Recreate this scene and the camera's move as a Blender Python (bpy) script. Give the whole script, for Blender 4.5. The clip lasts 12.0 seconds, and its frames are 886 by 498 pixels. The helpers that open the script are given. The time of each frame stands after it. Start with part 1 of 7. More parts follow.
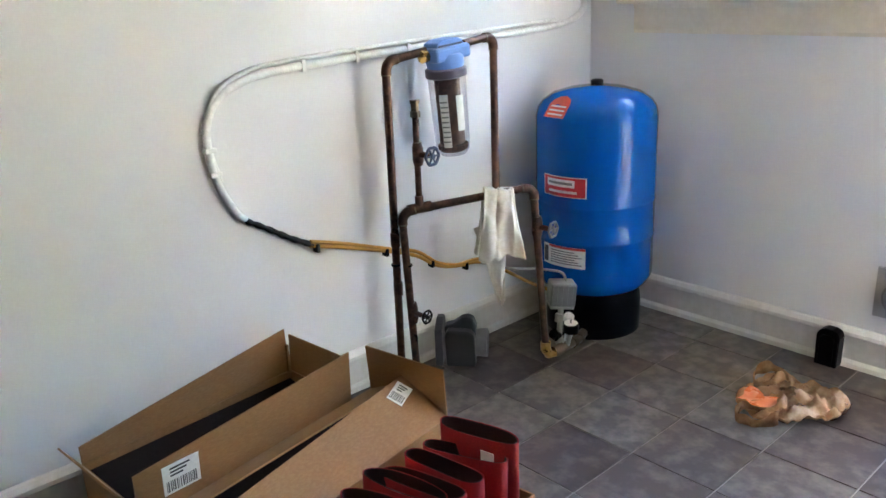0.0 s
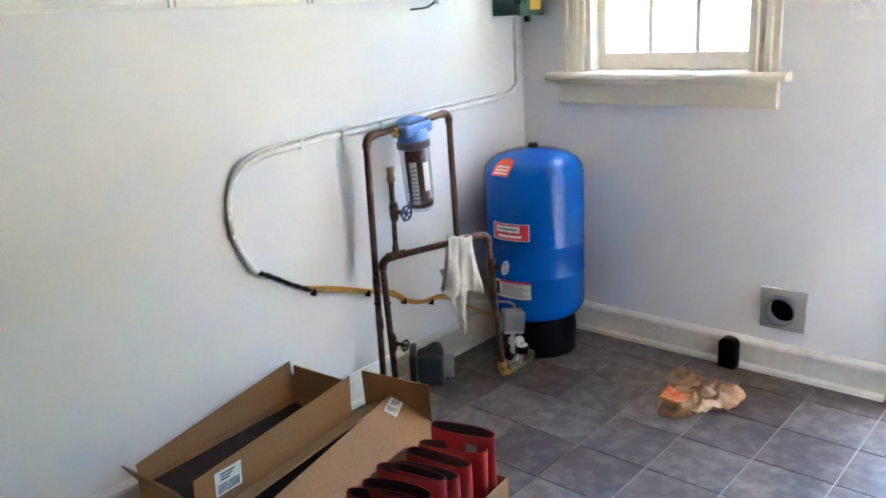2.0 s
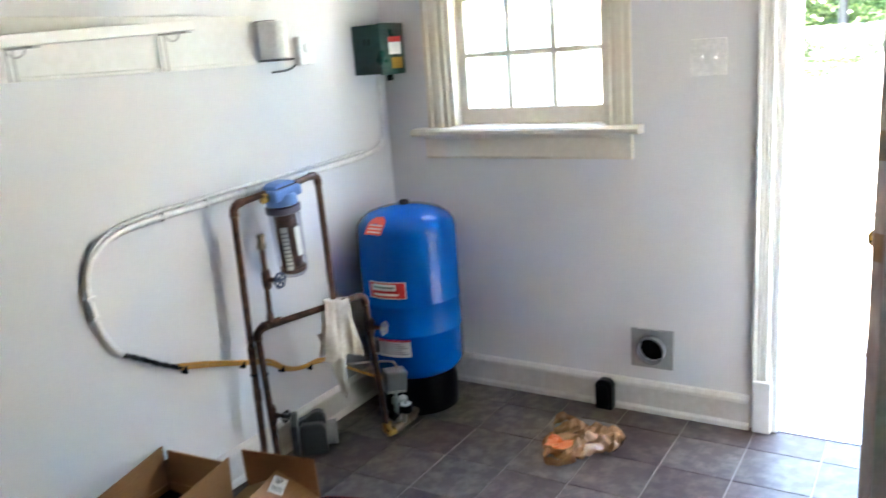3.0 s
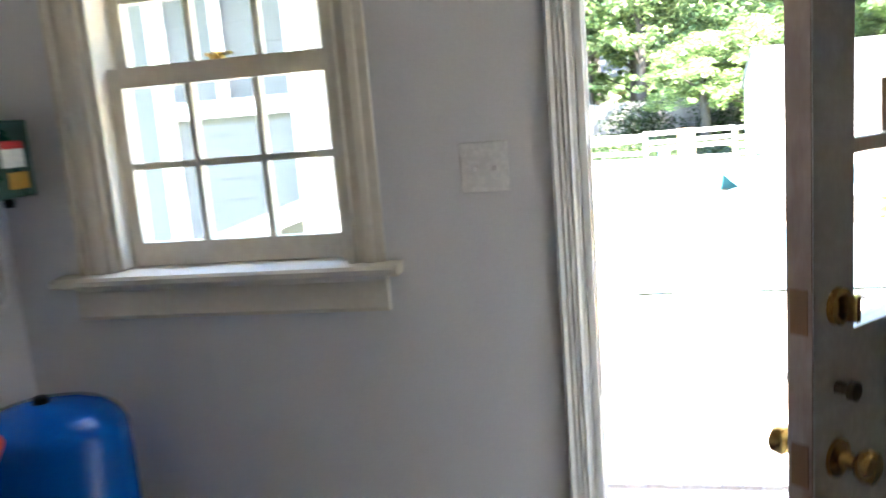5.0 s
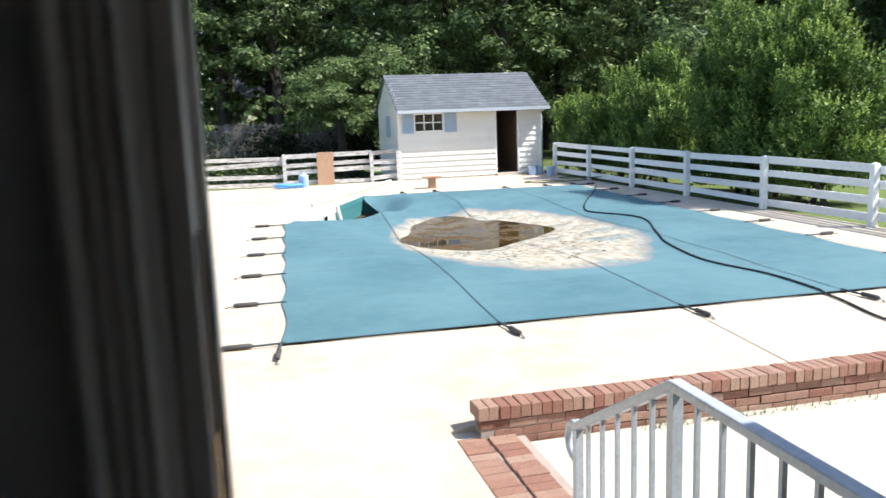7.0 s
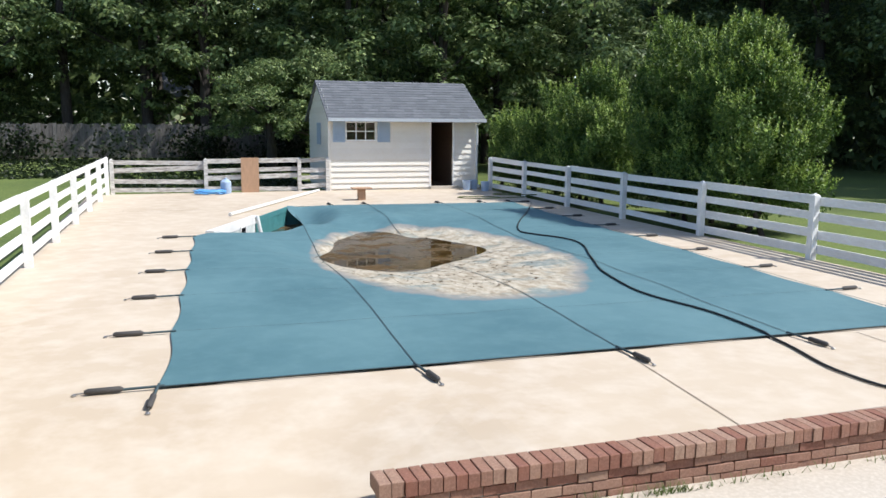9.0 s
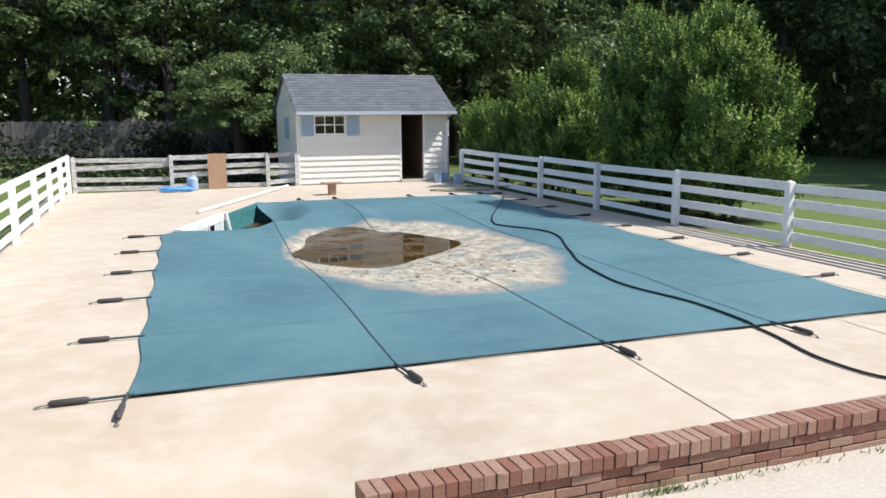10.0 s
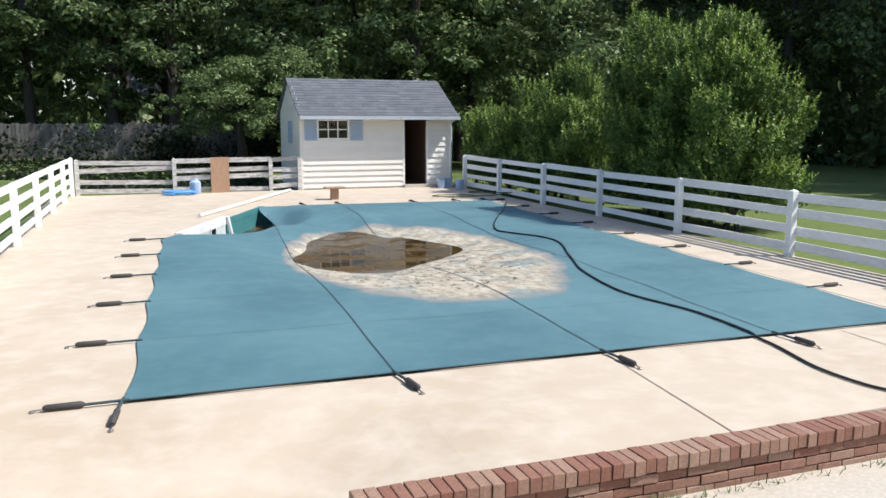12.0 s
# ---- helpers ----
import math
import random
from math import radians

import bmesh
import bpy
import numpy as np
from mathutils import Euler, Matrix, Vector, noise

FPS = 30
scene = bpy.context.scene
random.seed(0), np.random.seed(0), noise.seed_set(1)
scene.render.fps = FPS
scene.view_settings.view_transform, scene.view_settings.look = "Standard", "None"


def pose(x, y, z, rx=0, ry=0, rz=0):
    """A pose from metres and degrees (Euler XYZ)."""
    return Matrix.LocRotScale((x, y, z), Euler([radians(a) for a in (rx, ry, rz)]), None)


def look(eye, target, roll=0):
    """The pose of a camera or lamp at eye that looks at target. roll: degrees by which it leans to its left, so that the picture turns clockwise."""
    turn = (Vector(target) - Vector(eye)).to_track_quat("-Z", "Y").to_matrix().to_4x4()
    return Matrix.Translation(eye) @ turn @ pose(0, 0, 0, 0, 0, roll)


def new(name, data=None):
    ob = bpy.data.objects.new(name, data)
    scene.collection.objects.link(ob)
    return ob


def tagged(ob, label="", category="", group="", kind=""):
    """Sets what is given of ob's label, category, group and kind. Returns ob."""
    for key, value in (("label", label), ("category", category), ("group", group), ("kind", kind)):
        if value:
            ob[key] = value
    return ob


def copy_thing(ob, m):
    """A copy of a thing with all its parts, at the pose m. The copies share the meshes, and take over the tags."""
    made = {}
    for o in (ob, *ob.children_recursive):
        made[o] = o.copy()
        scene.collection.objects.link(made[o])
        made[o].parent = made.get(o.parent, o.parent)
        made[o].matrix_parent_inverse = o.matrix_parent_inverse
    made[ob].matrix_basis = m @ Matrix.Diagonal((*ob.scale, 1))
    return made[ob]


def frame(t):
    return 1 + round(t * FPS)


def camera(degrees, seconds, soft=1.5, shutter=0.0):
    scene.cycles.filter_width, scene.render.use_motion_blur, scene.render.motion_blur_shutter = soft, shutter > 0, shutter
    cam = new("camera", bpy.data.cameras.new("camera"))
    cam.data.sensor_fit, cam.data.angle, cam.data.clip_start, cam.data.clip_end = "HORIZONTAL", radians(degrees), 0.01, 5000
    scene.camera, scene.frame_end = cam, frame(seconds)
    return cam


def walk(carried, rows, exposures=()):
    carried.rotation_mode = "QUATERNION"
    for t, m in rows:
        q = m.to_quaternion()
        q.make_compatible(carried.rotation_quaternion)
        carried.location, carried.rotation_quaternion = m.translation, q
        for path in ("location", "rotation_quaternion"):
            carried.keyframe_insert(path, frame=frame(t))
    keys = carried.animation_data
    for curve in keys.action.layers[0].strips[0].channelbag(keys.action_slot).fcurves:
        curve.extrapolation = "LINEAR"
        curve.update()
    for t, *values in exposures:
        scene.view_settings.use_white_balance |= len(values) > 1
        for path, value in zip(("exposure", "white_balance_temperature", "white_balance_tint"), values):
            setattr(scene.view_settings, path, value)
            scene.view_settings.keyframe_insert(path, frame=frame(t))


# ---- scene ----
cam = camera(58.0, 12.0, shutter=0.6)
PATH = [
    (0, (1.783, -2.334, 1.139), (0.37, -1.069, 0.505), -2.5),
    (0.5, (1.754, -2.338, 1.164), (0.355, -1.073, 0.497), -2.6),
    (1, (1.754, -2.339, 1.156), (0.365, -1.059, 0.498), -3.2),
    (1.5, (1.927, -2.573, 1.238), (0.577, -1.23, 0.624), -3.4),
    (2, (2.009, -2.755, 1.305), (0.713, -1.336, 0.751), -3.3),
    (2.5, (1.974, -2.774, 1.327), (0.783, -1.246, 0.828), -3.5),
    (2.7, (1.982, -2.771, 1.352), (0.851, -1.197, 0.862), -3.9),
    (4.3, (1.735, -2.240, 1.378), (0.960, -0.429, 1.036), -4.2),
    (4.5, (1.681, -2.149, 1.362), (0.936, -0.313, 1.089), -4.4),
    (5, (1.578, -1.866, 1.415), (1.175, 0.065, 1.085), -4.7),
    (5.5, (1.559, -1.498, 1.435), (1.251, 0.445, 1.075), -1.6),
    (6, (1.512, -1.185, 1.42), (1.468, 0.782, 1.063), -2.5),
    (6.5, (1.489, -0.892, 1.413), (1.801, 1.044, 1.018), -2.9),
    (7, (1.578, -0.578, 1.398), (2.055, 1.336, 1.067), -2.1),
    (7.5, (1.655, -0.294, 1.392), (2.221, 1.593, 1.05), -0.9),
    (7.7, (1.700, -0.188, 1.400), (2.330, 1.681, 1.073), -0.1),
    (9.3, (2.041, 0.396, 1.432), (2.679, 2.267, 1.131), 0.6),
    (9.5, (2.043, 0.459, 1.419), (2.703, 2.324, 1.126), 0.4),
    (10, (2.014, 0.547, 1.421), (2.716, 2.391, 1.092), -0.4),
    (10.5, (2.036, 0.559, 1.43), (2.772, 2.388, 1.096), 0.3),
    (11, (2.062, 0.582, 1.431), (2.787, 2.419, 1.112), 0.8),
    (11.5, (2.066, 0.583, 1.43), (2.769, 2.427, 1.109), 0.6),
    (12, (2.062, 0.575, 1.427), (2.757, 2.424, 1.111), 0.1),
]
walk(cam, [(t, look(eye, target, roll)) for t, eye, target, roll in PATH], [(0.0, 6.74, 6650, 10), (2.5, 6.74, 6420, 10), (4.3, 5.78, 6400, 10), (4.5, 5.78, 6400, 10), (5.0, 5.2, 6400, 11), (5.5, 4.3, 6450, 11), (6.0, 3.0, 6500, 11), (6.5, 1.68, 6400, 10), (7.0, 0.90, 6200, 10), (7.5, 0.55, 6050, 10), (9.5, 0.37, 6200, 11), (12.0, 0.37, 6200, 11)])

# ---- world, sun, exposure ----
SUN_DIR = Vector((0.55, -0.28, 0.787)).normalized()
world = bpy.data.worlds.new("world")
scene.world = world
world.use_nodes = True
wn = world.node_tree
sky = wn.nodes.new("ShaderNodeTexSky")
sky.sky_type = 'NISHITA'
sky.sun_disc = False
sky.sun_elevation = math.asin(SUN_DIR.z)
sky.sun_rotation = math.atan2(SUN_DIR.x, SUN_DIR.y)
wn.links.new(sky.outputs[0], wn.nodes["Background"].inputs[0])
wn.nodes["Background"].inputs[1].default_value = 0.15
sun = new("sun", bpy.data.lights.new("sun", 'SUN'))
sun.data.energy = 4.8
sun.data.angle = radians(0.55)
sun.data.color = (1.0, 0.95, 0.87)
sun.matrix_world = look(SUN_DIR * 60, (0, 0, 0))


# ---- materials ----
def nodes_of(m):
    m.use_nodes = True
    nt = m.node_tree
    return nt, nt.nodes["Principled BSDF"]


def col(c):
    return (c[0], c[1], c[2], 1.0)


def mix_rgb(nt, fac, a, b, blend='MIX'):
    n = nt.nodes.new("ShaderNodeMix")
    n.data_type, n.blend_type = 'RGBA', blend
    for sock, v in ((n.inputs[0], fac), (n.inputs[6], a), (n.inputs[7], b)):
        if isinstance(v, (int, float)):
            sock.default_value = v
        elif isinstance(v, tuple):
            sock.default_value = col(v)
        else:
            nt.links.new(v, sock)
    return n.outputs[2]


def ramp(nt, src, lo, hi, a=0.0, b=1.0):
    n = nt.nodes.new("ShaderNodeMapRange")
    nt.links.new(src, n.inputs[0])
    for k, v in ((1, lo), (2, hi), (3, a), (4, b)):
        n.inputs[k].default_value = v
    return n.outputs[0]


def coords(nt, stretch=(1, 1, 1), scatter=False):
    tc = nt.nodes.new("ShaderNodeTexCoord")
    mp = nt.nodes.new("ShaderNodeMapping")
    mp.inputs["Scale"].default_value = stretch
    nt.links.new(tc.outputs["Object"], mp.inputs[0])
    if scatter:
        r = nt.nodes.new("ShaderNodeObjectInfo").outputs["Random"]
        nt.links.new(ramp(nt, r, 0, 1, 0.0, 97.0), mp.inputs["Location"])
    return mp.outputs[0]


def noise_tex(nt, vec, scale, detail=4.0, rough=0.6):
    n = nt.nodes.new("ShaderNodeTexNoise")
    nt.links.new(vec, n.inputs["Vector"])
    n.inputs["Scale"].default_value = scale
    n.inputs["Detail"].default_value = detail
    n.inputs["Roughness"].default_value = rough
    return n.outputs["Fac"]


def surface(name, base, dark=None, light=None, rough=0.6, metal=0.0, fine=60.0, broad=3.0, bump=0.15,
            stretch=(1, 1, 1), spec=0.5, vary=0.0, island=0.0, bump_dist=0.002, coat=0.0, rough_var=0.12):
    """A material with a broad stain, a fine grain, uneven gloss and fine relief."""
    m = bpy.data.materials.new(name)
    nt, p = nodes_of(m)
    dark = dark or tuple(c * 0.8 for c in base)
    light = light or tuple(min(1.0, c * 1.12) for c in base)
    v = coords(nt, stretch, vary > 0)
    nb, nf = noise_tex(nt, v, broad, 5.0), noise_tex(nt, v, fine, 3.0)
    c = mix_rgb(nt, ramp(nt, nb, 0.30, 0.68), dark, base)
    c = mix_rgb(nt, ramp(nt, nf, 0.42, 0.82), c, light)
    for amount, node, sock in ((vary, "ShaderNodeObjectInfo", "Random"), (island, "ShaderNodeNewGeometry", "Random Per Island")):
        if amount:
            r = nt.nodes.new(node).outputs[sock]
            hsv = nt.nodes.new("ShaderNodeHueSaturation")
            nt.links.new(ramp(nt, r, 0, 1, 1 - amount, 1 + amount), hsv.inputs["Value"])
            nt.links.new(ramp(nt, r, 0, 1, 0.5 - amount * 0.06, 0.5 + amount * 0.06), hsv.inputs["Hue"])
            nt.links.new(ramp(nt, r, 0, 1, 1.12, 1.12 - 1.4 * amount), hsv.inputs["Saturation"])
            nt.links.new(c, hsv.inputs["Color"])
            c = hsv.outputs[0]
    nt.links.new(c, p.inputs["Base Color"])
    nt.links.new(ramp(nt, nb, 0.3, 0.7, max(0.02, rough - rough_var), min(1.0, rough + rough_var)), p.inputs["Roughness"])
    p.inputs["Metallic"].default_value = metal
    p.inputs["Specular IOR Level"].default_value = spec
    p.inputs["Coat Weight"].default_value = coat
    if bump:
        b = nt.nodes.new("ShaderNodeBump")
        b.inputs["Strength"].default_value = bump
        b.inputs["Distance"].default_value = bump_dist
        nt.links.new(nf, b.inputs["Height"])
        nt.links.new(b.outputs[0], p.inputs["Normal"])
    return m


def leaf_material(name, base, young, rough=0.45, thin=0.36):
    m = bpy.data.materials.new(name)
    nt, p = nodes_of(m)
    r = nt.nodes.new("ShaderNodeNewGeometry").outputs["Random Per Island"]
    tc = nt.nodes.new("ShaderNodeTexCoord")
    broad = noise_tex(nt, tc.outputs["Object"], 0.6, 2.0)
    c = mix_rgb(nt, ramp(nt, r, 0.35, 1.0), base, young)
    # broad and clump-sized darker patches imitate shading among the leaves
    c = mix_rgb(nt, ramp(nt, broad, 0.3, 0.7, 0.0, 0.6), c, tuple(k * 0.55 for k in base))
    clump_shade = noise_tex(nt, tc.outputs["Object"], 4.5, 2.0)
    c = mix_rgb(nt, ramp(nt, clump_shade, 0.46, 0.62, 0.0, 0.45), c, tuple(k * 0.42 for k in base))
    nt.links.new(c, p.inputs["Base Color"])
    p.inputs["Roughness"].default_value = rough
    p.inputs["Specular IOR Level"].default_value = 0.3
    tr = nt.nodes.new("ShaderNodeBsdfTranslucent")
    nt.links.new(c, tr.inputs[0])
    mx = nt.nodes.new("ShaderNodeMixShader")
    mx.inputs[0].default_value = thin
    nt.links.new(p.outputs[0], mx.inputs[1])
    nt.links.new(tr.outputs[0], mx.inputs[2])
    nt.links.new(mx.outputs[0], nt.nodes["Material Output"].inputs[0])
    return m


def glass_material(name, tint=(1, 1, 1), rough=0.0, blend=0.08):
    """Thin clear glass: see-through with a faint Fresnel gloss."""
    m = bpy.data.materials.new(name)
    nt, p = nodes_of(m)
    tr = nt.nodes.new("ShaderNodeBsdfTransparent")
    tr.inputs[0].default_value = col(tint)
    gl = nt.nodes.new("ShaderNodeBsdfGlossy")
    gl.inputs["Roughness"].default_value = rough
    lw = nt.nodes.new("ShaderNodeLayerWeight")
    lw.inputs[0].default_value = 0.5
    pw = nt.nodes.new("ShaderNodeMath")
    pw.operation = 'POWER'
    nt.links.new(lw.outputs["Facing"], pw.inputs[0])
    pw.inputs[1].default_value = 4.0
    fac = ramp(nt, pw.outputs[0], 0.0, 1.0, 0.035, 0.45)
    mx = nt.nodes.new("ShaderNodeMixShader")
    nt.links.new(fac, mx.inputs[0])
    nt.links.new(tr.outputs[0], mx.inputs[1])
    nt.links.new(gl.outputs[0], mx.inputs[2])
    nt.links.new(mx.outputs[0], nt.nodes["Material Output"].inputs[0])
    return m


M_WALL = surface("wall_paint", (0.70, 0.70, 0.705), (0.67, 0.67, 0.675), (0.725, 0.725, 0.73), 0.62, fine=140, broad=1.3, bump=0.12)
# darker than M_WALL so the unseen walls bounce less light
M_WALLB = surface("dimmed_wall", (0.37, 0.34, 0.31), (0.33, 0.305, 0.28), (0.40, 0.37, 0.34), 0.7, fine=120, broad=1.3, bump=0.12)
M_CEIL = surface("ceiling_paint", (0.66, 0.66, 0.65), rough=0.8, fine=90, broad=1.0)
M_TRIM = surface("cream_trim", (0.72, 0.665, 0.56), (0.67, 0.615, 0.51), (0.76, 0.71, 0.61), 0.38, fine=40, broad=4, bump=0.08)
M_BASE = surface("baseboard_paint", (0.60, 0.575, 0.53), (0.54, 0.515, 0.47), (0.65, 0.63, 0.59), 0.40, fine=40, broad=4, bump=0.08)
M_TRIMW = surface("white_trim", (0.76, 0.75, 0.71), (0.70, 0.69, 0.64), (0.80, 0.79, 0.76), 0.36, fine=40, broad=4, bump=0.08)
M_TILE = surface("vinyl_tile", (0.084, 0.060, 0.048), (0.042, 0.031, 0.027), (0.185, 0.146, 0.122), 0.40, fine=19, broad=6, bump=0, vary=0.26, spec=0.45)
M_GROUT = surface("tile_joint", (0.27, 0.235, 0.205), rough=0.6, fine=80)
M_TANK = surface("blue_enamel", (0.0003, 0.082, 0.36), (0.0003, 0.076, 0.335), (0.0005, 0.088, 0.385), 0.15, fine=90, broad=5, bump=0.02, spec=0.26, rough_var=0.03)
M_BLACK = surface("black_plastic", (0.003, 0.003, 0.004), rough=0.30, fine=70, bump=0.05, spec=0.09)
M_RED = surface("red_print", (0.55, 0.025, 0.03), rough=0.45, fine=90, bump=0.03)
M_ORANGE = surface("red_orange_card", (0.72, 0.09, 0.05), rough=0.5, fine=90, bump=0.03)
M_PRINT = surface("orange_print", (0.46, 0.10, 0.025), (0.36, 0.08, 0.02), (0.52, 0.16, 0.06), 0.3, fine=60, broad=20, bump=0.2)
M_PAPER = surface("white_paper", (0.75, 0.75, 0.73), rough=0.6, fine=90, bump=0.04)
M_INK = surface("dark_print", (0.03, 0.03, 0.035), rough=0.6, bump=0)
M_COPPER = surface("aged_copper", (0.090, 0.046, 0.030), (0.042, 0.026, 0.022), (0.17, 0.085, 0.052), 0.36, metal=0.85, fine=45, broad=9, bump=0.15)
M_BRASS = surface("brass", (0.62, 0.40, 0.12), (0.45, 0.27, 0.08), (0.75, 0.52, 0.2), 0.25, metal=1.0, fine=50, broad=14, bump=0.06)
M_BRONZE = surface("solder_bronze", (0.17, 0.13, 0.09), rough=0.4, metal=0.9, fine=50, broad=10)
M_FILTBLUE = surface("filter_blue", (0.12, 0.25, 0.58), rough=0.38, fine=60, bump=0.05)
M_HANDLE = surface("dark_blue_handle", (0.02, 0.04, 0.10), rough=0.4, fine=60, bump=0.05)
M_FILTRING = surface("filter_ring", (0.10, 0.085, 0.12), rough=0.3, fine=60, bump=0.05)
M_CLEAR = glass_material("clear_plastic", (0.80, 0.80, 0.84), 0.06)
M_CART = surface("rusty_cartridge", (0.13, 0.075, 0.06), (0.06, 0.04, 0.036), (0.24, 0.13, 0.085), 0.7, fine=40, broad=9)
M_WHITEPL = surface("white_plastic", (0.76, 0.76, 0.745), rough=0.4, fine=60, bump=0.04)
M_GREYPL = surface("grey_plastic", (0.030, 0.032, 0.036), rough=0.42, fine=60, bump=0.08)
M_GREYBOX = surface("grey_enamel", (0.19, 0.195, 0.20), rough=0.4, fine=60, bump=0.05)
M_VENT = surface("grey_vent_plate", (0.33, 0.33, 0.325), rough=0.45, fine=60, bump=0.05)
M_STEEL = surface("dull_steel", (0.42, 0.41, 0.39), rough=0.35, metal=0.9, fine=60, broad=8)
M_YELLOW = surface("yellow_cable", (0.50, 0.25, 0.035), rough=0.45, fine=80, bump=0.05)
M_CLOTH = surface("stained_white_cloth", (0.70, 0.67, 0.60), (0.50, 0.44, 0.36), (0.76, 0.74, 0.69), 0.85, fine=60, broad=7, bump=0.12)
M_CARD = surface("cardboard", (0.25, 0.118, 0.040), (0.215, 0.10, 0.032), (0.29, 0.150, 0.056), 0.75, fine=90, broad=5, bump=0.12, stretch=(1, 1, 4))
# near-black brown that stands in for shade inside the cartons
M_CARDIN = surface("carton_shade_fill", (0.018, 0.010, 0.008), rough=0.95, fine=60, spec=0.1)
M_BELT = surface("red_abrasive_belt", (0.24, 0.007, 0.008), (0.17, 0.005, 0.006), (0.29, 0.012, 0.012), 0.7, spec=0.2, fine=300, broad=9, bump=0.25)
M_BELTIN = surface("belt_backing", (0.024, 0.008, 0.008), rough=0.9, fine=200, spec=0.2)
M_GREEN = surface("dark_green_enamel", (0.008, 0.045, 0.034), (0.006, 0.035, 0.027), (0.012, 0.06, 0.045), 0.32, fine=60, bump=0.05)
M_DOORW = surface("door_paint", (0.70, 0.69, 0.68), (0.62, 0.61, 0.60), rough=0.4, fine=40, bump=0.06)
M_DOOREDGE = surface("worn_door_edge", (0.60, 0.47, 0.42), (0.42, 0.29, 0.25), (0.72, 0.64, 0.60), 0.6, fine=25, broad=9, stretch=(1, 1, 0.3))
M_GLASS = glass_material("window_glass")
M_BARE = surface("bare_wood", (0.16, 0.10, 0.06), rough=0.8, fine=60, stretch=(1, 1, 0.15))


def bag_material():
    m = surface("tan_plastic_film", (0.40, 0.22, 0.11), (0.29, 0.15, 0.07), (0.54, 0.34, 0.19), 0.16, fine=40, broad=9, bump=0.5)
    nt = m.node_tree
    p = nt.nodes["Principled BSDF"]
    tr = nt.nodes.new("ShaderNodeBsdfTransparent")
    tr.inputs[0].default_value = (0.9, 0.72, 0.55, 1)
    mx = nt.nodes.new("ShaderNodeMixShader")
    mx.inputs[0].default_value = 0.28
    nt.links.new(p.outputs[0], mx.inputs[1])
    nt.links.new(tr.outputs[0], mx.inputs[2])
    nt.links.new(mx.outputs[0], nt.nodes["Material Output"].inputs[0])
    return m


M_BAG = bag_material()
M_CONC = surface("sunbleached_concrete", (0.51, 0.432, 0.335), (0.445, 0.362, 0.267), (0.565, 0.498, 0.41), 0.85, fine=3.4, broad=0.6, bump=0.05, bump_dist=0.002)
M_CONC2 = surface("patio_concrete", (0.50, 0.45, 0.38), (0.43, 0.38, 0.31), (0.58, 0.53, 0.46), 0.85, fine=30, broad=1.4, bump=0.25, bump_dist=0.003)
M_JOINT = surface("concrete_joint", (0.25, 0.20, 0.15), rough=0.9, fine=30)
M_BRICK = surface("red_brick", (0.270, 0.142, 0.096), (0.200, 0.105, 0.073), (0.34, 0.20, 0.145), 0.85, fine=60, broad=12, bump=0.4, vary=0.19, bump_dist=0.003)
M_PAVER = surface("pale_paver", (0.52, 0.46, 0.40), (0.45, 0.39, 0.33), (0.58, 0.53, 0.47), 0.85, fine=60, broad=9, bump=0.3, vary=0.12)
M_MORTAR = surface("mortar", (0.36, 0.30, 0.25), rough=0.9, fine=60, bump=0.3)
M_WALLBRICK = surface("wall_brick", (0.20, 0.065, 0.045), (0.13, 0.045, 0.035), (0.27, 0.10, 0.07), 0.85, fine=70, broad=14, bump=0.4, vary=0.25)
M_RAIL = surface("weathered_aluminium_paint", (0.52, 0.56, 0.60), (0.42, 0.45, 0.48), (0.60, 0.64, 0.68), 0.4, metal=0.2, fine=50, broad=12)
M_FENCE = surface("white_fence_paint", (0.83, 0.83, 0.81), (0.68, 0.67, 0.64), (0.86, 0.86, 0.85), 0.6, fine=30, broad=2.5, bump=0.2, stretch=(1, 0.3, 1), vary=0.06)
M_OLDFENCE = surface("peeling_fence_paint", (0.62, 0.60, 0.56), (0.15, 0.125, 0.105), (0.76, 0.75, 0.72), 0.75, fine=20, broad=9, bump=0.4, stretch=(0.35, 1, 2.2), vary=0.15)
M_SIDING = surface("cream_white_siding", (0.76, 0.73, 0.67), (0.70, 0.66, 0.58), (0.79, 0.77, 0.73), 0.55, fine=30, broad=2, bump=0.08, vary=0.04)
M_SHUT = surface("pale_blue_shutter", (0.36, 0.44, 0.54), (0.31, 0.39, 0.48), rough=0.6, fine=30)
M_SHINGLE = surface("grey_shingle", (0.115, 0.125, 0.14), (0.08, 0.087, 0.098), (0.16, 0.172, 0.19), 0.9, fine=55, broad=6, bump=0.5, island=0.16, bump_dist=0.004)
M_DARK = surface("dark_interior_wood", (0.32, 0.22, 0.15), rough=0.85, fine=30, stretch=(1, 1, 0.2))
M_PLANK = surface("grey_fence_board", (0.13, 0.12, 0.11), (0.08, 0.07, 0.062), (0.19, 0.18, 0.165), 0.85, fine=30, broad=2, stretch=(1, 1, 0.2), vary=0.25)
M_PLY = surface("weathered_plywood", (0.42, 0.26, 0.16), (0.33, 0.20, 0.12), rough=0.8, fine=30, broad=4, stretch=(1, 1, 0.2))
M_PLANKS = surface("grey_siding", (0.12, 0.127, 0.132), (0.10, 0.106, 0.11), rough=0.7, fine=30, broad=2)
M_BLUEH = surface("blue_hose", (0.12, 0.36, 0.72), rough=0.45, fine=40)
M_BLUEPL = surface("pale_blue_plastic", (0.38, 0.50, 0.68), rough=0.5, fine=40)
M_HOSE = surface("black_rubber", (0.016, 0.017, 0.018), rough=0.45, fine=80)
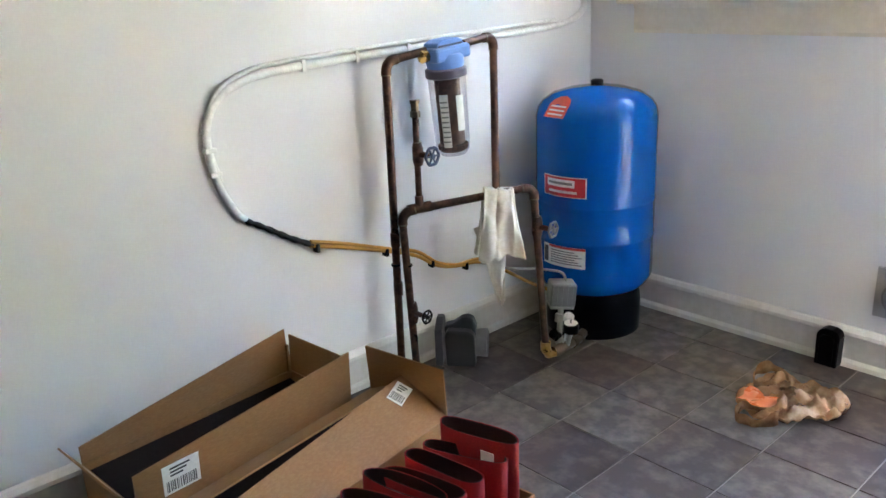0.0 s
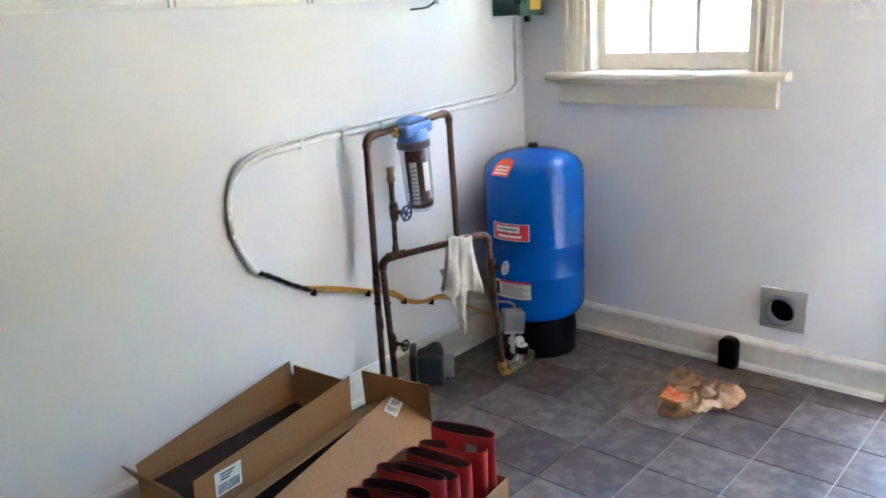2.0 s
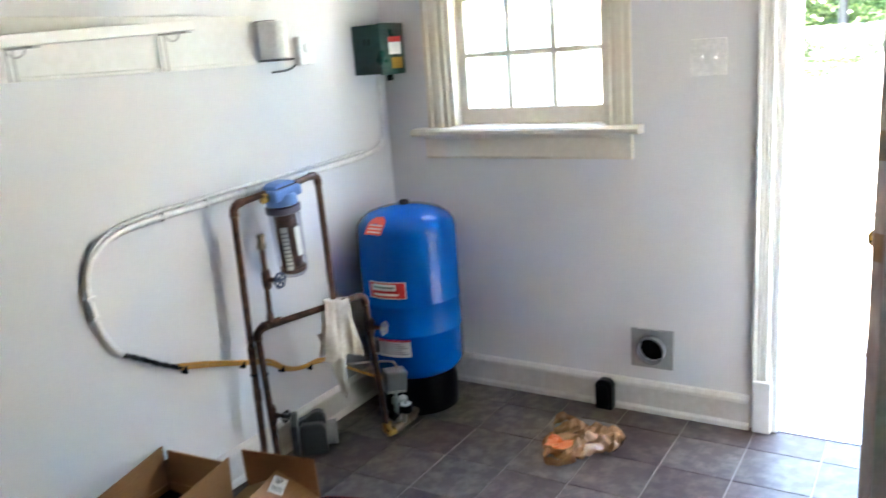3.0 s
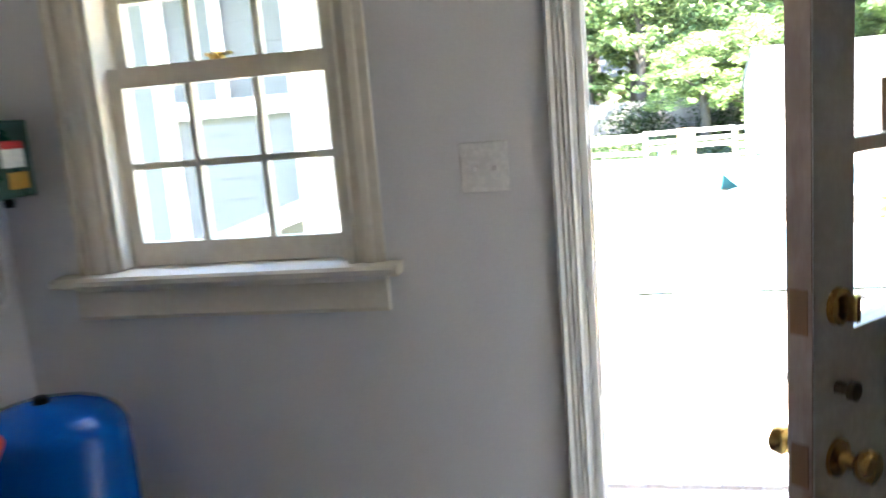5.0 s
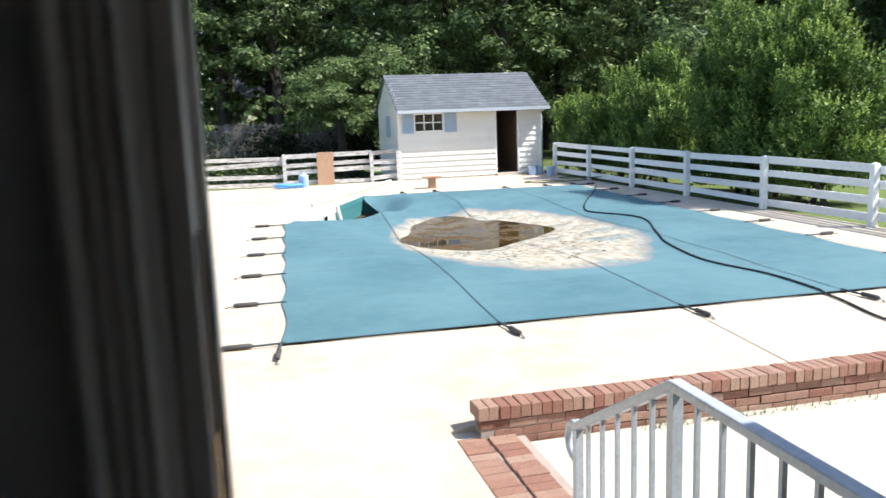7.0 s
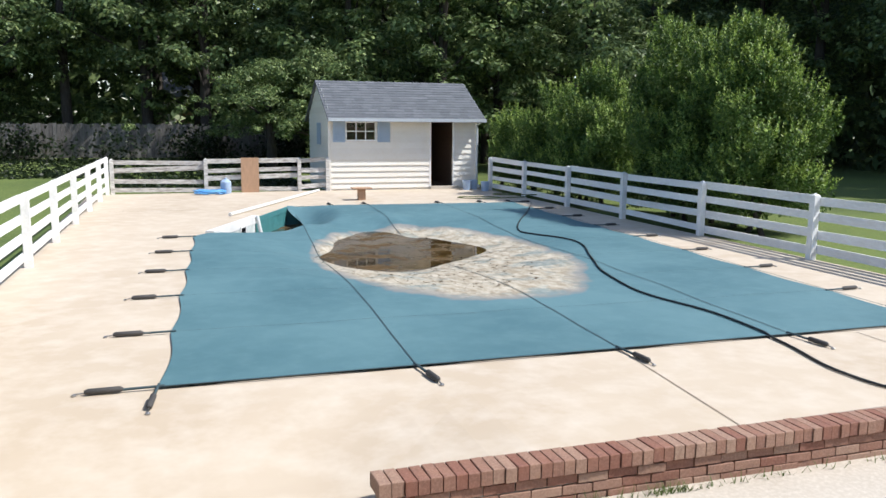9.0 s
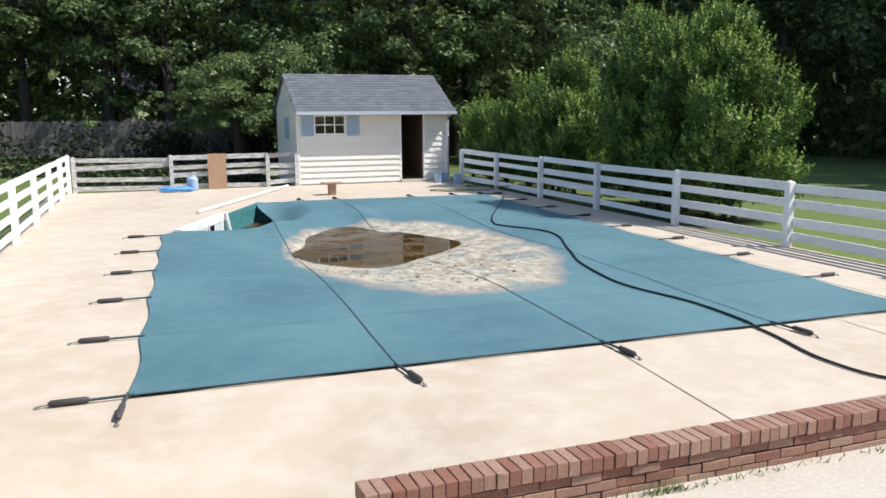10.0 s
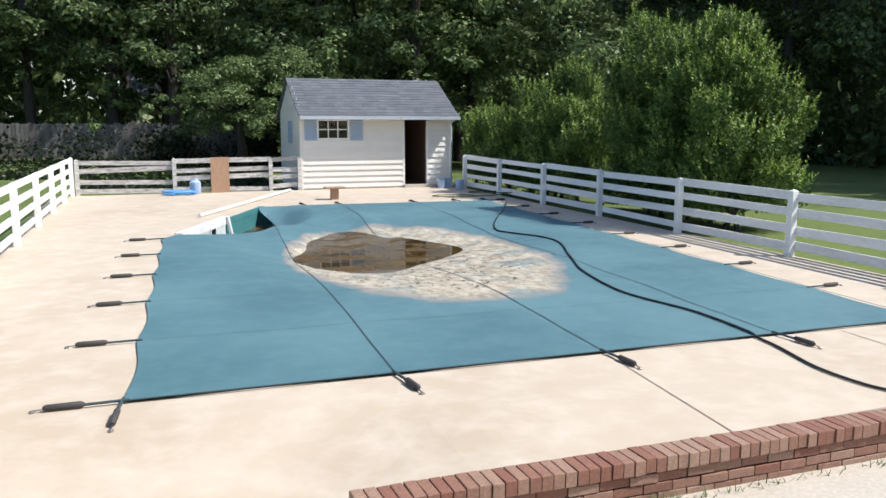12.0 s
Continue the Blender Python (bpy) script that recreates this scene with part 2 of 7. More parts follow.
M_LITTER = surface("dry_leaf_litter", (0.13, 0.085, 0.045), (0.07, 0.045, 0.025), (0.20, 0.15, 0.09), 0.85, fine=30, island=0.3)
M_WEB = surface("dark_webbing", (0.040, 0.070, 0.082), rough=0.85, fine=120)
M_SPRING = surface("grey_spring_cover", (0.055, 0.052, 0.05), rough=0.7, fine=70)
M_POOLW = surface("pool_plaster", (0.62, 0.66, 0.66), (0.40, 0.47, 0.46), rough=0.6, fine=20, broad=3)
M_GRASS = surface("mown_grass", (0.105, 0.150, 0.030), (0.055, 0.090, 0.018), (0.17, 0.20, 0.05), 0.9, fine=14, broad=0.35, bump=0.6, bump_dist=0.02)
M_BARK = surface("bark", (0.045, 0.036, 0.030), (0.022, 0.018, 0.015), (0.075, 0.063, 0.053), 0.95, fine=14, broad=3, bump=0.7, stretch=(1, 1, 0.25), bump_dist=0.02)
M_TEALW = surface("teal_liner", (0.06, 0.21, 0.22), (0.04, 0.15, 0.16), rough=0.5, fine=20, broad=3)
# crown leaves darker, young shoots brighter, to paint in lit and shaded contrast
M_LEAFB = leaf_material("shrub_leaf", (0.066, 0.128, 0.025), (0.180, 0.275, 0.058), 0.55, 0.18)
M_LEAFN = leaf_material("sunlit_young_leaf", (0.22, 0.34, 0.055), (0.60, 0.72, 0.20), 0.50, 0.30)
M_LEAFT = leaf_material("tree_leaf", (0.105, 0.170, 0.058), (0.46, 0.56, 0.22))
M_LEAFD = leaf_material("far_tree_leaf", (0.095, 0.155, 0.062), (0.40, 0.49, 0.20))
# near-black leaf colour that stands in for shade under the trees
M_SHADELEAF = leaf_material("shade_leaf", (0.018, 0.032, 0.012), (0.045, 0.070, 0.025))
M_WEED = leaf_material("weed_leaf", (0.10, 0.16, 0.03), (0.18, 0.22, 0.06))


def cover_material():
    """Teal safety mesh with a ring of dried silt where rain water has stood."""
    m = bpy.data.materials.new("teal_cover_mesh")
    nt, p = nodes_of(m)
    v = coords(nt)
    big, mid, tiny = noise_tex(nt, v, 0.5, 5.0), noise_tex(nt, v, 4.0, 6.0, 0.7), noise_tex(nt, v, 180.0, 2.0)
    c = mix_rgb(nt, ramp(nt, big, 0.35, 0.65), (0.058, 0.138, 0.165), (0.092, 0.188, 0.214))
    c = mix_rgb(nt, ramp(nt, mid, 0.45, 0.8, 0.0, 0.35), c, (0.125, 0.225, 0.245))
    sep = nt.nodes.new("ShaderNodeSeparateXYZ")
    nt.links.new(v, sep.inputs[0])

    def calc(op, a, b):
        n = nt.nodes.new("ShaderNodeMath")
        n.operation = op
        for s, val in zip(n.inputs, (a, b)):
            if isinstance(val, (int, float)):
                s.default_value = val
            else:
                nt.links.new(val, s)
        return n.outputs[0]
    skew = calc('SUBTRACT', sep.outputs[0], calc('MULTIPLY', sep.outputs[1], 0.05))
    dx = calc('DIVIDE', calc('SUBTRACT', skew, 5.55), 2.05)
    dy = calc('DIVIDE', calc('SUBTRACT', sep.outputs[1], 13.15), 4.15)
    d = calc('ADD', calc('MULTIPLY', dx, dx), calc('MULTIPLY', dy, dy))
    d = calc('ADD', d, calc('MULTIPLY', calc('SUBTRACT', noise_tex(nt, v, 0.7, 4.0), 0.5), 0.75))
    streak = noise_tex(nt, coords(nt, (1.7, 0.75, 1.0)), 4.5, 8.0, 0.72)
    silt = mix_rgb(nt, ramp(nt, streak, 0.36, 0.66), (0.25, 0.20, 0.13), (0.58, 0.53, 0.43))
    silt = mix_rgb(nt, ramp(nt, noise_tex(nt, v, 16.0, 6.0, 0.75), 0.60, 0.68), silt, (0.17, 0.13, 0.085))
    edge = mix_rgb(nt, ramp(nt, d, 0.80, 1.0), silt, (0.195, 0.20, 0.195))
    mask = ramp(nt, d, 1.0, 1.05, 1.0, 0.0)
    patch = mix_rgb(nt, calc('MULTIPLY', mask, ramp(nt, noise_tex(nt, v, 1.8, 6.0, 0.7), 0.36, 0.50, 0.40, 0.97)), c, edge)
    nt.links.new(patch, p.inputs["Base Color"])
    p.inputs["Roughness"].default_value = 0.75
    b = nt.nodes.new("ShaderNodeBump")
    b.inputs["Strength"].default_value, b.inputs["Distance"].default_value = 0.25, 0.002
    nt.links.new(tiny, b.inputs["Height"])
    nt.links.new(b.outputs[0], p.inputs["Normal"])
    return m


def water_material():
    m = bpy.data.materials.new("murky_water")
    nt, p = nodes_of(m)
    v = coords(nt)
    c = mix_rgb(nt, ramp(nt, noise_tex(nt, v, 1.2, 5.0), 0.4, 0.62), (0.022, 0.015, 0.006), (0.090, 0.056, 0.018))
    c = mix_rgb(nt, ramp(nt, noise_tex(nt, v, 9.0, 4.0, 0.7), 0.58, 0.66), c, (0.13, 0.078, 0.026))
    scum = noise_tex(nt, v, 1.1, 6.0, 0.68)
    mud = mix_rgb(nt, ramp(nt, noise_tex(nt, v, 14.0, 5.0, 0.7), 0.4, 0.65), (0.055, 0.034, 0.014), (0.17, 0.115, 0.060))
    c = mix_rgb(nt, ramp(nt, scum, 0.50, 0.58, 0.0, 0.85), c, mud)
    nt.links.new(c, p.inputs["Base Color"])
    nt.links.new(ramp(nt, scum, 0.48, 0.58, 0.015, 0.55), p.inputs["Roughness"])
    nt.links.new(ramp(nt, scum, 0.50, 0.60, 0.5, 0.12), p.inputs["Specular IOR Level"])
    p.inputs["IOR"].default_value = 1.33
    b = nt.nodes.new("ShaderNodeBump")
    b.inputs["Strength"].default_value, b.inputs["Distance"].default_value = 0.10, 0.01
    nt.links.new(noise_tex(nt, v, 3.0), b.inputs["Height"])
    nt.links.new(b.outputs[0], p.inputs["Normal"])
    return m


M_COVER = cover_material()
M_WATER = water_material()


# ---- builders ----
class Shape:
    """Gathers vertices and faces of one mesh."""

    def __init__(self):
        self.v, self.f = [], []

    def add(self, verts, faces):
        n = len(self.v)
        self.v += [tuple(p) for p in verts]
        self.f += [tuple(i + n for i in f) for f in faces]
        return self

    def box(self, x0, x1, y0, y1, z0, z1, m=None):
        pts = [Vector((x, y, z)) for z in (z0, z1) for y in (y0, y1) for x in (x0, x1)]
        if m is not None:
            pts = [m @ p for p in pts]
        return self.add(pts, [(0, 2, 3, 1), (4, 5, 7, 6), (0, 1, 5, 4), (2, 6, 7, 3), (0, 4, 6, 2), (1, 3, 7, 5)])

    def tube(self, pts, r, n=10, cap=True):
        pts = [Vector(p) for p in pts]
        rs = r if isinstance(r, (list, tuple)) else [r] * len(pts)
        rings, side = [], None
        for i, p in enumerate(pts):
            d = (pts[min(i + 1, len(pts) - 1)] - pts[max(i - 1, 0)]).normalized()
            if side is None:
                side = d.orthogonal().normalized()
            side = (side - d * side.dot(d)).normalized()
            up = d.cross(side)
            rings.append([p + (side * math.cos(a) + up * math.sin(a)) * rs[i] for a in (2 * math.pi * k / n for k in range(n))])
        faces = [(i * n + k, i * n + (k + 1) % n, (i + 1) * n + (k + 1) % n, (i + 1) * n + k) for i in range(len(pts) - 1) for k in range(n)]
        if cap:
            faces += [tuple(range(n))[::-1], tuple((len(pts) - 1) * n + k for k in range(n))]
        return self.add([q for ring in rings for q in ring], faces)

    def lathe(self, prof, c=(0, 0, 0), n=24, m=None, cap=True):
        """Turns (radius, height) pairs round an upright axis through c, or round m's z axis."""
        verts = [Vector((r * math.cos(2 * math.pi * k / n), r * math.sin(2 * math.pi * k / n), z)) for r, z in prof for k in range(n)]
        m = m if m is not None else Matrix.Translation(c)
        faces = [(i * n + k, i * n + (k + 1) % n, (i + 1) * n + (k + 1) % n, (i + 1) * n + k) for i in range(len(prof) - 1) for k in range(n)]
        if cap:
            faces += [tuple(range(n))[::-1], tuple((len(prof) - 1) * n + k for k in range(n))]
        return self.add([m @ p for p in verts], faces)

    def prism(self, outline, axis, a, b):
        """Pushes an outline of (u, w) pairs along an axis from a to b."""
        def place(u, w, t):
            return {"x": (t, u, w), "y": (u, t, w), "z": (u, w, t)}[axis]
        n = len(outline)
        verts = [place(u, w, a) for u, w in outline] + [place(u, w, b) for u, w in outline]
        faces = [(k, (k + 1) % n, n + (k + 1) % n, n + k) for k in range(n)] + [tuple(range(n))[::-1], tuple(range(n, 2 * n))]
        return self.add(verts, faces)

    def mesh(self, name, mat, smooth=None, turn=True):
        me = bpy.data.meshes.new(name)
        me.from_pydata([tuple(p) for p in self.v], [], self.f)
        bm = bmesh.new()
        bm.from_mesh(me)
        if turn and len(self.v) < 60000:
            bmesh.ops.recalc_face_normals(bm, faces=bm.faces)
        bm.to_mesh(me)
        bm.free()
        if smooth:
            me.polygons.foreach_set("use_smooth", [True] * len(me.polygons))
            me.set_sharp_from_angle(angle=radians(smooth))
        me.materials.append(mat)
        return me


def box(*a, **k):
    return Shape().box(*a, **k)


def bend(ob, width, segments=2):
    mod = ob.modifiers.new("bevel", 'BEVEL')
    mod.width, mod.segments, mod.limit_method = width, segments, 'ANGLE'
    return ob


def part(name, shape, mat, parent=None, label="", smooth=None, bevel=0.0, turn=True):
    ob = new(name, shape.mesh(name, mat, smooth, turn))
    if parent is not None:
        ob.parent = parent
        ob.matrix_parent_inverse = parent.matrix_basis.inverted() if parent.parent is None else Matrix.Identity(4)
    if bevel:
        bend(ob, bevel)
    if label:
        tagged(ob, label)
    return ob


def thing(name, place, label, category, group="", kind=""):
    ob = new(name)
    ob.empty_display_size = 0.1
    ob.matrix_basis = Matrix.Translation(place)
    return tagged(ob, label, category, group, kind)


def solo(name, shape, mat, label, category, smooth=None, bevel=0.0, group="", kind="", turn=True):
    return tagged(part(name, shape, mat, None, "", smooth, bevel, turn), label, category, group, kind)


def arc(c, r, a0, a1, n, plane="yz", off=0.0):
    out = []
    for k in range(n + 1):
        a = radians(a0 + (a1 - a0) * k / n)
        u, w = c[0] + r * math.cos(a), c[1] + r * math.sin(a)
        out.append({"yz": (off, u, w), "xy": (u, w, off), "xz": (u, off, w)}[plane])
    return out


def smooth_line(pts, steps=8):
    """A soft curve through the points."""
    p = [Vector(q) for q in pts]
    p = [p[0] * 2 - p[1]] + p + [p[-1] * 2 - p[-2]]
    out = []
    for i in range(1, len(p) - 2):
        for k in range(steps):
            t = k / steps
            out.append(0.5 * ((2 * p[i]) + (p[i + 1] - p[i - 1]) * t + (2 * p[i - 1] - 5 * p[i] + 4 * p[i + 1] - p[i + 2]) * t * t
                              + (3 * p[i] - p[i - 1] - 3 * p[i + 1] + p[i + 2]) * t ** 3))
    return out + [p[-2]]


def step(t):
    t = min(1.0, max(0.0, t))
    return t * t * (3 - 2 * t)

# ---- the room ----
RX, RY, RH, WT = 3.3, -4.6, 2.45, 0.30     # room's right wall, back wall, height; outer wall's thickness
DX0, DX1, DH = 1.526, 2.52, 2.05            # door opening
WX0, WX1, WZ0, WZ1 = 0.30, 0.96, 1.07, 2.00  # window opening
DECK = -0.69

wall_front = Shape()
# the reveal left of the window widens outside the sash
wall_front.box(-0.2, WX0, 0, 0.16, -1.2, 2.75).box(-0.2, WX0 - 0.28, 0.16, WT, -1.2, 2.75).box(WX0 - 0.28, WX0, 0.16, WT, -1.2, WZ0).box(WX0 - 0.28, WX0, 0.16, WT, WZ1, 2.75)
wall_front.box(WX1, DX0, 0, WT, -1.2, 2.75).box(DX1, RX + 0.2, 0, WT, -1.2, 2.75)
wall_front.box(WX0, WX1, 0, WT, -1.2, WZ0).box(WX0, WX1, 0, WT, WZ1, 2.75).box(DX0, DX1, 0, WT, DH, 2.75).box(DX0, DX1, 0, WT, -1.2, -0.02)
solo("wall_front", wall_front, M_WALL, "off-white painted plaster wall with a window and a doorway", "wall", kind="structure")
solo("wall_left", box(-0.2, 0, RY, 0, -0.2, 2.75), M_WALL, "off-white painted plaster wall carrying the water pipes", "wall", kind="structure")
# back and right walls are unseen; their darker colour dims the room
solo("wall_back", box(-0.2, RX + 0.2, RY - 0.2, RY, -0.2, 2.75), M_WALLB, "plain unseen wall, coloured beige to dim bounced light", "wall", kind="structure")
solo("wall_right", box(RX, RX + 0.2, RY, 0, -0.2, 2.75), M_WALLB, "plain unseen wall, coloured beige to dim bounced light", "wall", kind="structure")
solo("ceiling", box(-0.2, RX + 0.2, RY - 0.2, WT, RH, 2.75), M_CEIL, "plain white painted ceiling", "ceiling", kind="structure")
solo("roof", Shape().prism([(-5.2, 2.78), (0.46, 2.78), (0.46, 2.88), (-2.2, 4.6), (-5.2, 2.88)], "x", -6.0, 9.0), M_SHINGLE, "grey shingle house roof with an overhanging eave", "roof", kind="structure")
floor = solo("floor", box(0, RX, RY, 0.02, -0.2, -0.003), M_GROUT, "grey-brown mottled vinyl tile floor", "floor", kind="structure")

# baseboards: tall board, cap and shoe
BB = [(0, 0), (0.030, 0), (0.028, 0.014), (0.020, 0.024), (0.018, 0.094), (0.025, 0.099), (0.023, 0.109), (0.011, 0.119), (0, 0.121)]
b = Shape().prism([(-u, w) for u, w in BB], "x", 0.0, 1.455)
solo("baseboard", b, M_BASE, "cream painted tall baseboard along the window wall", "baseboard", kind="structure")
b = Shape().prism(BB, "y", RY, 0.0)
solo("baseboard", b, M_BASE, "cream painted tall baseboard along the pipe wall", "baseboard", kind="structure")


# ---- window: sashes, casing, stool and apron ----
def window():
    w = thing("window_1", (0.63, 0, WZ0), "cream painted double-hung sash window with six-pane sashes", "window", kind="structure")
    x0, x1 = WX0, WX1
    for side, (a, c) in (("l", (x0 - 0.085, x0 + 0.004)), ("r", (x1 - 0.004, x1 + 0.085))):
        prof = [(a, 0), (a, -0.026), (a + 0.018, -0.030), (a + 0.022, -0.018), (a + 0.04, -0.020), (a + 0.044, -0.026), (a + 0.062, -0.022), (a + 0.067, -0.016), (c, -0.016), (c, 0)]
        part("casing", Shape().prism(prof, "z", 1.075, WZ1 + 0.11), M_TRIM, w)
    part("casing", box(x0 + 0.005, x1 - 0.005, -0.022, 0, WZ1, WZ1 + 0.11), M_TRIM, w, bevel=0.004)
    part("window_sill", Shape().prism([(0.10, 1.045), (-0.058, 1.045), (-0.066, 1.052), (-0.066, 1.064), (-0.058, 1.072), (0.10, 1.078)], "x", x0 - 0.15, x1 + 0.125), M_TRIM, w)
    part("apron", Shape().prism([(0, 0.953), (-0.022, 0.953), (-0.026, 0.963), (-0.026, 1.03), (-0.034, 1.045), (0, 1.045)], "x", x0 - 0.105, x1 + 0.088), M_TRIM, w)
    for a, c in ((x0, x0 + 0.025), (x1 - 0.025, x1)):
        part("jamb", box(a, c, 0.0, 0.16, WZ0 + 0.009, WZ1), M_TRIM, w)
    part("jamb", box(x0 + 0.025, x1 - 0.025, 0.0, 0.16, WZ1 - 0.025, WZ1), M_TRIM, w)

    def sash(z0, z1, y, gz0, gz1):
        gx0, gx1 = x0 + 0.058, x1 - 0.045
        s = part("sash_frame", Shape().box(x0 + 0.026, gx0, y, y + 0.035, z0, z1).box(gx1, x1 - 0.026, y, y + 0.035, z0, z1)
                 .box(gx0, gx1, y, y + 0.035, z0, gz0).box(gx0, gx1, y, y + 0.035, gz1, z1), M_TRIM, w)
        pw = (gx1 - gx0) / 3
        for k in (1, 2):
            part("muntin", box(gx0 + pw * k - 0.009, gx0 + pw * k + 0.009, y + 0.004, y + 0.031, gz0, gz1), M_TRIM, s)
        gm = (gz0 + gz1) / 2
        part("muntin", box(gx0, gx1, y + 0.006, y + 0.029, gm - 0.009, gm + 0.009), M_TRIM, s)
        for k in range(3):
            for lo, hi in ((gz0, gm), (gm, gz1)):
                g = part("pane", box(gx0 + pw * k + 0.009, gx0 + pw * (k + 1) - 0.009, y + 0.016, y + 0.019, lo + 0.004, hi - 0.004), M_GLASS, s)
                g.visible_shadow = False
    sash(WZ0 + 0.009, 1.60, 0.058, 1.14, 1.548)
    sash(1.56, 1.975, 0.10, 1.605, 1.945)
    part("sash_lock", Shape().lathe([(0.02, 0), (0.02, 0.012), (0.012, 0.02)], (0.63, 0.075, 1.60), 12).box(0.60, 0.67, 0.068, 0.084, 1.61, 1.618), M_BRASS, w, "tarnished brass sash lock")


window()


# ---- doorway: casing, jambs, threshold, open door ----
def doorway():
    d = thing("door_frame", (2.0, 0, 0), "white fluted door casing with a plinth block", "door frame", kind="structure")
    for x, s in ((DX0, -1), (DX1, 1)):
        a = x + s * 0.064
        prof = [(0, 0), (0, -0.028), (0.010, -0.032), (0.018, -0.026), (0.024, -0.018), (0.034, -0.026), (0.042, -0.018), (0.052, -0.026), (0.060, -0.018), (0.070, -0.026), (0.078, -0.018), (0.092, -0.016), (0.098, 0)]
        part("casing", Shape().prism([(a - s * u * 0.65, w) for u, w in prof], "z", 0.19, DH + 0.10), M_TRIMW, d)
        part("plinth_block", box(min(a - s * 0.004, x), max(a - s * 0.004, x), -0.036, 0, 0, 0.19), M_TRIMW, d, bevel=0.004)
        part("jamb", box(min(x, x - s * 0.018), max(x, x - s * 0.018), -0.012, 0.30, 0.0, DH), M_TRIMW, d, bevel=0.002)
        part("stop", box(min(x - s * 0.018, x - s * 0.026), max(x - s * 0.018, x - s * 0.026), 0.05, 0.085, 0.0, DH - 0.02), M_TRIMW, d)
        if s < 0:
            part("brickmould", box(min(x + s * 0.05, x - s * 0.006), max(x + s * 0.05, x - s * 0.006), 0.302, 0.335, -0.05, DH + 0.05), M_TRIMW, d, bevel=0.004)
    part("casing", box(DX0, DX1, -0.028, 0, DH, DH + 0.10), M_TRIMW, d, bevel=0.004)
    part("jamb", box(DX0, DX1, -0.012, 0.30, DH - 0.018, DH), M_TRIMW, d)
    part("strike_plate", Shape().box(DX0 + 0.018, DX0 + 0.0205, 0.0, 0.03, 0.86, 0.96), M_BRASS, d, "worn brass strike plate")
    part("strike_plate", Shape().box(DX0 + 0.018, DX0 + 0.0205, 0.0, 0.03, 1.06, 1.17), M_BRASS, d, "worn brass strike plate")
    part("worn_patch", Shape().box(DX0 + 0.018, DX0 + 0.0195, 0.002, 0.046, 0.72, 1.32), M_BARE, d, "bare wood where the paint has worn off")
    solo("threshold", Shape().prism([(0.0, -0.02), (0.0, 0.004), (0.05, 0.018), (0.25, 0.014), (0.33, -0.03), (0.33, -0.06), (0, -0.06)], "x", DX0, DX1), M_STEEL, "dull aluminium door threshold", "threshold", kind="structure")


doorway()


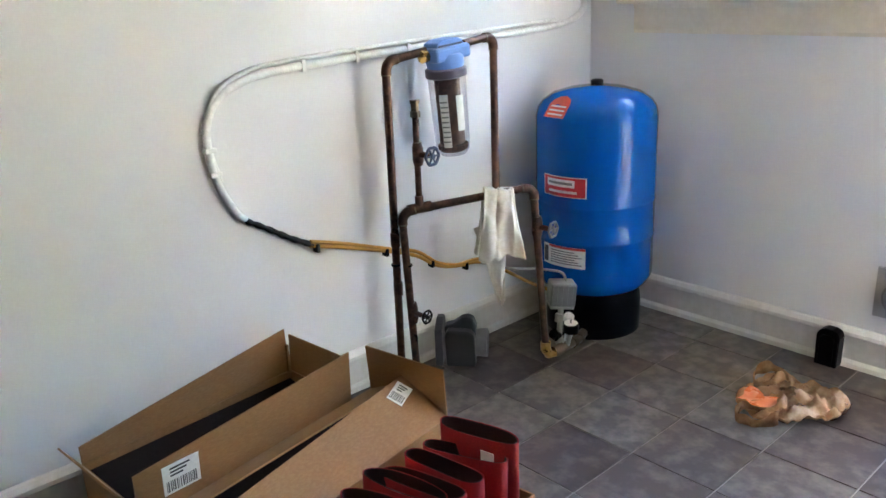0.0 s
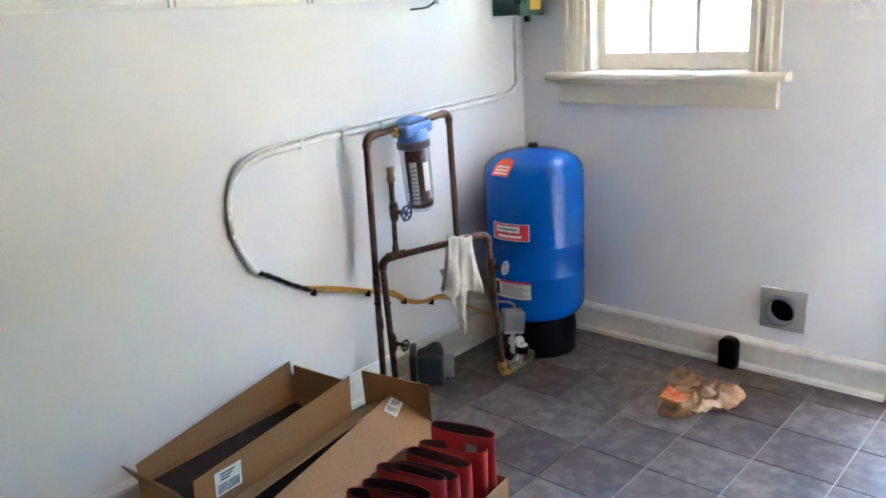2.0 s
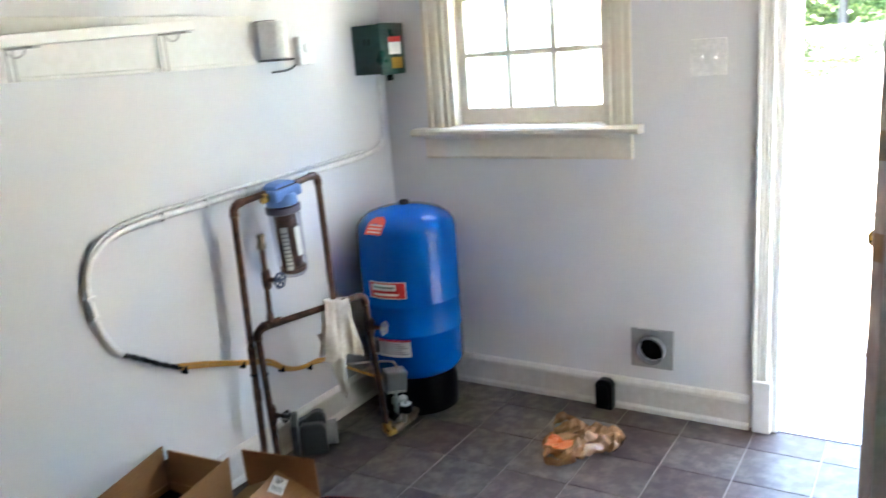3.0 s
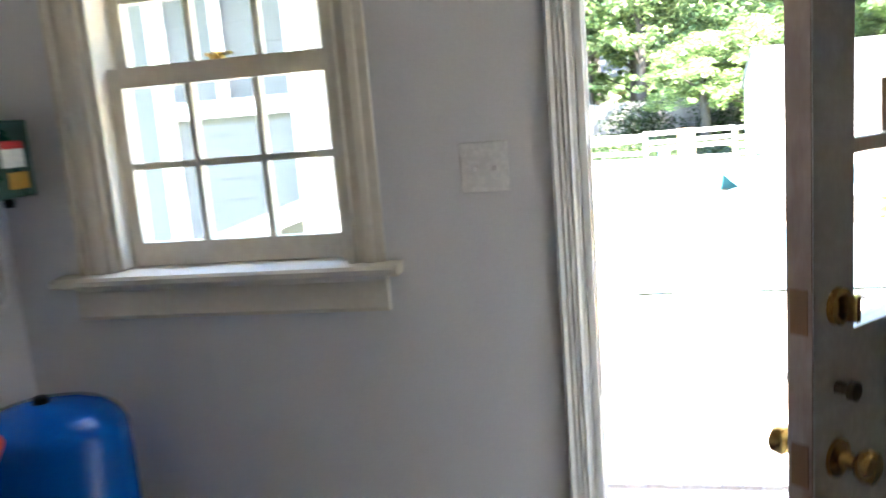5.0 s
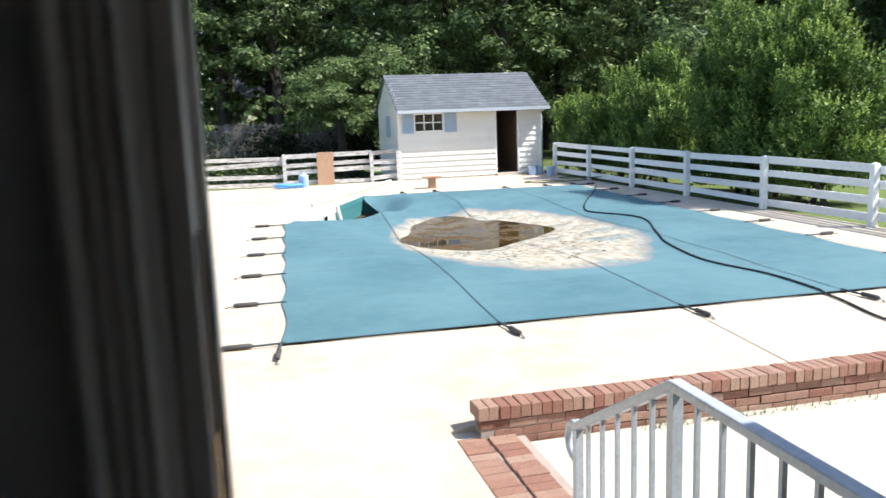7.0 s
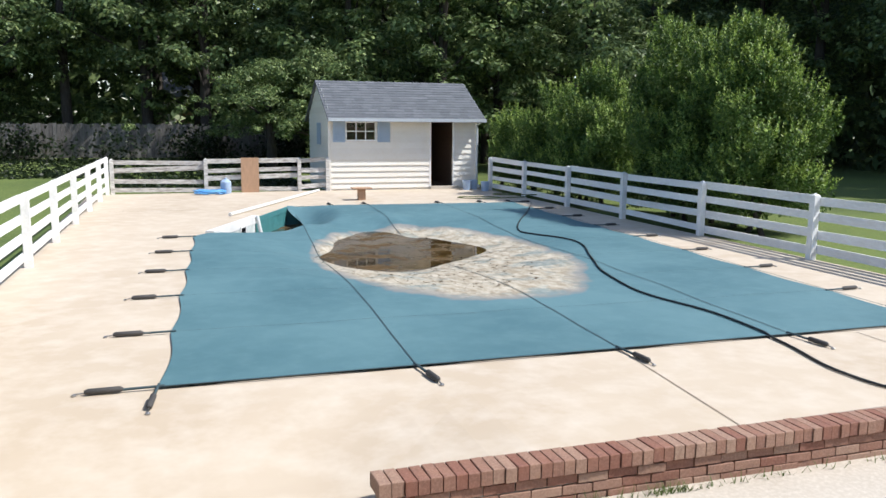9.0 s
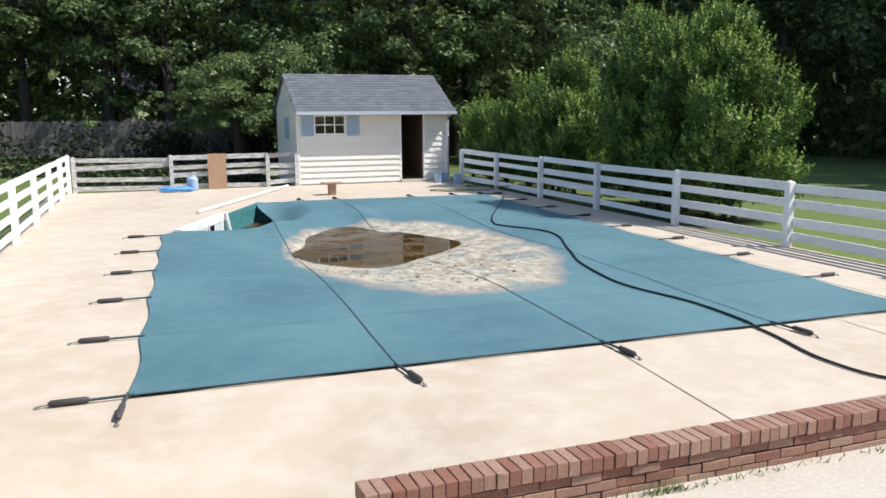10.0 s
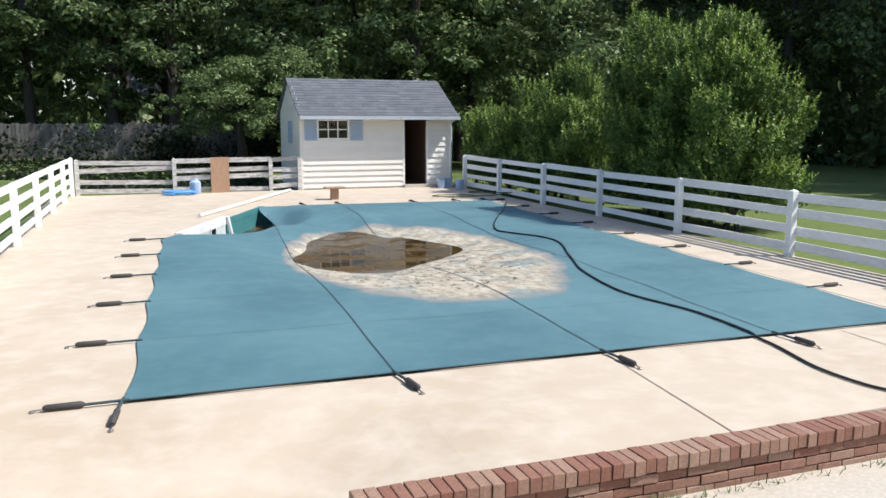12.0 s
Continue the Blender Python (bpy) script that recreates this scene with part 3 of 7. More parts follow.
def open_door():
    """Half-glazed door, hinged at the right jamb and swung into the room."""
    L, H, T = 0.865, 2.0, 0.044
    edge, hinge = Vector((1.852, -0.625, 0)), Vector((2.46, 0.0, 0))
    ang = math.atan2(edge.y - hinge.y, edge.x - hinge.x)
    m = Matrix.Translation((hinge.x, hinge.y, 0.015)) @ Matrix.Rotation(ang, 4, 'Z')   # x runs from hinge to latch edge
    d = thing("door_1", hinge, "white half-glazed outside door standing open with brass locks", "door", kind="structure")

    def bx(*a):
        return box(*a, m=m)
    part("stile", bx(0, 0.11, -T / 2, T / 2, 0, H), M_DOORW, d)
    part("stile", bx(L - 0.11, L, -T / 2, T / 2, 0, H), M_DOORW, d)
    part("rail", bx(0.11, L - 0.11, -T / 2, T / 2, 0, 0.22), M_DOORW, d)
    part("rail", bx(0.11, L - 0.11, -T / 2, T / 2, 0.90, 1.02), M_DOORW, d)
    part("rail", bx(0.11, L - 0.11, -T / 2, T / 2, H - 0.13, H), M_DOORW, d)
    part("panel", bx(0.11, L - 0.11, -0.010, 0.010, 0.22, 0.90), M_DOORW, d)
    part("latch_edge", bx(L + 0.0005, L + 0.0025, -T / 2 + 0.002, T / 2 - 0.002, 0.01, H - 0.01), M_DOOREDGE, d, "bare worn wooden door edge")
    for k in (1, 2):
        part("muntin", bx(0.11, L - 0.11, -0.013, 0.013, 1.02 + k * 0.283 - 0.012, 1.02 + k * 0.283 + 0.012), M_DOORW, d)
        x = 0.11 + (L - 0.22) * k / 3
        part("muntin", bx(x - 0.011, x + 0.011, -0.012, 0.012, 1.02, H - 0.13), M_DOORW, d)
    g = part("pane", bx(0.112, L - 0.112, -0.002, 0.002, 1.022, H - 0.132), M_GLASS, d)
    g.visible_shadow = False
    for s in (-1, 1):
        part("knob", Shape().lathe([(0.032, 0), (0.031, 0.006), (0.014, 0.010), (0.011, 0.030), (0.020, 0.036), (0.027, 0.048), (0.025, 0.060), (0.012, 0.066)], n=16,
             m=m @ Matrix.Translation((L - 0.062, s * T / 2, 0.82)) @ Matrix.Rotation(radians(-90 * s), 4, 'X')), M_BRASS, d, "brass door knob", 40)
        part("deadbolt", Shape().lathe([(0.030, 0), (0.029, 0.010), (0.020, 0.014)], n=16, m=m @ Matrix.Translation((L - 0.062, s * T / 2, 1.065)) @ Matrix.Rotation(radians(-90 * s), 4, 'X')), M_BRASS, d, "brass deadbolt rose", 40)
        part("thumb_lock", Shape().lathe([(0.010, 0), (0.009, 0.018), (0.016, 0.022), (0.015, 0.032)], n=12, m=m @ Matrix.Translation((L - 0.062, s * T / 2, 0.935)) @ Matrix.Rotation(radians(-90 * s), 4, 'X')), M_BRONZE, d, "dark bronze thumb lock", 40)
    part("thumb_turn", bx(L - 0.068, L - 0.056, T / 2 + 0.012, T / 2 + 0.034, 1.045, 1.085), M_BRASS, d)
    part("thumb_turn", bx(L - 0.068, L - 0.056, -T / 2 - 0.034, -T / 2 - 0.012, 1.045, 1.085), M_BRASS, d)
    for z in (0.82, 1.065):
        part("latch_plate", bx(L + 0.0025, L + 0.0045, -0.014, 0.014, z - 0.035, z + 0.035), M_PLY, d, "paint-worn latch plate")
    for z in (0.25, 1.0, 1.75):
        part("hinge", Shape().tube([m @ Vector((0.0, T / 2 + 0.006, z - 0.05)), m @ Vector((0.0, T / 2 + 0.006, z + 0.05))], 0.007, 8), M_BRASS, d)


open_door()

# ---- ground, deck, patio ----
def ground():
    xs = [-300, -120, -60, -30, -14, -6, -2.5, -1.0, -0.35, -0.25, 2, 5, 8, 11.5, 11.9, 12.0, 13, 15, 18, 24, 34, 60, 120, 300]
    ys = [-300, -100, -40, -15, -5, -0.5, 0.1, 5, 10, 15, 20, 25.4, 25.5, 26.5, 28, 32, 38, 46, 60, 90, 150, 300]
    s = Shape()
    for y in ys:
        for x in xs:
            low = -0.3 < x < 11.95 and -0.3 < y < 25.45
            z = -3.2 if low else -0.73 + 0.05 * noise.noise((x * 0.2, y * 0.2, 0))
            if y > 26 and x < 6:
                z += 0.55 * step((y - 26) / 12)
            s.v.append((x, y, z))
    n = len(xs)
    s.f = [(j * n + i, j * n + i + 1, (j + 1) * n + i + 1, (j + 1) * n + i) for j in range(len(ys) - 1) for i in range(n - 1)]
    return solo("ground", s, M_GRASS, "mown lawn grass reaching into the woods", "ground", kind="structure", turn=False)


ground()

HOLE = (2.75, 9.65, 7.25, 20.05)   # pool basin


def deck_height(x, y):
    drop = 0.17 * step((6.7 - y) / 2.0) * step((4.3 - x) / 1.6)
    return DECK - drop


def deck():
    xs = sorted(set([round(-0.3 + 0.28 * k, 3) for k in range(43)] + [HOLE[0], HOLE[1], 2.9, 3.07, 6.0, 11.74]))
    xs = [x for x in xs if x <= 11.74]
    ys = sorted(set([round(0.32 + 0.30 * k, 3) for k in range(84)] + [HOLE[2], HOLE[3], 20.75, 4.72, 25.45]))
    ys = [y for y in ys if y <= 25.45]
    s, idx = Shape(), {}

    def vid(x, y):
        if (x, y) not in idx:
            idx[(x, y)] = len(s.v)
            s.v.append((x, y, deck_height(x, y)))
        return idx[(x, y)]
    for a, b2 in zip(xs, xs[1:]):
        for c, e in zip(ys, ys[1:]):
            if a >= HOLE[0] - 1e-6 and b2 <= HOLE[1] + 1e-6 and c >= HOLE[2] - 1e-6 and e <= HOLE[3] + 1e-6:
                continue
            if a >= HOLE[0] - 1e-6 and b2 <= 6.0 + 1e-6 and c >= HOLE[3] - 1e-6 and e <= 20.75 + 1e-6:
                continue
            if a >= 2.9 - 1e-6 and e <= 4.72 + 1e-6:
                continue
            s.f.append((vid(a, c), vid(b2, c), vid(b2, e), vid(a, e)))
    n = len(s.v)
    s.v += [(HOLE[0], 16.30, DECK), (4.74, 20.75, DECK), (HOLE[0], 20.75, DECK)]
    s.f.append((n, n + 1, n + 2))
    ob = solo("pool_deck", s, M_CONC, "sun-bleached tan concrete pool deck with stains", "deck", kind="structure", turn=False)
    mod = ob.modifiers.new("slab", 'SOLIDIFY')
    mod.thickness, mod.offset = 0.12, -1.0
    return ob


deck()
for a, b2 in (((5.78, 4.76), (5.98, 6.75)), ((0.1, 20.6), (2.6, 20.4)), ((8.6, 4.76), (8.7, 6.6))):
    n = 12
    s = Shape()
    p, q = Vector((*a, 0)), Vector((*b2, 0))
    side = (q - p).normalized().cross(Vector((0, 0, 1))) * 0.006
    for k in range(n + 1):
        c = p.lerp(q, k / n)
        c.z = deck_height(c.x, c.y) + 0.004
        s.v += [tuple(c - side), tuple(c + side)]
    s.f = [(2 * k, 2 * k + 1, 2 * k + 3, 2 * k + 2) for k in range(n)]
    solo("deck_joint", s, M_JOINT, "dark control joint in the concrete deck", "joint", kind="structure")

solo("border_block", box(2.90, 3.10, 4.60, 4.80, -1.05, -0.875), M_CONC2, "concrete footing at the coping end", "footing", kind="structure")
solo("patio", box(3.42, 11.9, 0.32, 4.54, -1.1, -0.935), M_CONC2, "pale concrete lower patio slab", "patio", kind="structure")
solo("pool_basin", Shape().box(HOLE[0] - 0.15, HOLE[0], HOLE[2], HOLE[3], -2.6, DECK - 0.13).box(HOLE[1], HOLE[1] + 0.15, HOLE[2], HOLE[3], -2.6, DECK - 0.13)
     .box(HOLE[0] - 0.15, HOLE[1] + 0.15, HOLE[2] - 0.15, HOLE[2], -2.6, DECK - 0.13).box(6.0, HOLE[1] + 0.15, HOLE[3], HOLE[3] + 0.15, -2.6, DECK - 0.13).box(HOLE[0] - 0.15, 6.15, 20.75, 20.90, -2.6, DECK - 0.13).box(6.0, 6.15, HOLE[3] + 0.15, 20.75, -2.6, DECK - 0.13).box(HOLE[0] - 0.15, HOLE[0], HOLE[3], 20.75, -2.6, DECK - 0.13).box(HOLE[0], 6.0, HOLE[3] + 0.15, 20.75, -2.75, -2.6)
     .box(HOLE[0] - 0.15, HOLE[1] + 0.15, HOLE[2] - 0.15, HOLE[3] + 0.15, -2.75, -2.6), M_POOLW, "pale plastered swimming pool basin", "pool", kind="structure")
solo("pool_water", box(HOLE[0], HOLE[1], HOLE[2], HOLE[3], -2.59, -1.15).box(HOLE[0], 6.0, HOLE[3] + 0.001, 20.70, -2.59, -1.15), M_WATER, "dark murky water inside the covered pool", "water", kind="structure")


# ---- pool cover ----
NL, NR, FR, FL = Vector((1.83, 6.84, 0)), Vector((9.90, 6.62, 0)), Vector((10.75, 20.2, 0)), Vector((2.62, 20.9, 0))


def cover_point(u, v):
    a, b2 = NL.lerp(NR, u), FL.lerp(FR, u)
    return a.lerp(b2, v)


def sag(x, y):
    d = ((x - 5.88 - 0.05 * (y - 13.5)) / 3.45) ** 2 + ((y - 14.55) / 5.4) ** 2
    dip = 0.40 * step(1.0 - d ** 0.5) if d < 1 else 0.0
    return dip


WATER_Z = DECK - 0.225


def torn_edge(y):
    """Where the loose far corner of the cover ends, and how far it hangs there."""
    line = 2.34 + 0.68 * (y - 15.7) if y < 16.4 else 2.82 + 0.44 * (y - 16.4)
    bow = max(0.0, math.sin(math.pi * min(1, max(0, (y - 16.1) / 4.6))))
    return line + 1.02 * bow, bow


def cover_z(x, y):
    w = 0.018 * noise.noise((x * 0.9, y * 0.9, 3.1)) + 0.09 * noise.noise((x * 0.6, y * 0.5, 7.7)) * step(sag(x, y) / 0.2)
    inside = min(x - HOLE[0], HOLE[1] - x, y - HOLE[2], (20.7 if x < 6 else HOLE[3]) - y)
    ridge = 0.0
    for x0 in (4.02, 6.02):
        off = x - x0 - 0.06 * (y - 6.8)
        ridge += 0.075 * math.exp(-(off / 0.32) ** 2) * min(1.0, sag(x, y) / 0.12) * step((y - 14.0) / 1.6)
    return DECK + 0.022 - sag(x, y) + ridge + w * step(inside / 0.8)


def cover():
    c = thing("pool_cover", (6.2, 13.6, DECK), "teal mesh pool safety cover sagging under rain water and silt", "pool cover")
    nu, nv = 110, 170
    s, idx, gone = Shape(), {}, set()
    spacing_v = 1.0 / 8.0
    for j in range(nv + 1):
        for i in range(nu + 1):
            u, v = i / nu, j / nv
            p = cover_point(u, v)
            # the hem is drawn in between the straps
            bite_v = 0.055 * abs(math.sin(math.pi * v / spacing_v)) ** 1.5
            bite_u = 0.03 * abs(math.sin(math.pi * u * 4)) ** 1.5
            p.x += bite_v * (max(0, 1 - u * 9) - max(0, 1 - (1 - u) * 9))
            p.y += bite_u * (max(0, 1 - v * 14) - max(0, 1 - (1 - v) * 14))
            z = cover_z(p.x, p.y)
            # the loose far corner slumps into the pool
            edge, bow = torn_edge(p.y)
            if edge - p.x > -0.9:
                z -= 0.37 * bow ** 0.5 * step((edge - p.x + 0.9) / 0.9)
            idx[(i, j)] = len(s.v)
            if p.y > 15.7 and edge > p.x:
                gone.add((i, j))
                p.x = edge
            s.v.append((p.x, p.y, z))
    for j in range(nv):
        for i in range(nu):
            if {(i, j), (i + 1, j), (i + 1, j + 1), (i, j + 1)} <= gone:
                continue
            s.f.append((idx[(i, j)], idx[(i + 1, j)], idx[(i + 1, j + 1)], idx[(i, j + 1)]))
    part("mesh_sheet", s, M_COVER, c, smooth=60)

    def ribbon(p, q, w, mat, name, lift=0.006, n=70):
        r = Shape()
        side = (q - p).normalized().cross(Vector((0, 0, 1))) * (w / 2)
        for k in range(n + 1):
            m = p.lerp(q, k / n)
            m.z = cover_z(m.x, m.y) + lift
            r.v += [tuple(m - side), tuple(m + side)]
        r.f = [(2 * k, 2 * k + 1, 2 * k + 3, 2 * k + 2) for k in range(n)]
        part(name, r, mat, c)
    for u in (0.265, 0.512, 0.755):
        v1 = 0.985 if u > 0.3 else 0.86
        ribbon(cover_point(u, 0.0), cover_point(u, v1), 0.013, M_WEB, "webbing")
    for k in range(1, 8):
        u0 = 0.0 if k < 6 else 0.2
        ribbon(cover_point(u0, k / 8), cover_point(1.0, k / 8), 0.006, M_WEB, "seam")
    ribbon(cover_point(0, 0) + Vector((0.02, 0.0, 0)), cover_point(1, 0), 0.022, M_WEB, "hem")
    ribbon(cover_point(1, 0), cover_point(1, 1), 0.022, M_WEB, "hem")
    ribbon(cover_point(0.28, 1), cover_point(1, 1), 0.022, M_WEB, "hem")

    def strap(p, direction, length):
        d = Vector(direction).normalized()
        side = d.cross(Vector((0, 0, 1)))

        def at(t, lift, off=0.0):
            q = p + d * t + side * off
            return Vector((q.x, q.y, deck_height(q.x, q.y) + lift))
        st = part("strap", Shape().tube([at(-0.05, 0.03), at(length * 0.45, 0.026)], 0.012, 6), M_WEB, c)
        part("spring_cover", Shape().tube([at(length * 0.42, 0.03), at(length * 0.46, 0.032), at(length * 0.84, 0.030), at(length * 0.88, 0.028)], [0.014, 0.026, 0.026, 0.014], 8), M_SPRING, st, smooth=50)
        part("anchor", Shape().lathe([(0.02, 0), (0.02, 0.012), (0.008, 0.02)], at(length, 0.0), 10).tube([at(length * 0.86, 0.022), at(length, 0.015)], 0.006, 5), M_STEEL, st)
    for k in range(0, 6):
        p = cover_point(0, k / 8)
        strap(p, (-1, 0.03 + 0.02 * math.sin(k * 2.1), 0), 0.62)
    for u in (0.0, 0.265, 0.512, 0.755, 1.0):
        strap(cover_point(u, 0), (-0.13 if u < 0.1 else (0.12 if u < 0.3 else 0.08), -1, 0), 0.52)
    for k in range(0, 9):
        strap(cover_point(1, k / 8), (1, 0.05, 0), 0.55)
    for u in (0.4, 0.512, 0.755, 0.9, 1.0):
        strap(cover_point(u, 1), (-0.1, 1, 0), 0.5)


cover()


def puddle():
    s = Shape()
    n = 72
    ring = []
    for k in range(n):
        a = 2 * math.pi * k / n
        ring.append((6.05 + 2.3 * math.cos(a), 14.4 + 4.2 * math.sin(a), WATER_Z))
    s.v = ring
    s.f = [tuple(range(n))]
    solo("rain_puddle", s, M_WATER, "brown murky rain water pooled on the cover", "puddle", kind="stuff")


puddle()

# debris of twigs and leaves on the silt
rng = random.Random(5)
s = Shape()
for k in range(480):
    a, r = rng.uniform(0, 2 * math.pi), rng.random() ** 0.6
    x, y = 5.95 + 1.75 * r * math.cos(a) + 0.05 * rng.gauss(0, 1), 13.4 + 3.7 * r * math.sin(a)
    wet = cover_z(x, y) < WATER_Z
    if wet and k % 4:
        continue
    z = max(cover_z(x, y), WATER_Z) + 0.006
    t, l = rng.uniform(0, math.pi), rng.uniform(0.015, 0.06)
    dx, dy = l * math.cos(t), l * math.sin(t)
    wx, wy = -dy * 0.3, dx * 0.3
    s.add([(x - dx, y - dy, z), (x + wx, y + wy, z + 0.006), (x + dx, y + dy, z), (x - wx, y - wy, z + 0.003)], [(0, 1, 2, 3)])
solo("leaf_litter", s, M_LITTER, "dry brown leaves and twigs lying on the silt", "litter", kind="stuff")

# hose across the cover
pts = [(11.0, 19.6), (10.15, 17.96), (8.75, 15.4), (8.70, 14.4), (8.89, 13.07), (8.3, 11.5), (7.83, 10.29), (7.55, 8.97), (7.72, 7.64), (7.64, 6.5), (7.44, 5.6), (7.58, 4.95), (8.3, 4.85), (9.3, 5.3)]
line = smooth_line([(x, y, 0) for x, y in pts])
line = [Vector((p.x, p.y, (cover_z(p.x, p.y) if 6.7 < p.y < 20 else DECK) + 0.016)) for p in line]
solo("hose", Shape().tube(line, 0.013, 8), M_HOSE, "black rubber hose lying across the pool cover", "hose", 60)
line = [Vector((10.0 + 0.9 * math.cos(a * 0.35) + 0.06 * a, 21.4 + 0.5 * math.sin(a * 0.35), DECK + 0.02 + 0.004 * a)) for a in range(40)]
solo("garden_hose", Shape().tube(line, 0.014, 6), M_WEED, "green garden hose coiled on the deck", "hose", 60)


# ---- fences ----
def fence(name, posts, side, mat, label, boards=4, gap=None, wob=0.0, seed=1, hgt=1.05):
    """Posts with board rails nailed to the side that the vector names."""
    r = random.Random(seed)
    f = thing(name, (*posts[0], DECK), label, "fence")
    post_mesh = {}
    for x, y in posts:
        w = 0.055
        z0 = deck_height(x, y) - 0.08
        s = box(x - w, x + w, y - w, y + w, z0, DECK + hgt - 0.015)
        s.add([(x - w, y - w, DECK + hgt - 0.015), (x + w, y - w, DECK + hgt - 0.015), (x + w, y + w, DECK + hgt - 0.015), (x - w, y + w, DECK + hgt - 0.015), (x, y, DECK + hgt + 0.02)],
              [(0, 1, 4), (1, 2, 4), (2, 3, 4), (3, 0, 4)])
        part("post", s, mat, f)
    for (xa, ya), (xb, yb) in zip(posts, posts[1:]):
        d = Vector((xb - xa, yb - ya, 0))
        L = d.length
        ang = math.atan2(d.y, d.x)
        for k in range(boards):
            zc = DECK + 0.15 + k * (hgt - 0.24) / (boards - 1)
            tilt = r.uniform(-wob, wob)
            m = Matrix.Translation((xa + side[0] * 0.07, ya + side[1] * 0.07, zc + r.uniform(-wob, wob) * 0.6)) @ Matrix.Rotation(ang, 4, 'Z') @ Matrix.Rotation(-tilt / L * 1.6, 4, 'Y')
            hw = 0.066 * (1 + r.uniform(-0.12, 0.12) * (wob > 0.01))
            part("board", box(0.002, L - 0.004, -0.012, 0.012, -hw, hw, m=m), mat, f)
    return f


left_y = [5.35, 7.95, 10.5, 13.1, 15.67, 18.3, 20.8, 23.2, 25.3]
fence("board_fence", [(-0.03 + 0.0187 * (y - 13), y) for y in left_y], (-1, 0), M_FENCE, "white painted four-board fence along the lawn", seed=2, wob=0.006, hgt=1.08)
fence("board_fence", [(0.34, 25.32), (2.95, 25.32), (5.74, 25.32), (6.62, 25.32)], (0, 1), M_OLDFENCE, "weathered fence with peeling white boards by the shed", wob=0.05, seed=4, hgt=1.02)
right_y = [4.8, 7.6, 10.41, 13.29, 16.16, 18.89, 21.64, 24.3]
fence("board_fence", [(11.66 + 0.004 * (y - 10), y) for y in right_y], (1, 0), M_FENCE, "white painted four-board fence below the shrubs", seed=3, wob=0.02, hgt=1.05)
solo("plywood_panel", box(3.97, 4.50, 25.22, 25.235, DECK, 0.36), M_PLY, "brown plywood panel leaning on the fence", "panel", bevel=0.003)


# ---- shed ----
def shed():
    X0, X1, Y0, Y1, Z0, ZE, ZR = 6.68, 11.62, 25.32, 28.9, -0.74, 1.72, 2.74
    YM = (Y0 + Y1) / 2
    h = thing("shed", (9.1, 27.1, Z0), "small white clapboard pool shed with grey roof and open door", "shed")
    dx0, dx1, dz1 = 10.02, 10.78, 1.57
    wx0, wx1, wz0, wz1 = 7.24, 8.16, 0.90, 1.43
    body = Shape()
    body.box(X0, wx0, Y0, Y0 + 0.08, Z0, ZE).box(wx0, wx1, Y0, Y0 + 0.08, Z0, wz0).box(wx0, wx1, Y0, Y0 + 0.08, wz1, ZE).box(wx1, dx0, Y0, Y0 + 0.08, Z0, ZE)
    body.box(dx0, dx1, Y0, Y0 + 0.08, dz1, ZE).box(dx0, dx1, Y0, Y0 + 0.08, Z0, Z0 + 0.10).box(dx1, X1, Y0, Y0 + 0.08, Z0, ZE)
    body.box(X0, X0 + 0.08, Y0 + 0.08, Y1, Z0, ZE).box(X1 - 0.08, X1, Y0 + 0.08, Y1, Z0, ZE).box(X0, X1, Y1 - 0.08, Y1, Z0, ZE)
    for x in (X0, X1 - 0.08):
        body.prism([(Y0, ZE), (Y1, ZE), (YM, ZR - 0.05)], "x", x, x + 0.08)
    part("wall", body, M_SIDING, h)
    part("shed_floor", box(X0 + 0.08, X1 - 0.08, Y0 + 0.08, Y1 - 0.08, Z0, Z0 + 0.08), M_DARK, h)
    part("lining", Shape().box(X0 + 0.085, X1 - 0.085, Y1 - 0.12, Y1 - 0.085, Z0 + 0.08, ZE).box(dx1 + 0.3, dx1 + 0.34, Y0 + 0.09, Y1 - 0.12, Z0 + 0.08, ZE), M_DARK, h, "dark bare wood lining")
    # lapped boards on the front and the near gable
    rows = 13
    for k in range(rows):
        z0 = Z0 + 0.10 + k * (ZE - Z0 - 0.10) / rows
        z1 = z0 + (ZE - Z0 - 0.10) / rows + 0.012
        spans = [(X0 + 0.02, X1 - 0.02)]
        if z0 < dz1:
            spans = [(X0 + 0.02, dx0 - 0.05), (dx1 + 0.05, X1 - 0.02)]
        if z1 > wz0 - 0.04 and z0 < wz1 + 0.04:
            spans = [q for a, c in spans for q in ([(a, wx0 - 0.04), (wx1 + 0.04, c)] if a < wx0 < c else [(a, c)])]
        for a, c in spans:
            part("clapboard", Shape().prism([(Y0 - 0.042, z0), (Y0 - 0.002, z0), (Y0 - 0.002, z1), (Y0 - 0.006, z1)], "x", a, c), M_SIDING, h)
        part("clapboard", Shape().prism([(X0 - 0.030, z0), (X0 - 0.002, z0), (X0 - 0.002, z1), (X0 - 0.008, z1)], "y", Y0 + 0.02, Y1), M_SIDING, h)
    for k in range(5):
        z0 = ZE + 0.02 + k * 0.19
        half = (ZR - 0.06 - z0) / (ZR - ZE) * (Y1 - Y0) / 2
        if half > 0.1:
            part("clapboard", Shape().prism([(X0 - 0.030, z0), (X0 - 0.002, z0), (X0 - 0.002, z0 + 0.20), (X0 - 0.008, z0 + 0.20)], "y", YM - half, YM + half), M_SIDING, h)
    for x in (X0 - 0.035, X1 - 0.055):
        part("corner_board", box(x, x + 0.09, Y0 - 0.052, Y0 + 0.0, Z0, ZE), M_SIDING, h)
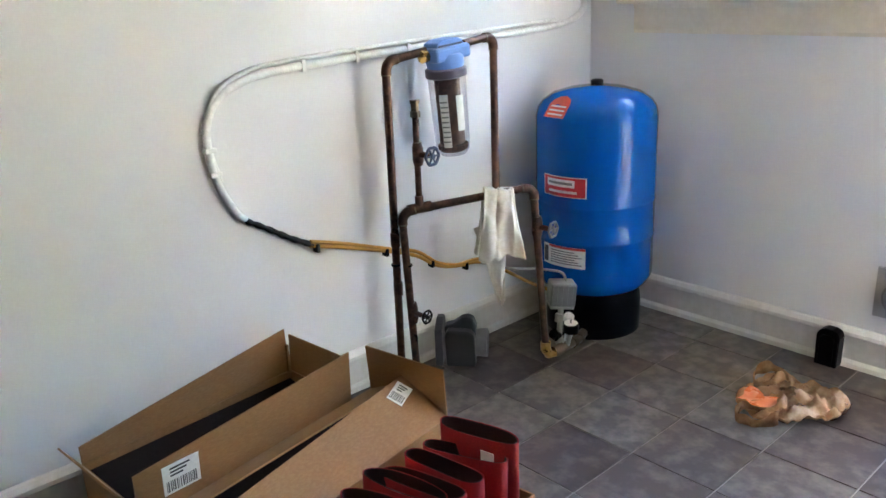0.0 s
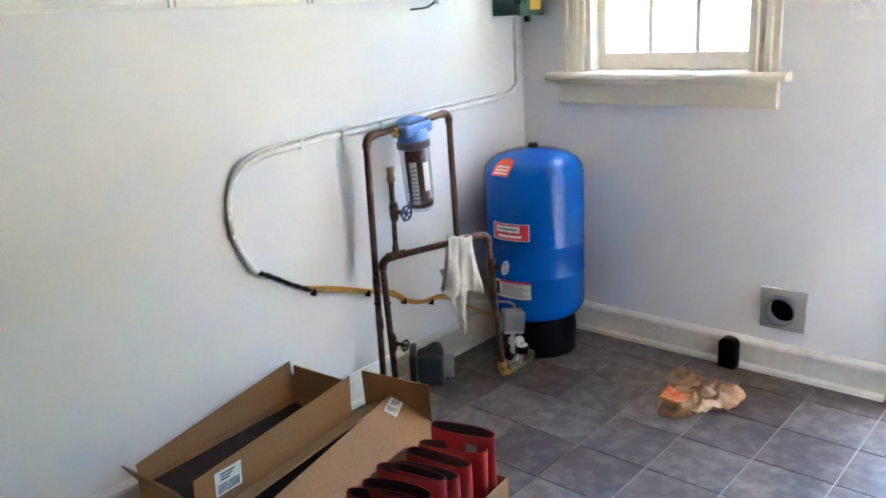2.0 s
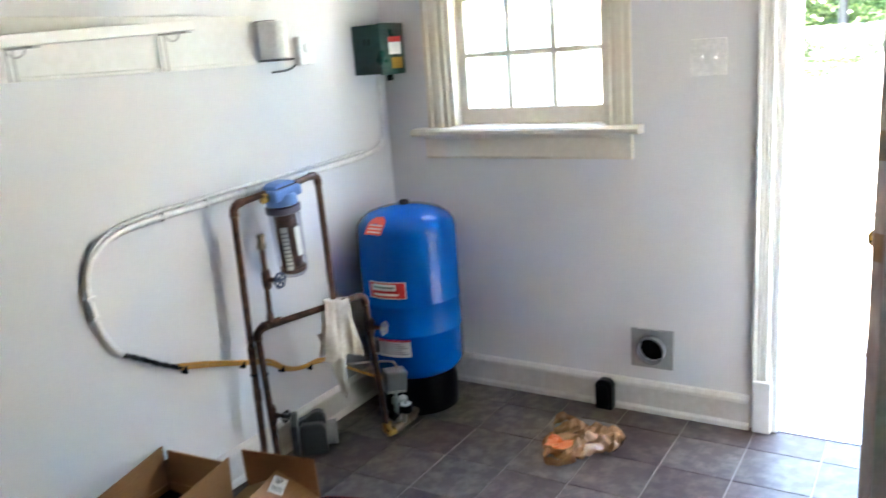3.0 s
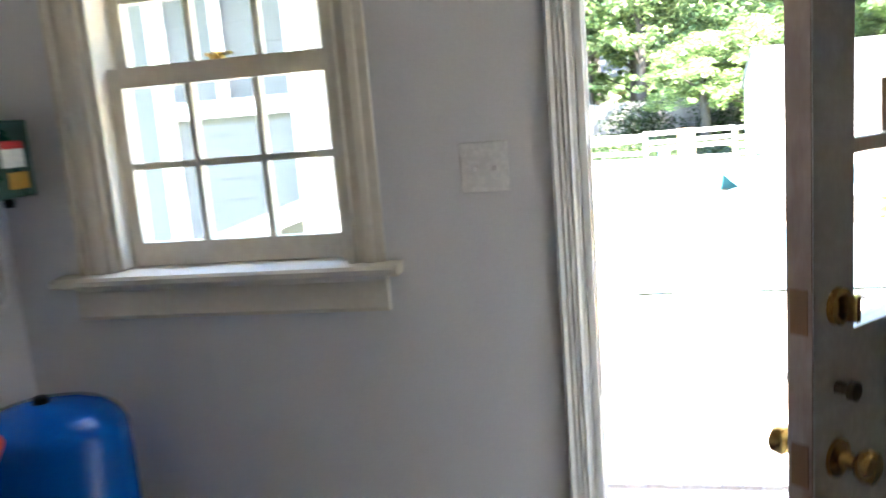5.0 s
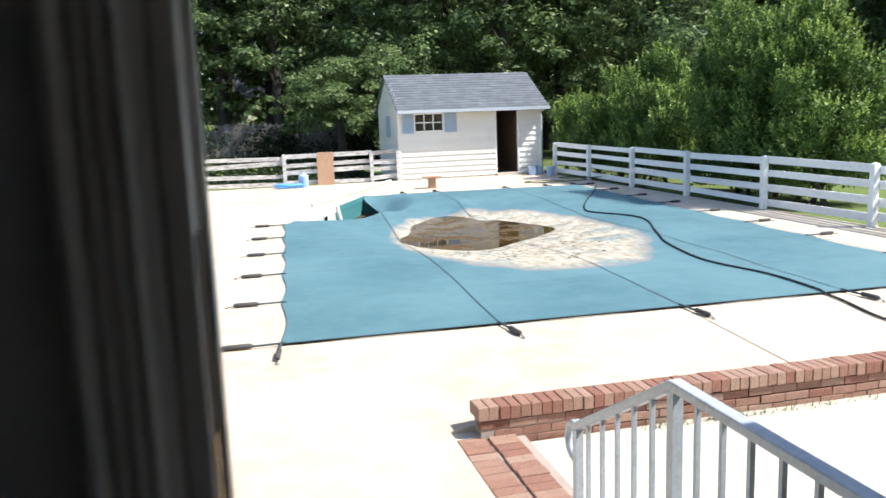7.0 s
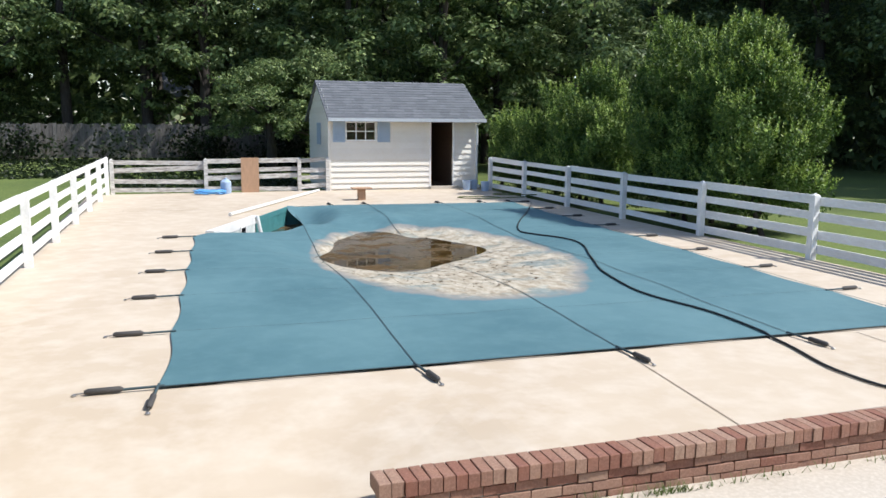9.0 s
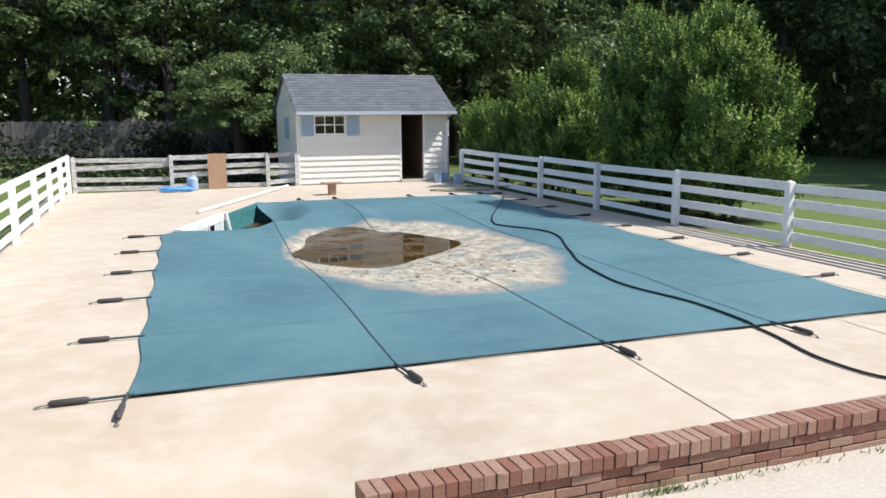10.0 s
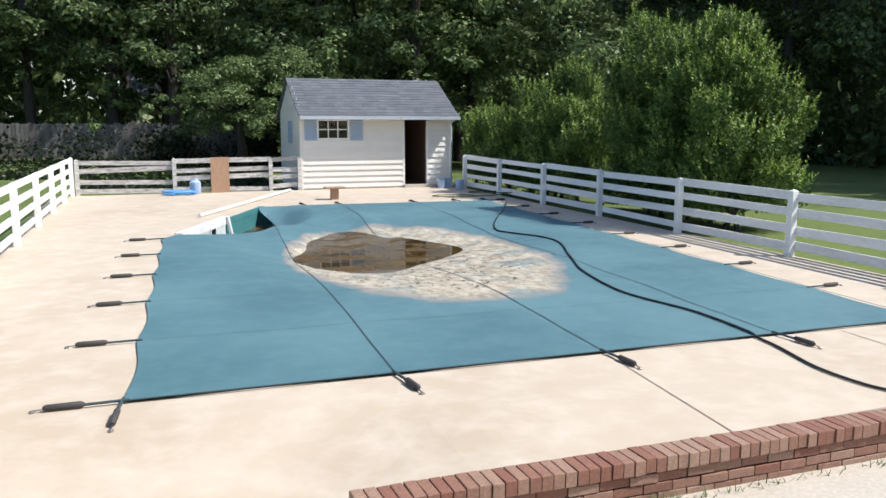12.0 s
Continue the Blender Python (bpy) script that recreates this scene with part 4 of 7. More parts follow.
    # roof slopes with rows of shingles
    for sgn, ye in ((-1, Y0 - 0.46), (1, Y1 + 0.46)):
        drop = (ZR - ZE) / (YM - Y0) * 0.46
        ze = ZE - drop + 0.06
        run = abs(YM - ye)
        r = part("roof", Shape().prism([(ye, ze), (YM, ZR + 0.06), (YM, ZR), (ye, ze - 0.06)], "x", X0 - 0.10, X1 + 0.16), M_SHINGLE, h, "grey asphalt shingle slope")
        sh = Shape()
        rr = random.Random(8)
        for q in range(15):
            t0, t1 = q / 15, (q + 1.08) / 15
            x = X0 - 0.10 - rr.random() * 0.3
            while x < X1 + 0.16:
                w = rr.uniform(0.28, 0.34)
                a, c = max(x, X0 - 0.105), min(x + w - 0.008, X1 + 0.165)
                if c > a:
                    ya, yb = ye + (YM - ye) * t0, ye + (YM - ye) * min(t1, 1)
                    za, zb = ze + (ZR + 0.06 - ze) * t0, ze + (ZR + 0.06 - ze) * min(t1, 1)
                    sh.add([(a, ya, za + 0.018), (c, ya, za + 0.018), (c, yb, zb + 0.004), (a, yb, zb + 0.004), (a, ya, za), (c, ya, za)], [(0, 1, 2, 3), (4, 5, 1, 0)])
                x += w
        tagged(part("shingles", sh, M_SHINGLE, h), kind="stuff")
    part("fascia", box(X0 - 0.10, X1 + 0.16, Y0 - 0.48, Y0 - 0.45, 1.47, 1.57), M_RAIL, h, "grey-blue gutter board")
    part("soffit", box(X0 - 0.10, X1 + 0.16, Y0 - 0.45, Y0, 1.50, 1.52), M_SIDING, h)
    w = part("window", Shape().box(wx0 - 0.04, wx0, Y0 - 0.035, Y0 + 0.05, wz0 - 0.04, wz1 + 0.04).box(wx1, wx1 + 0.04, Y0 - 0.035, Y0 + 0.05, wz0 - 0.04, wz1 + 0.04)
             .box(wx0, wx1, Y0 - 0.035, Y0 + 0.05, wz1, wz1 + 0.04).box(wx0, wx1, Y0 - 0.045, Y0 + 0.05, wz0 - 0.04, wz0), M_FENCE, h, "white window frame")
    for k in (1, 2):
        x = wx0 + (wx1 - wx0) * k / 3
        part("muntin", box(x - 0.015, x + 0.015, Y0 - 0.02, Y0 + 0.02, wz0, wz1), M_FENCE, w)
    part("muntin", box(wx0, wx1, Y0 - 0.018, Y0 + 0.018, 1.15, 1.18), M_FENCE, w)
    part("pane", box(wx0, wx1, Y0 + 0.022, Y0 + 0.026, wz0, wz1), M_GLASS, w)
    for a, c in ((6.80, 7.19), (8.23, 8.64)):
        sh = part("shutter", Shape().box(a, c, Y0 - 0.055, Y0 - 0.03, 0.82, 1.49), M_SHUT, h, "faded pale blue shutter")
        for q in range(12):
            z = 0.87 + q * 0.05
            part("slat", Shape().prism([(Y0 - 0.068, z), (Y0 - 0.0555, z + 0.006), (Y0 - 0.0555, z + 0.042)], "x", a + 0.05, c - 0.05), M_SHUT, sh)
    gs = part("shutter", Shape().box(X0 - 0.062, X0 - 0.034, YM - 0.55, YM + 0.05, 0.72, 1.42), M_SHUT, h, "faded pale blue gable shutter")
    for q in range(11):
        part("slat", Shape().prism([(X0 - 0.074, 0.78 + q * 0.055), (X0 - 0.063, 0.786 + q * 0.055), (X0 - 0.063, 0.822 + q * 0.055)], "y", YM - 0.50, YM), M_SHUT, gs)
    part("door_trim", Shape().box(dx0 - 0.05, dx0, Y0 - 0.04, Y0, Z0 + 0.1, dz1 + 0.03).box(dx1, dx1 + 0.05, Y0 - 0.04, Y0, Z0 + 0.1, dz1 + 0.03), M_FENCE, h)
    dr = part("door", box(dx0 + 0.02, dx0 + 0.06, Y0 + 0.1, Y0 + 0.82, Z0 + 0.1, dz1), M_DARK, h, "dark door standing open inward")
    part("door_step", box(dx0 - 0.05, dx1 + 0.12, Y0 - 0.22, Y0 - 0.045, Z0 + 0.02, Z0 + 0.14), M_CONC2, h)
    part("downspout", Shape().tube([(X1 - 0.02, Y0 - 0.42, 1.47), (X1 - 0.02, Y0 - 0.08, 1.38), (X1 - 0.02, Y0 - 0.08, -0.55), (X1 + 0.05, Y0 - 0.2, -0.66)], 0.04, 8), M_RAIL, h, "grey-blue downspout")


shed()

# ---- things on the far deck ----
t = thing("pedestal", (6.95, 22.0, DECK), "short brown wooden stump with a flat board top", "pedestal")
part("post", box(6.85, 7.05, 21.92, 22.10, DECK, -0.38), M_PLY, t, bevel=0.006)
part("top", box(6.68, 7.22, 21.82, 22.20, -0.38, -0.345), M_PLY, t, bevel=0.006)
solo("plastic_pole", Shape().tube([(3.2, 18.9, DECK + 0.045), (6.25, 24.9, DECK + 0.05)], 0.042, 10), M_WHITEPL, "long white plastic pipe lying on the deck", "pipe", 60)
s = Shape()
rh = random.Random(6)
for k in range(5):
    ca, cb, ra, rb2 = rh.uniform(-0.09, 0.09), rh.uniform(-0.07, 0.07), rh.uniform(0.30, 0.46), rh.uniform(0.14, 0.27)
    s.tube([(3.05 + ca + ra * math.cos(q * 0.3 + k), 24.70 + cb + rb2 * math.sin(q * 0.3 + k), DECK + 0.024 + 0.022 * k + 0.018 * math.sin(q * 0.7 + k) ** 2) for q in range(22)], 0.022, 8)
solo("blue_hose", s, M_BLUEH, "coil of bright blue vacuum hose on the deck", "hose", 60)
solo("blue_jug", Shape().lathe([(0.14, 0), (0.16, 0.03), (0.16, 0.34), (0.10, 0.40), (0.05, 0.42), (0.05, 0.46)], (3.50, 25.02, DECK), 14), M_BLUEPL, "pale blue plastic drum by the fence", "drum", 40)
b1 = solo("bucket", Shape().lathe([(0.11, 0), (0.14, 0.28), (0.15, 0.30), (0.135, 0.30), (0.105, 0.02)], (11.42, 24.0, DECK), 14), M_BLUEPL, "pale blue plastic bucket beside the shed", "bucket", 40, group="buckets by the shed")
copy_thing(b1, Matrix.Translation((-0.42, 0.55, 0)))
copy_thing(b1, Matrix.Translation((-0.1, 0.75, 0)))
dg = math.atan2(20.75 - 16.30, 4.74 - 2.75)
dm = Matrix.Translation((2.75, 16.30, 0)) @ Matrix.Rotation(dg, 4, 'Z')
pw = thing("pool_corner_wall", (3.7, 18.1, -1.6), "pale and teal pool wall across the open corner", "pool", kind="structure")
part("plaster_face", box(-0.2, 2.35, 0.0, 0.10, -2.6, DECK - 0.125, m=dm), M_POOLW, pw, "pale plaster pool wall")
part("liner_face", box(2.35, 4.87, 0.0, 0.10, -2.6, DECK - 0.125, m=dm), M_TEALW, pw, "teal pool liner wall")
part("edge_band", box(-0.1, 2.6, -0.012, 0.16, DECK - 0.12, DECK + 0.03, m=dm), M_WHITEPL, pw, "white vinyl pool edging")
part("edge_band", box(2.6, 4.87, -0.012, 0.02, DECK - 0.12, DECK + 0.004, m=dm), M_TEALW, pw)
part("liner_face", box(4.6, 6.0, 20.70, 20.745, -2.6, DECK - 0.005), M_TEALW, pw, "teal pool liner wall")
sk = thing("skimmer_mouth", (3.4, 17.6, -0.9), "dark skimmer opening with a white frame", "skimmer")
part("frame", Shape().box(1.34, 1.38, -0.03, -0.013, -1.10, -0.76, m=dm).box(1.66, 1.70, -0.03, -0.013, -1.10, -0.76, m=dm).box(1.38, 1.66, -0.03, -0.013, -0.80, -0.76, m=dm), M_WHITEPL, sk)
# thin black panel imitates the shaded hollow behind the frame
part("throat", box(1.38, 1.66, -0.02, -0.013, -1.10, -0.80, m=dm), M_BLACK, sk, "black panel standing in for the shaded skimmer throat")
solo("return_pipe", Shape().tube([dm @ Vector((2.36, -0.05, DECK + 0.05)), dm @ Vector((2.38, -0.09, -0.90)), dm @ Vector((2.46, -0.16, -1.3))], 0.04, 8), M_WHITEPL, "white plastic pipe hanging into the pool", "pipe", 50)

# ---- stoop, steps and railing ----
solo("stoop", Shape().box(1.2, 3.05, 0.335, 1.352, -1.2, -0.20), M_CONC2, "concrete stoop outside the door", "stoop", kind="structure")
for k in range(3):
    solo("step", box(1.3, 3.05, 1.62 + 0.30 * k, 1.92 + 0.30 * k, -1.2, -0.37 - 0.17 * k), M_CONC2, "concrete step below the stoop", "step", kind="structure")


def railing():
    x = 2.922
    r = thing("hand_railing", (x, 1.70, -0.2), "grey painted metal stair railing with square balusters", "railing")
    top = [(x, 0.36, 0.488), (x, 1.70, 0.488), (x, 2.52, 0.025)]
    for a, c in zip(top, top[1:]):
        a, c = Vector(a), Vector(c)
        d = c - a
        m = Matrix.Translation(a) @ d.to_track_quat('X', 'Z').to_matrix().to_4x4()
        part("top_rail", box(-0.01, d.length + 0.012, -0.025, 0.025, -0.018, 0.018, m=m), M_RAIL, r, bevel=0.006)
        m2 = Matrix.Translation(a + Vector((0, 0, -0.60))) @ d.to_track_quat('X', 'Z').to_matrix().to_4x4()
        part("bottom_rail", box(0, d.length, -0.012, 0.012, -0.014, 0.014, m=m2), M_RAIL, r)
    for k in range(9):
        y = 0.46 + k * 0.138
        part("baluster", box(x - 0.008, x + 0.008, y - 0.008, y + 0.008, -0.11, 0.485), M_RAIL, r)
    part("newel", box(x - 0.019, x + 0.019, 1.68, 1.72, -0.19, 0.49), M_RAIL, r)
    for k in range(5):
        y = 1.85 + k * 0.135
        z = 0.50 - (y - 1.70) / 0.82 * 0.465
        part("baluster", box(x - 0.008, x + 0.008, y - 0.008, y + 0.008, z - 0.61, z - 0.012), M_RAIL, r)
    part("newel", box(x - 0.017, x + 0.017, 2.48, 2.52, -0.72, 0.06), M_RAIL, r)
    part("end_scroll", Shape().tube(arc((2.52, -0.045), 0.08, 90, -90, 8, "yz", x), 0.02, 8), M_RAIL, r, smooth=50)


railing()


def porch_wing():
    """Grey-sided wing of the house with white trim, seen through the window."""
    w = thing("porch_wing", (-1.0, 3.4, -0.75), "grey clapboard house wing with white corner trim", "house")
    part("wall", box(-4.4, -0.35, 3.36, 6.2, -0.8, 3.0), M_PLANKS, w)
    for k in range(24):
        z = -0.7 + k * 0.15
        part("clapboard", Shape().prism([(3.344, z), (3.358, z), (3.358, z + 0.16), (3.354, z + 0.16)], "x", -1.33, -0.47), M_PLANKS, w)
        part("clapboard", Shape().prism([(3.344, z), (3.358, z), (3.358, z + 0.16), (3.354, z + 0.16)], "x", -2.8, -1.46), M_PLANKS, w)
    part("corner_trim", box(-1.455, -1.335, 3.29, 3.36, -0.8, 3.0), M_FENCE, w)
    part("corner_trim", box(-0.46, -0.34, 3.29, 3.36, -0.8, 3.0), M_FENCE, w)
    part("belt_trim", box(-1.333, -0.462, 3.295, 3.324, 1.52, 1.64), M_FENCE, w)
    part("mullion", box(-0.98, -0.90, 3.295, 3.324, 1.64, 3.0), M_FENCE, w)
    part("stair_skirt", Shape().prism([(-1.6, 0.42), (-0.34, 0.82), (-0.34, 0.96), (-1.6, 0.56)], "y", 3.20, 3.285), M_FENCE, w)
    # roof out of view, stretched forward and right to keep sun off the wall
    part("roof", Shape().prism([(2.2, 3.0), (6.6, 3.0), (6.6, 3.1), (4.4, 4.2), (2.2, 3.1)], "x", -4.8, 1.2), M_SHINGLE, w)


porch_wing()


# ---- water system on the pipe wall ----
def valve_wheel(c, axis, r, mat, parent, label):
    q = Vector(axis).to_track_quat('Z', 'Y').to_matrix().to_4x4()
    m = Matrix.Translation(c) @ q
    ring = [m @ Vector((r * math.cos(a) * (1 + 0.06 * math.cos(6 * a)), r * math.sin(a) * (1 + 0.06 * math.cos(6 * a)), 0)) for a in (2 * math.pi * k / 24 for k in range(25))]
    s = Shape().tube(ring, r * 0.17, 6)
    for k in range(3):
        a = math.pi * k / 3
        s.tube([m @ Vector((r * math.cos(a), r * math.sin(a), 0)), m @ Vector((-r * math.cos(a), -r * math.sin(a), 0))], r * 0.12, 5)
    s.lathe([(r * 0.28, -0.006), (r * 0.28, 0.006)], n=8, m=m)
    part("hand_wheel", s, mat, parent, label, smooth=50)


TOP, FOOT = Vector((0.287, -0.632, 0.566)), Vector((0.317, -0.614, 0.0))   # upper and lower end of the tank riser


def pipe_frame():
    X = 0.10
    P = thing("copper_pipework", (X, -0.8, 0), "aged copper water pipe loops with gate valves", "pipework")
    r = 0.0115

    def run(name, pts, rad=r):
        return part(name, Shape().tube(pts, rad, 10), M_COPPER, P, smooth=50)

    def elbow(c, a, b2):
        """Quarter bend at c from direction a to direction b2."""
        c, a, b2 = Vector(c), Vector(a), Vector(b2)
        R = 0.028
        pts = [c + a * R * 1.25] + [c + a * R * (1 - math.sin(t)) + b2 * R * (1 - math.cos(t)) for t in (math.pi / 2 * k / 6 for k in range(7))] + [c + b2 * R * 1.25]
        part("elbow", Shape().tube(pts, r * 1.22, 10), M_COPPER, P, smooth=50)
        for d in (a, b2):
            part("solder_ring", Shape().tube([c + d * R * 1.22, c + d * (R * 1.22 + 0.004)], r * 1.26, 10), M_BRONZE, P)
    ya, yb, yc = -0.985, -0.605, -0.955
    za, zb, zc = 0.945, 0.982, 0.535
    run("riser", [(X - 0.02, ya - 0.01, 0.0), (X - 0.02, ya, za - 0.03)])
    elbow((X - 0.02, ya, za), (0, 0, -1), (0, 1, 0.06))
    run("branch", [(X - 0.02, ya + 0.03, za + 0.002), (X + 0.012, -0.868, za + 0.018)])
    run("branch", [(X + 0.018, -0.735, zb - 0.010), (X + 0.01, yb - 0.03, zb)])
    elbow((X + 0.01, yb, zb), (0, -1, -0.03), (0, 0, -1))
    run("riser", [(X + 0.01, yb, zb - 0.03), (0.235, -0.735, 0.556)])
    run("riser", [(X + 0.01, yc - 0.005, 0.0), (X + 0.012, yc - 0.03, zc - 0.03)])
    elbow((X + 0.012, yc - 0.03, zc), (0, 0, -1), (TOP - Vector((X + 0.012, yc - 0.03, zc))).normalized())
    along = (TOP - Vector((X + 0.012, yc - 0.03, zc))).normalized()
    run("branch", [Vector((X + 0.012, yc - 0.03, zc)) + along * 0.03, TOP - along * 0.03])
    elbow(TOP, -along, (0.03, 0.01, -1))
    run("riser", [TOP + Vector((0.001, 0, -0.03)), (FOOT.x, FOOT.y, 0.05)])
    part("foot_elbow", Shape().tube([(FOOT.x, FOOT.y, 0.075), (FOOT.x, FOOT.y, 0.05), (FOOT.x + 0.001, FOOT.y + 0.012, 0.032), (FOOT.x + 0.004, FOOT.y + 0.035, 0.030)], 0.0165, 10), M_BRASS, P, "tarnished brass elbow on the floor", 50)
    part("tie_band", Shape().tube([(X - 0.02, ya - 0.008, 0.372), (X - 0.02, ya - 0.008, 0.378)], 0.0135, 10).tube([(X + 0.011, yc - 0.02, 0.372), (X + 0.011, yc - 0.02, 0.378)], 0.0135, 10), M_BLACK, P, "black tie round the two risers")
    run("branch", [(0.133, -0.938, zc + 0.007), (X + 0.035, -0.938, 0.80)], 0.009)
    tee = Vector((0.133, -0.938, zc + 0.006))
    part("tee", Shape().tube([tee - along * 0.034, tee + along * 0.034], r * 1.3, 10).tube([tee, tee + Vector((0, 0, 0.035))], 0.012, 10), M_COPPER, P, smooth=50)
    part("union_nut", Shape().tube([(X + 0.035, -0.938, 0.795), (X + 0.035, -0.938, 0.812)], 0.014, 6).tube([(X + 0.035, -0.938, 0.812), (X + 0.035, -0.938, 0.832)], 0.011, 10).tube([(X + 0.035, -0.938, 0.832), (X + 0.035, -0.938, 0.842)], 0.0135, 10), M_BRONZE, P, "dull bronze union nut at the open pipe end")
    for z in (0.30, 0.45):
        part("coupling", Shape().tube([(X - 0.02, ya - 0.005, z - 0.02), (X - 0.02, ya - 0.005, z + 0.02)], r * 1.2, 10), M_COPPER, P, smooth=50)
    # gate valves
    for c, out, mat, lab, rr in (((X + 0.038, -0.938, 0.695), (1, 0.05, 0), M_HANDLE, "dark blue valve hand wheel", 0.024), ((X + 0.01, yc - 0.01, 0.225), (1, 0.12, 0), M_BLACK, "black valve hand wheel", 0.019),
                            ((0.296, -0.628, 0.445), (0.98, 0.12, 0), M_GREYBOX, "grey valve hand wheel", 0.022)):
        c, out = Vector(c), Vector(out).normalized()
        v = part("valve", Shape().lathe([(0.0125, -0.032), (0.016, -0.018), (0.016, 0.018), (0.0125, 0.032)], c, 10).tube([c, c + out * 0.05], [0.011, 0.006], 8), M_COPPER, P, "dull bronze gate valve", 40)
        valve_wheel(c + out * 0.056, out, rr, mat, v, lab)
    # manifold at the floor by the tank
    part("manifold", Shape().tube([(0.321, -0.580, 0.030), (0.328, -0.545, 0.034)], 0.019, 10).tube([(0.328, -0.550, 0.034), (0.332, -0.470, 0.040), (0.318, -0.430, 0.045)], 0.015, 10)
         .tube([(0.331, -0.500, 0.038), (0.331, -0.490, 0.039)], 0.021, 6).tube([(0.330, -0.470, 0.040), (0.327, -0.460, 0.041)], 0.021, 6), M_BRONZE, P, "stained bronze tank manifold", 50)
    part("nipple", Shape().tube([(0.300, -0.530, 0.045), (0.295, -0.515, 0.160)], 0.009, 8).tube([(0.300, -0.530, 0.11), (0.298, -0.525, 0.135)], 0.014, 6).tube([(0.328, -0.548, 0.034), (0.300, -0.530, 0.052)], 0.015, 8), M_STEEL, P)
    part("relief_cap", Shape().tube([(0.318, -0.505, 0.04), (0.318, -0.505, 0.115)], 0.013, 8).lathe([(0.017, 0.112), (0.018, 0.128), (0.010, 0.136)], (0.318, -0.505, 0), 12), M_WHITEPL, P, "white plastic relief cap", 40)
    part("drain_tap", Shape().tube([(0.285, -0.545, 0.072), (0.312, -0.548, 0.066)], 0.016, 8), M_BLACK, P, smooth=40)
    part("gauge_stem", Shape().tube([(0.334, -0.530, 0.036), (0.350, -0.535, 0.105)], 0.008, 8), M_STEEL, P)
    gm = Matrix.Translation((0.352, -0.536, 0.112)) @ Matrix.Rotation(radians(38), 4, 'Z') @ Matrix.Rotation(radians(4), 4, 'X')
    ga = part("gauge", Shape().lathe([(0.016, -0.022), (0.025, -0.018), (0.025, 0.008), (0.022, 0.010)], n=18, m=gm), M_BLACK, P, "black pressure gauge", 40)
    part("dial", Shape().lathe([(0.021, 0.0105), (0.021, 0.0115)], n=18, m=gm), M_PAPER, ga, "white gauge dial")
    part("needle", box(-0.002, 0.002, -0.004, 0.019, 0.0118, 0.0128, m=gm), M_INK, ga)


pipe_frame()

sw = thing("pressure_switch", (0.285, -0.50, 0.155), "grey ribbed pressure switch box by the tank", "pressure switch")
m = Matrix.Translation((0.285, -0.505, 0.160)) @ Matrix.Rotation(radians(52), 4, 'Z') @ Matrix.Rotation(radians(5), 4, 'Y')
part("cover", box(-0.040, 0.040, -0.034, 0.034, 0.0, 0.074, m=m), M_GREYBOX, sw, bevel=0.006)
for k in range(5):
    part("rib", box(-0.036 + k * 0.016, -0.029 + k * 0.016, -0.0375, -0.034, 0.004, 0.070, m=m), M_GREYBOX, sw)
part("base", box(-0.037, 0.037, -0.031, 0.031, -0.008, 0.0, m=m), M_STEEL, sw)
part("lead", Shape().tube(smooth_line([(0.295, -0.49, 0.233), (0.285, -0.50, 0.262), (0.24, -0.53, 0.270), (0.13, -0.58, 0.262), (0.03, -0.60, 0.262)]), 0.004, 6), M_STEEL, sw, "thin grey wire lead")


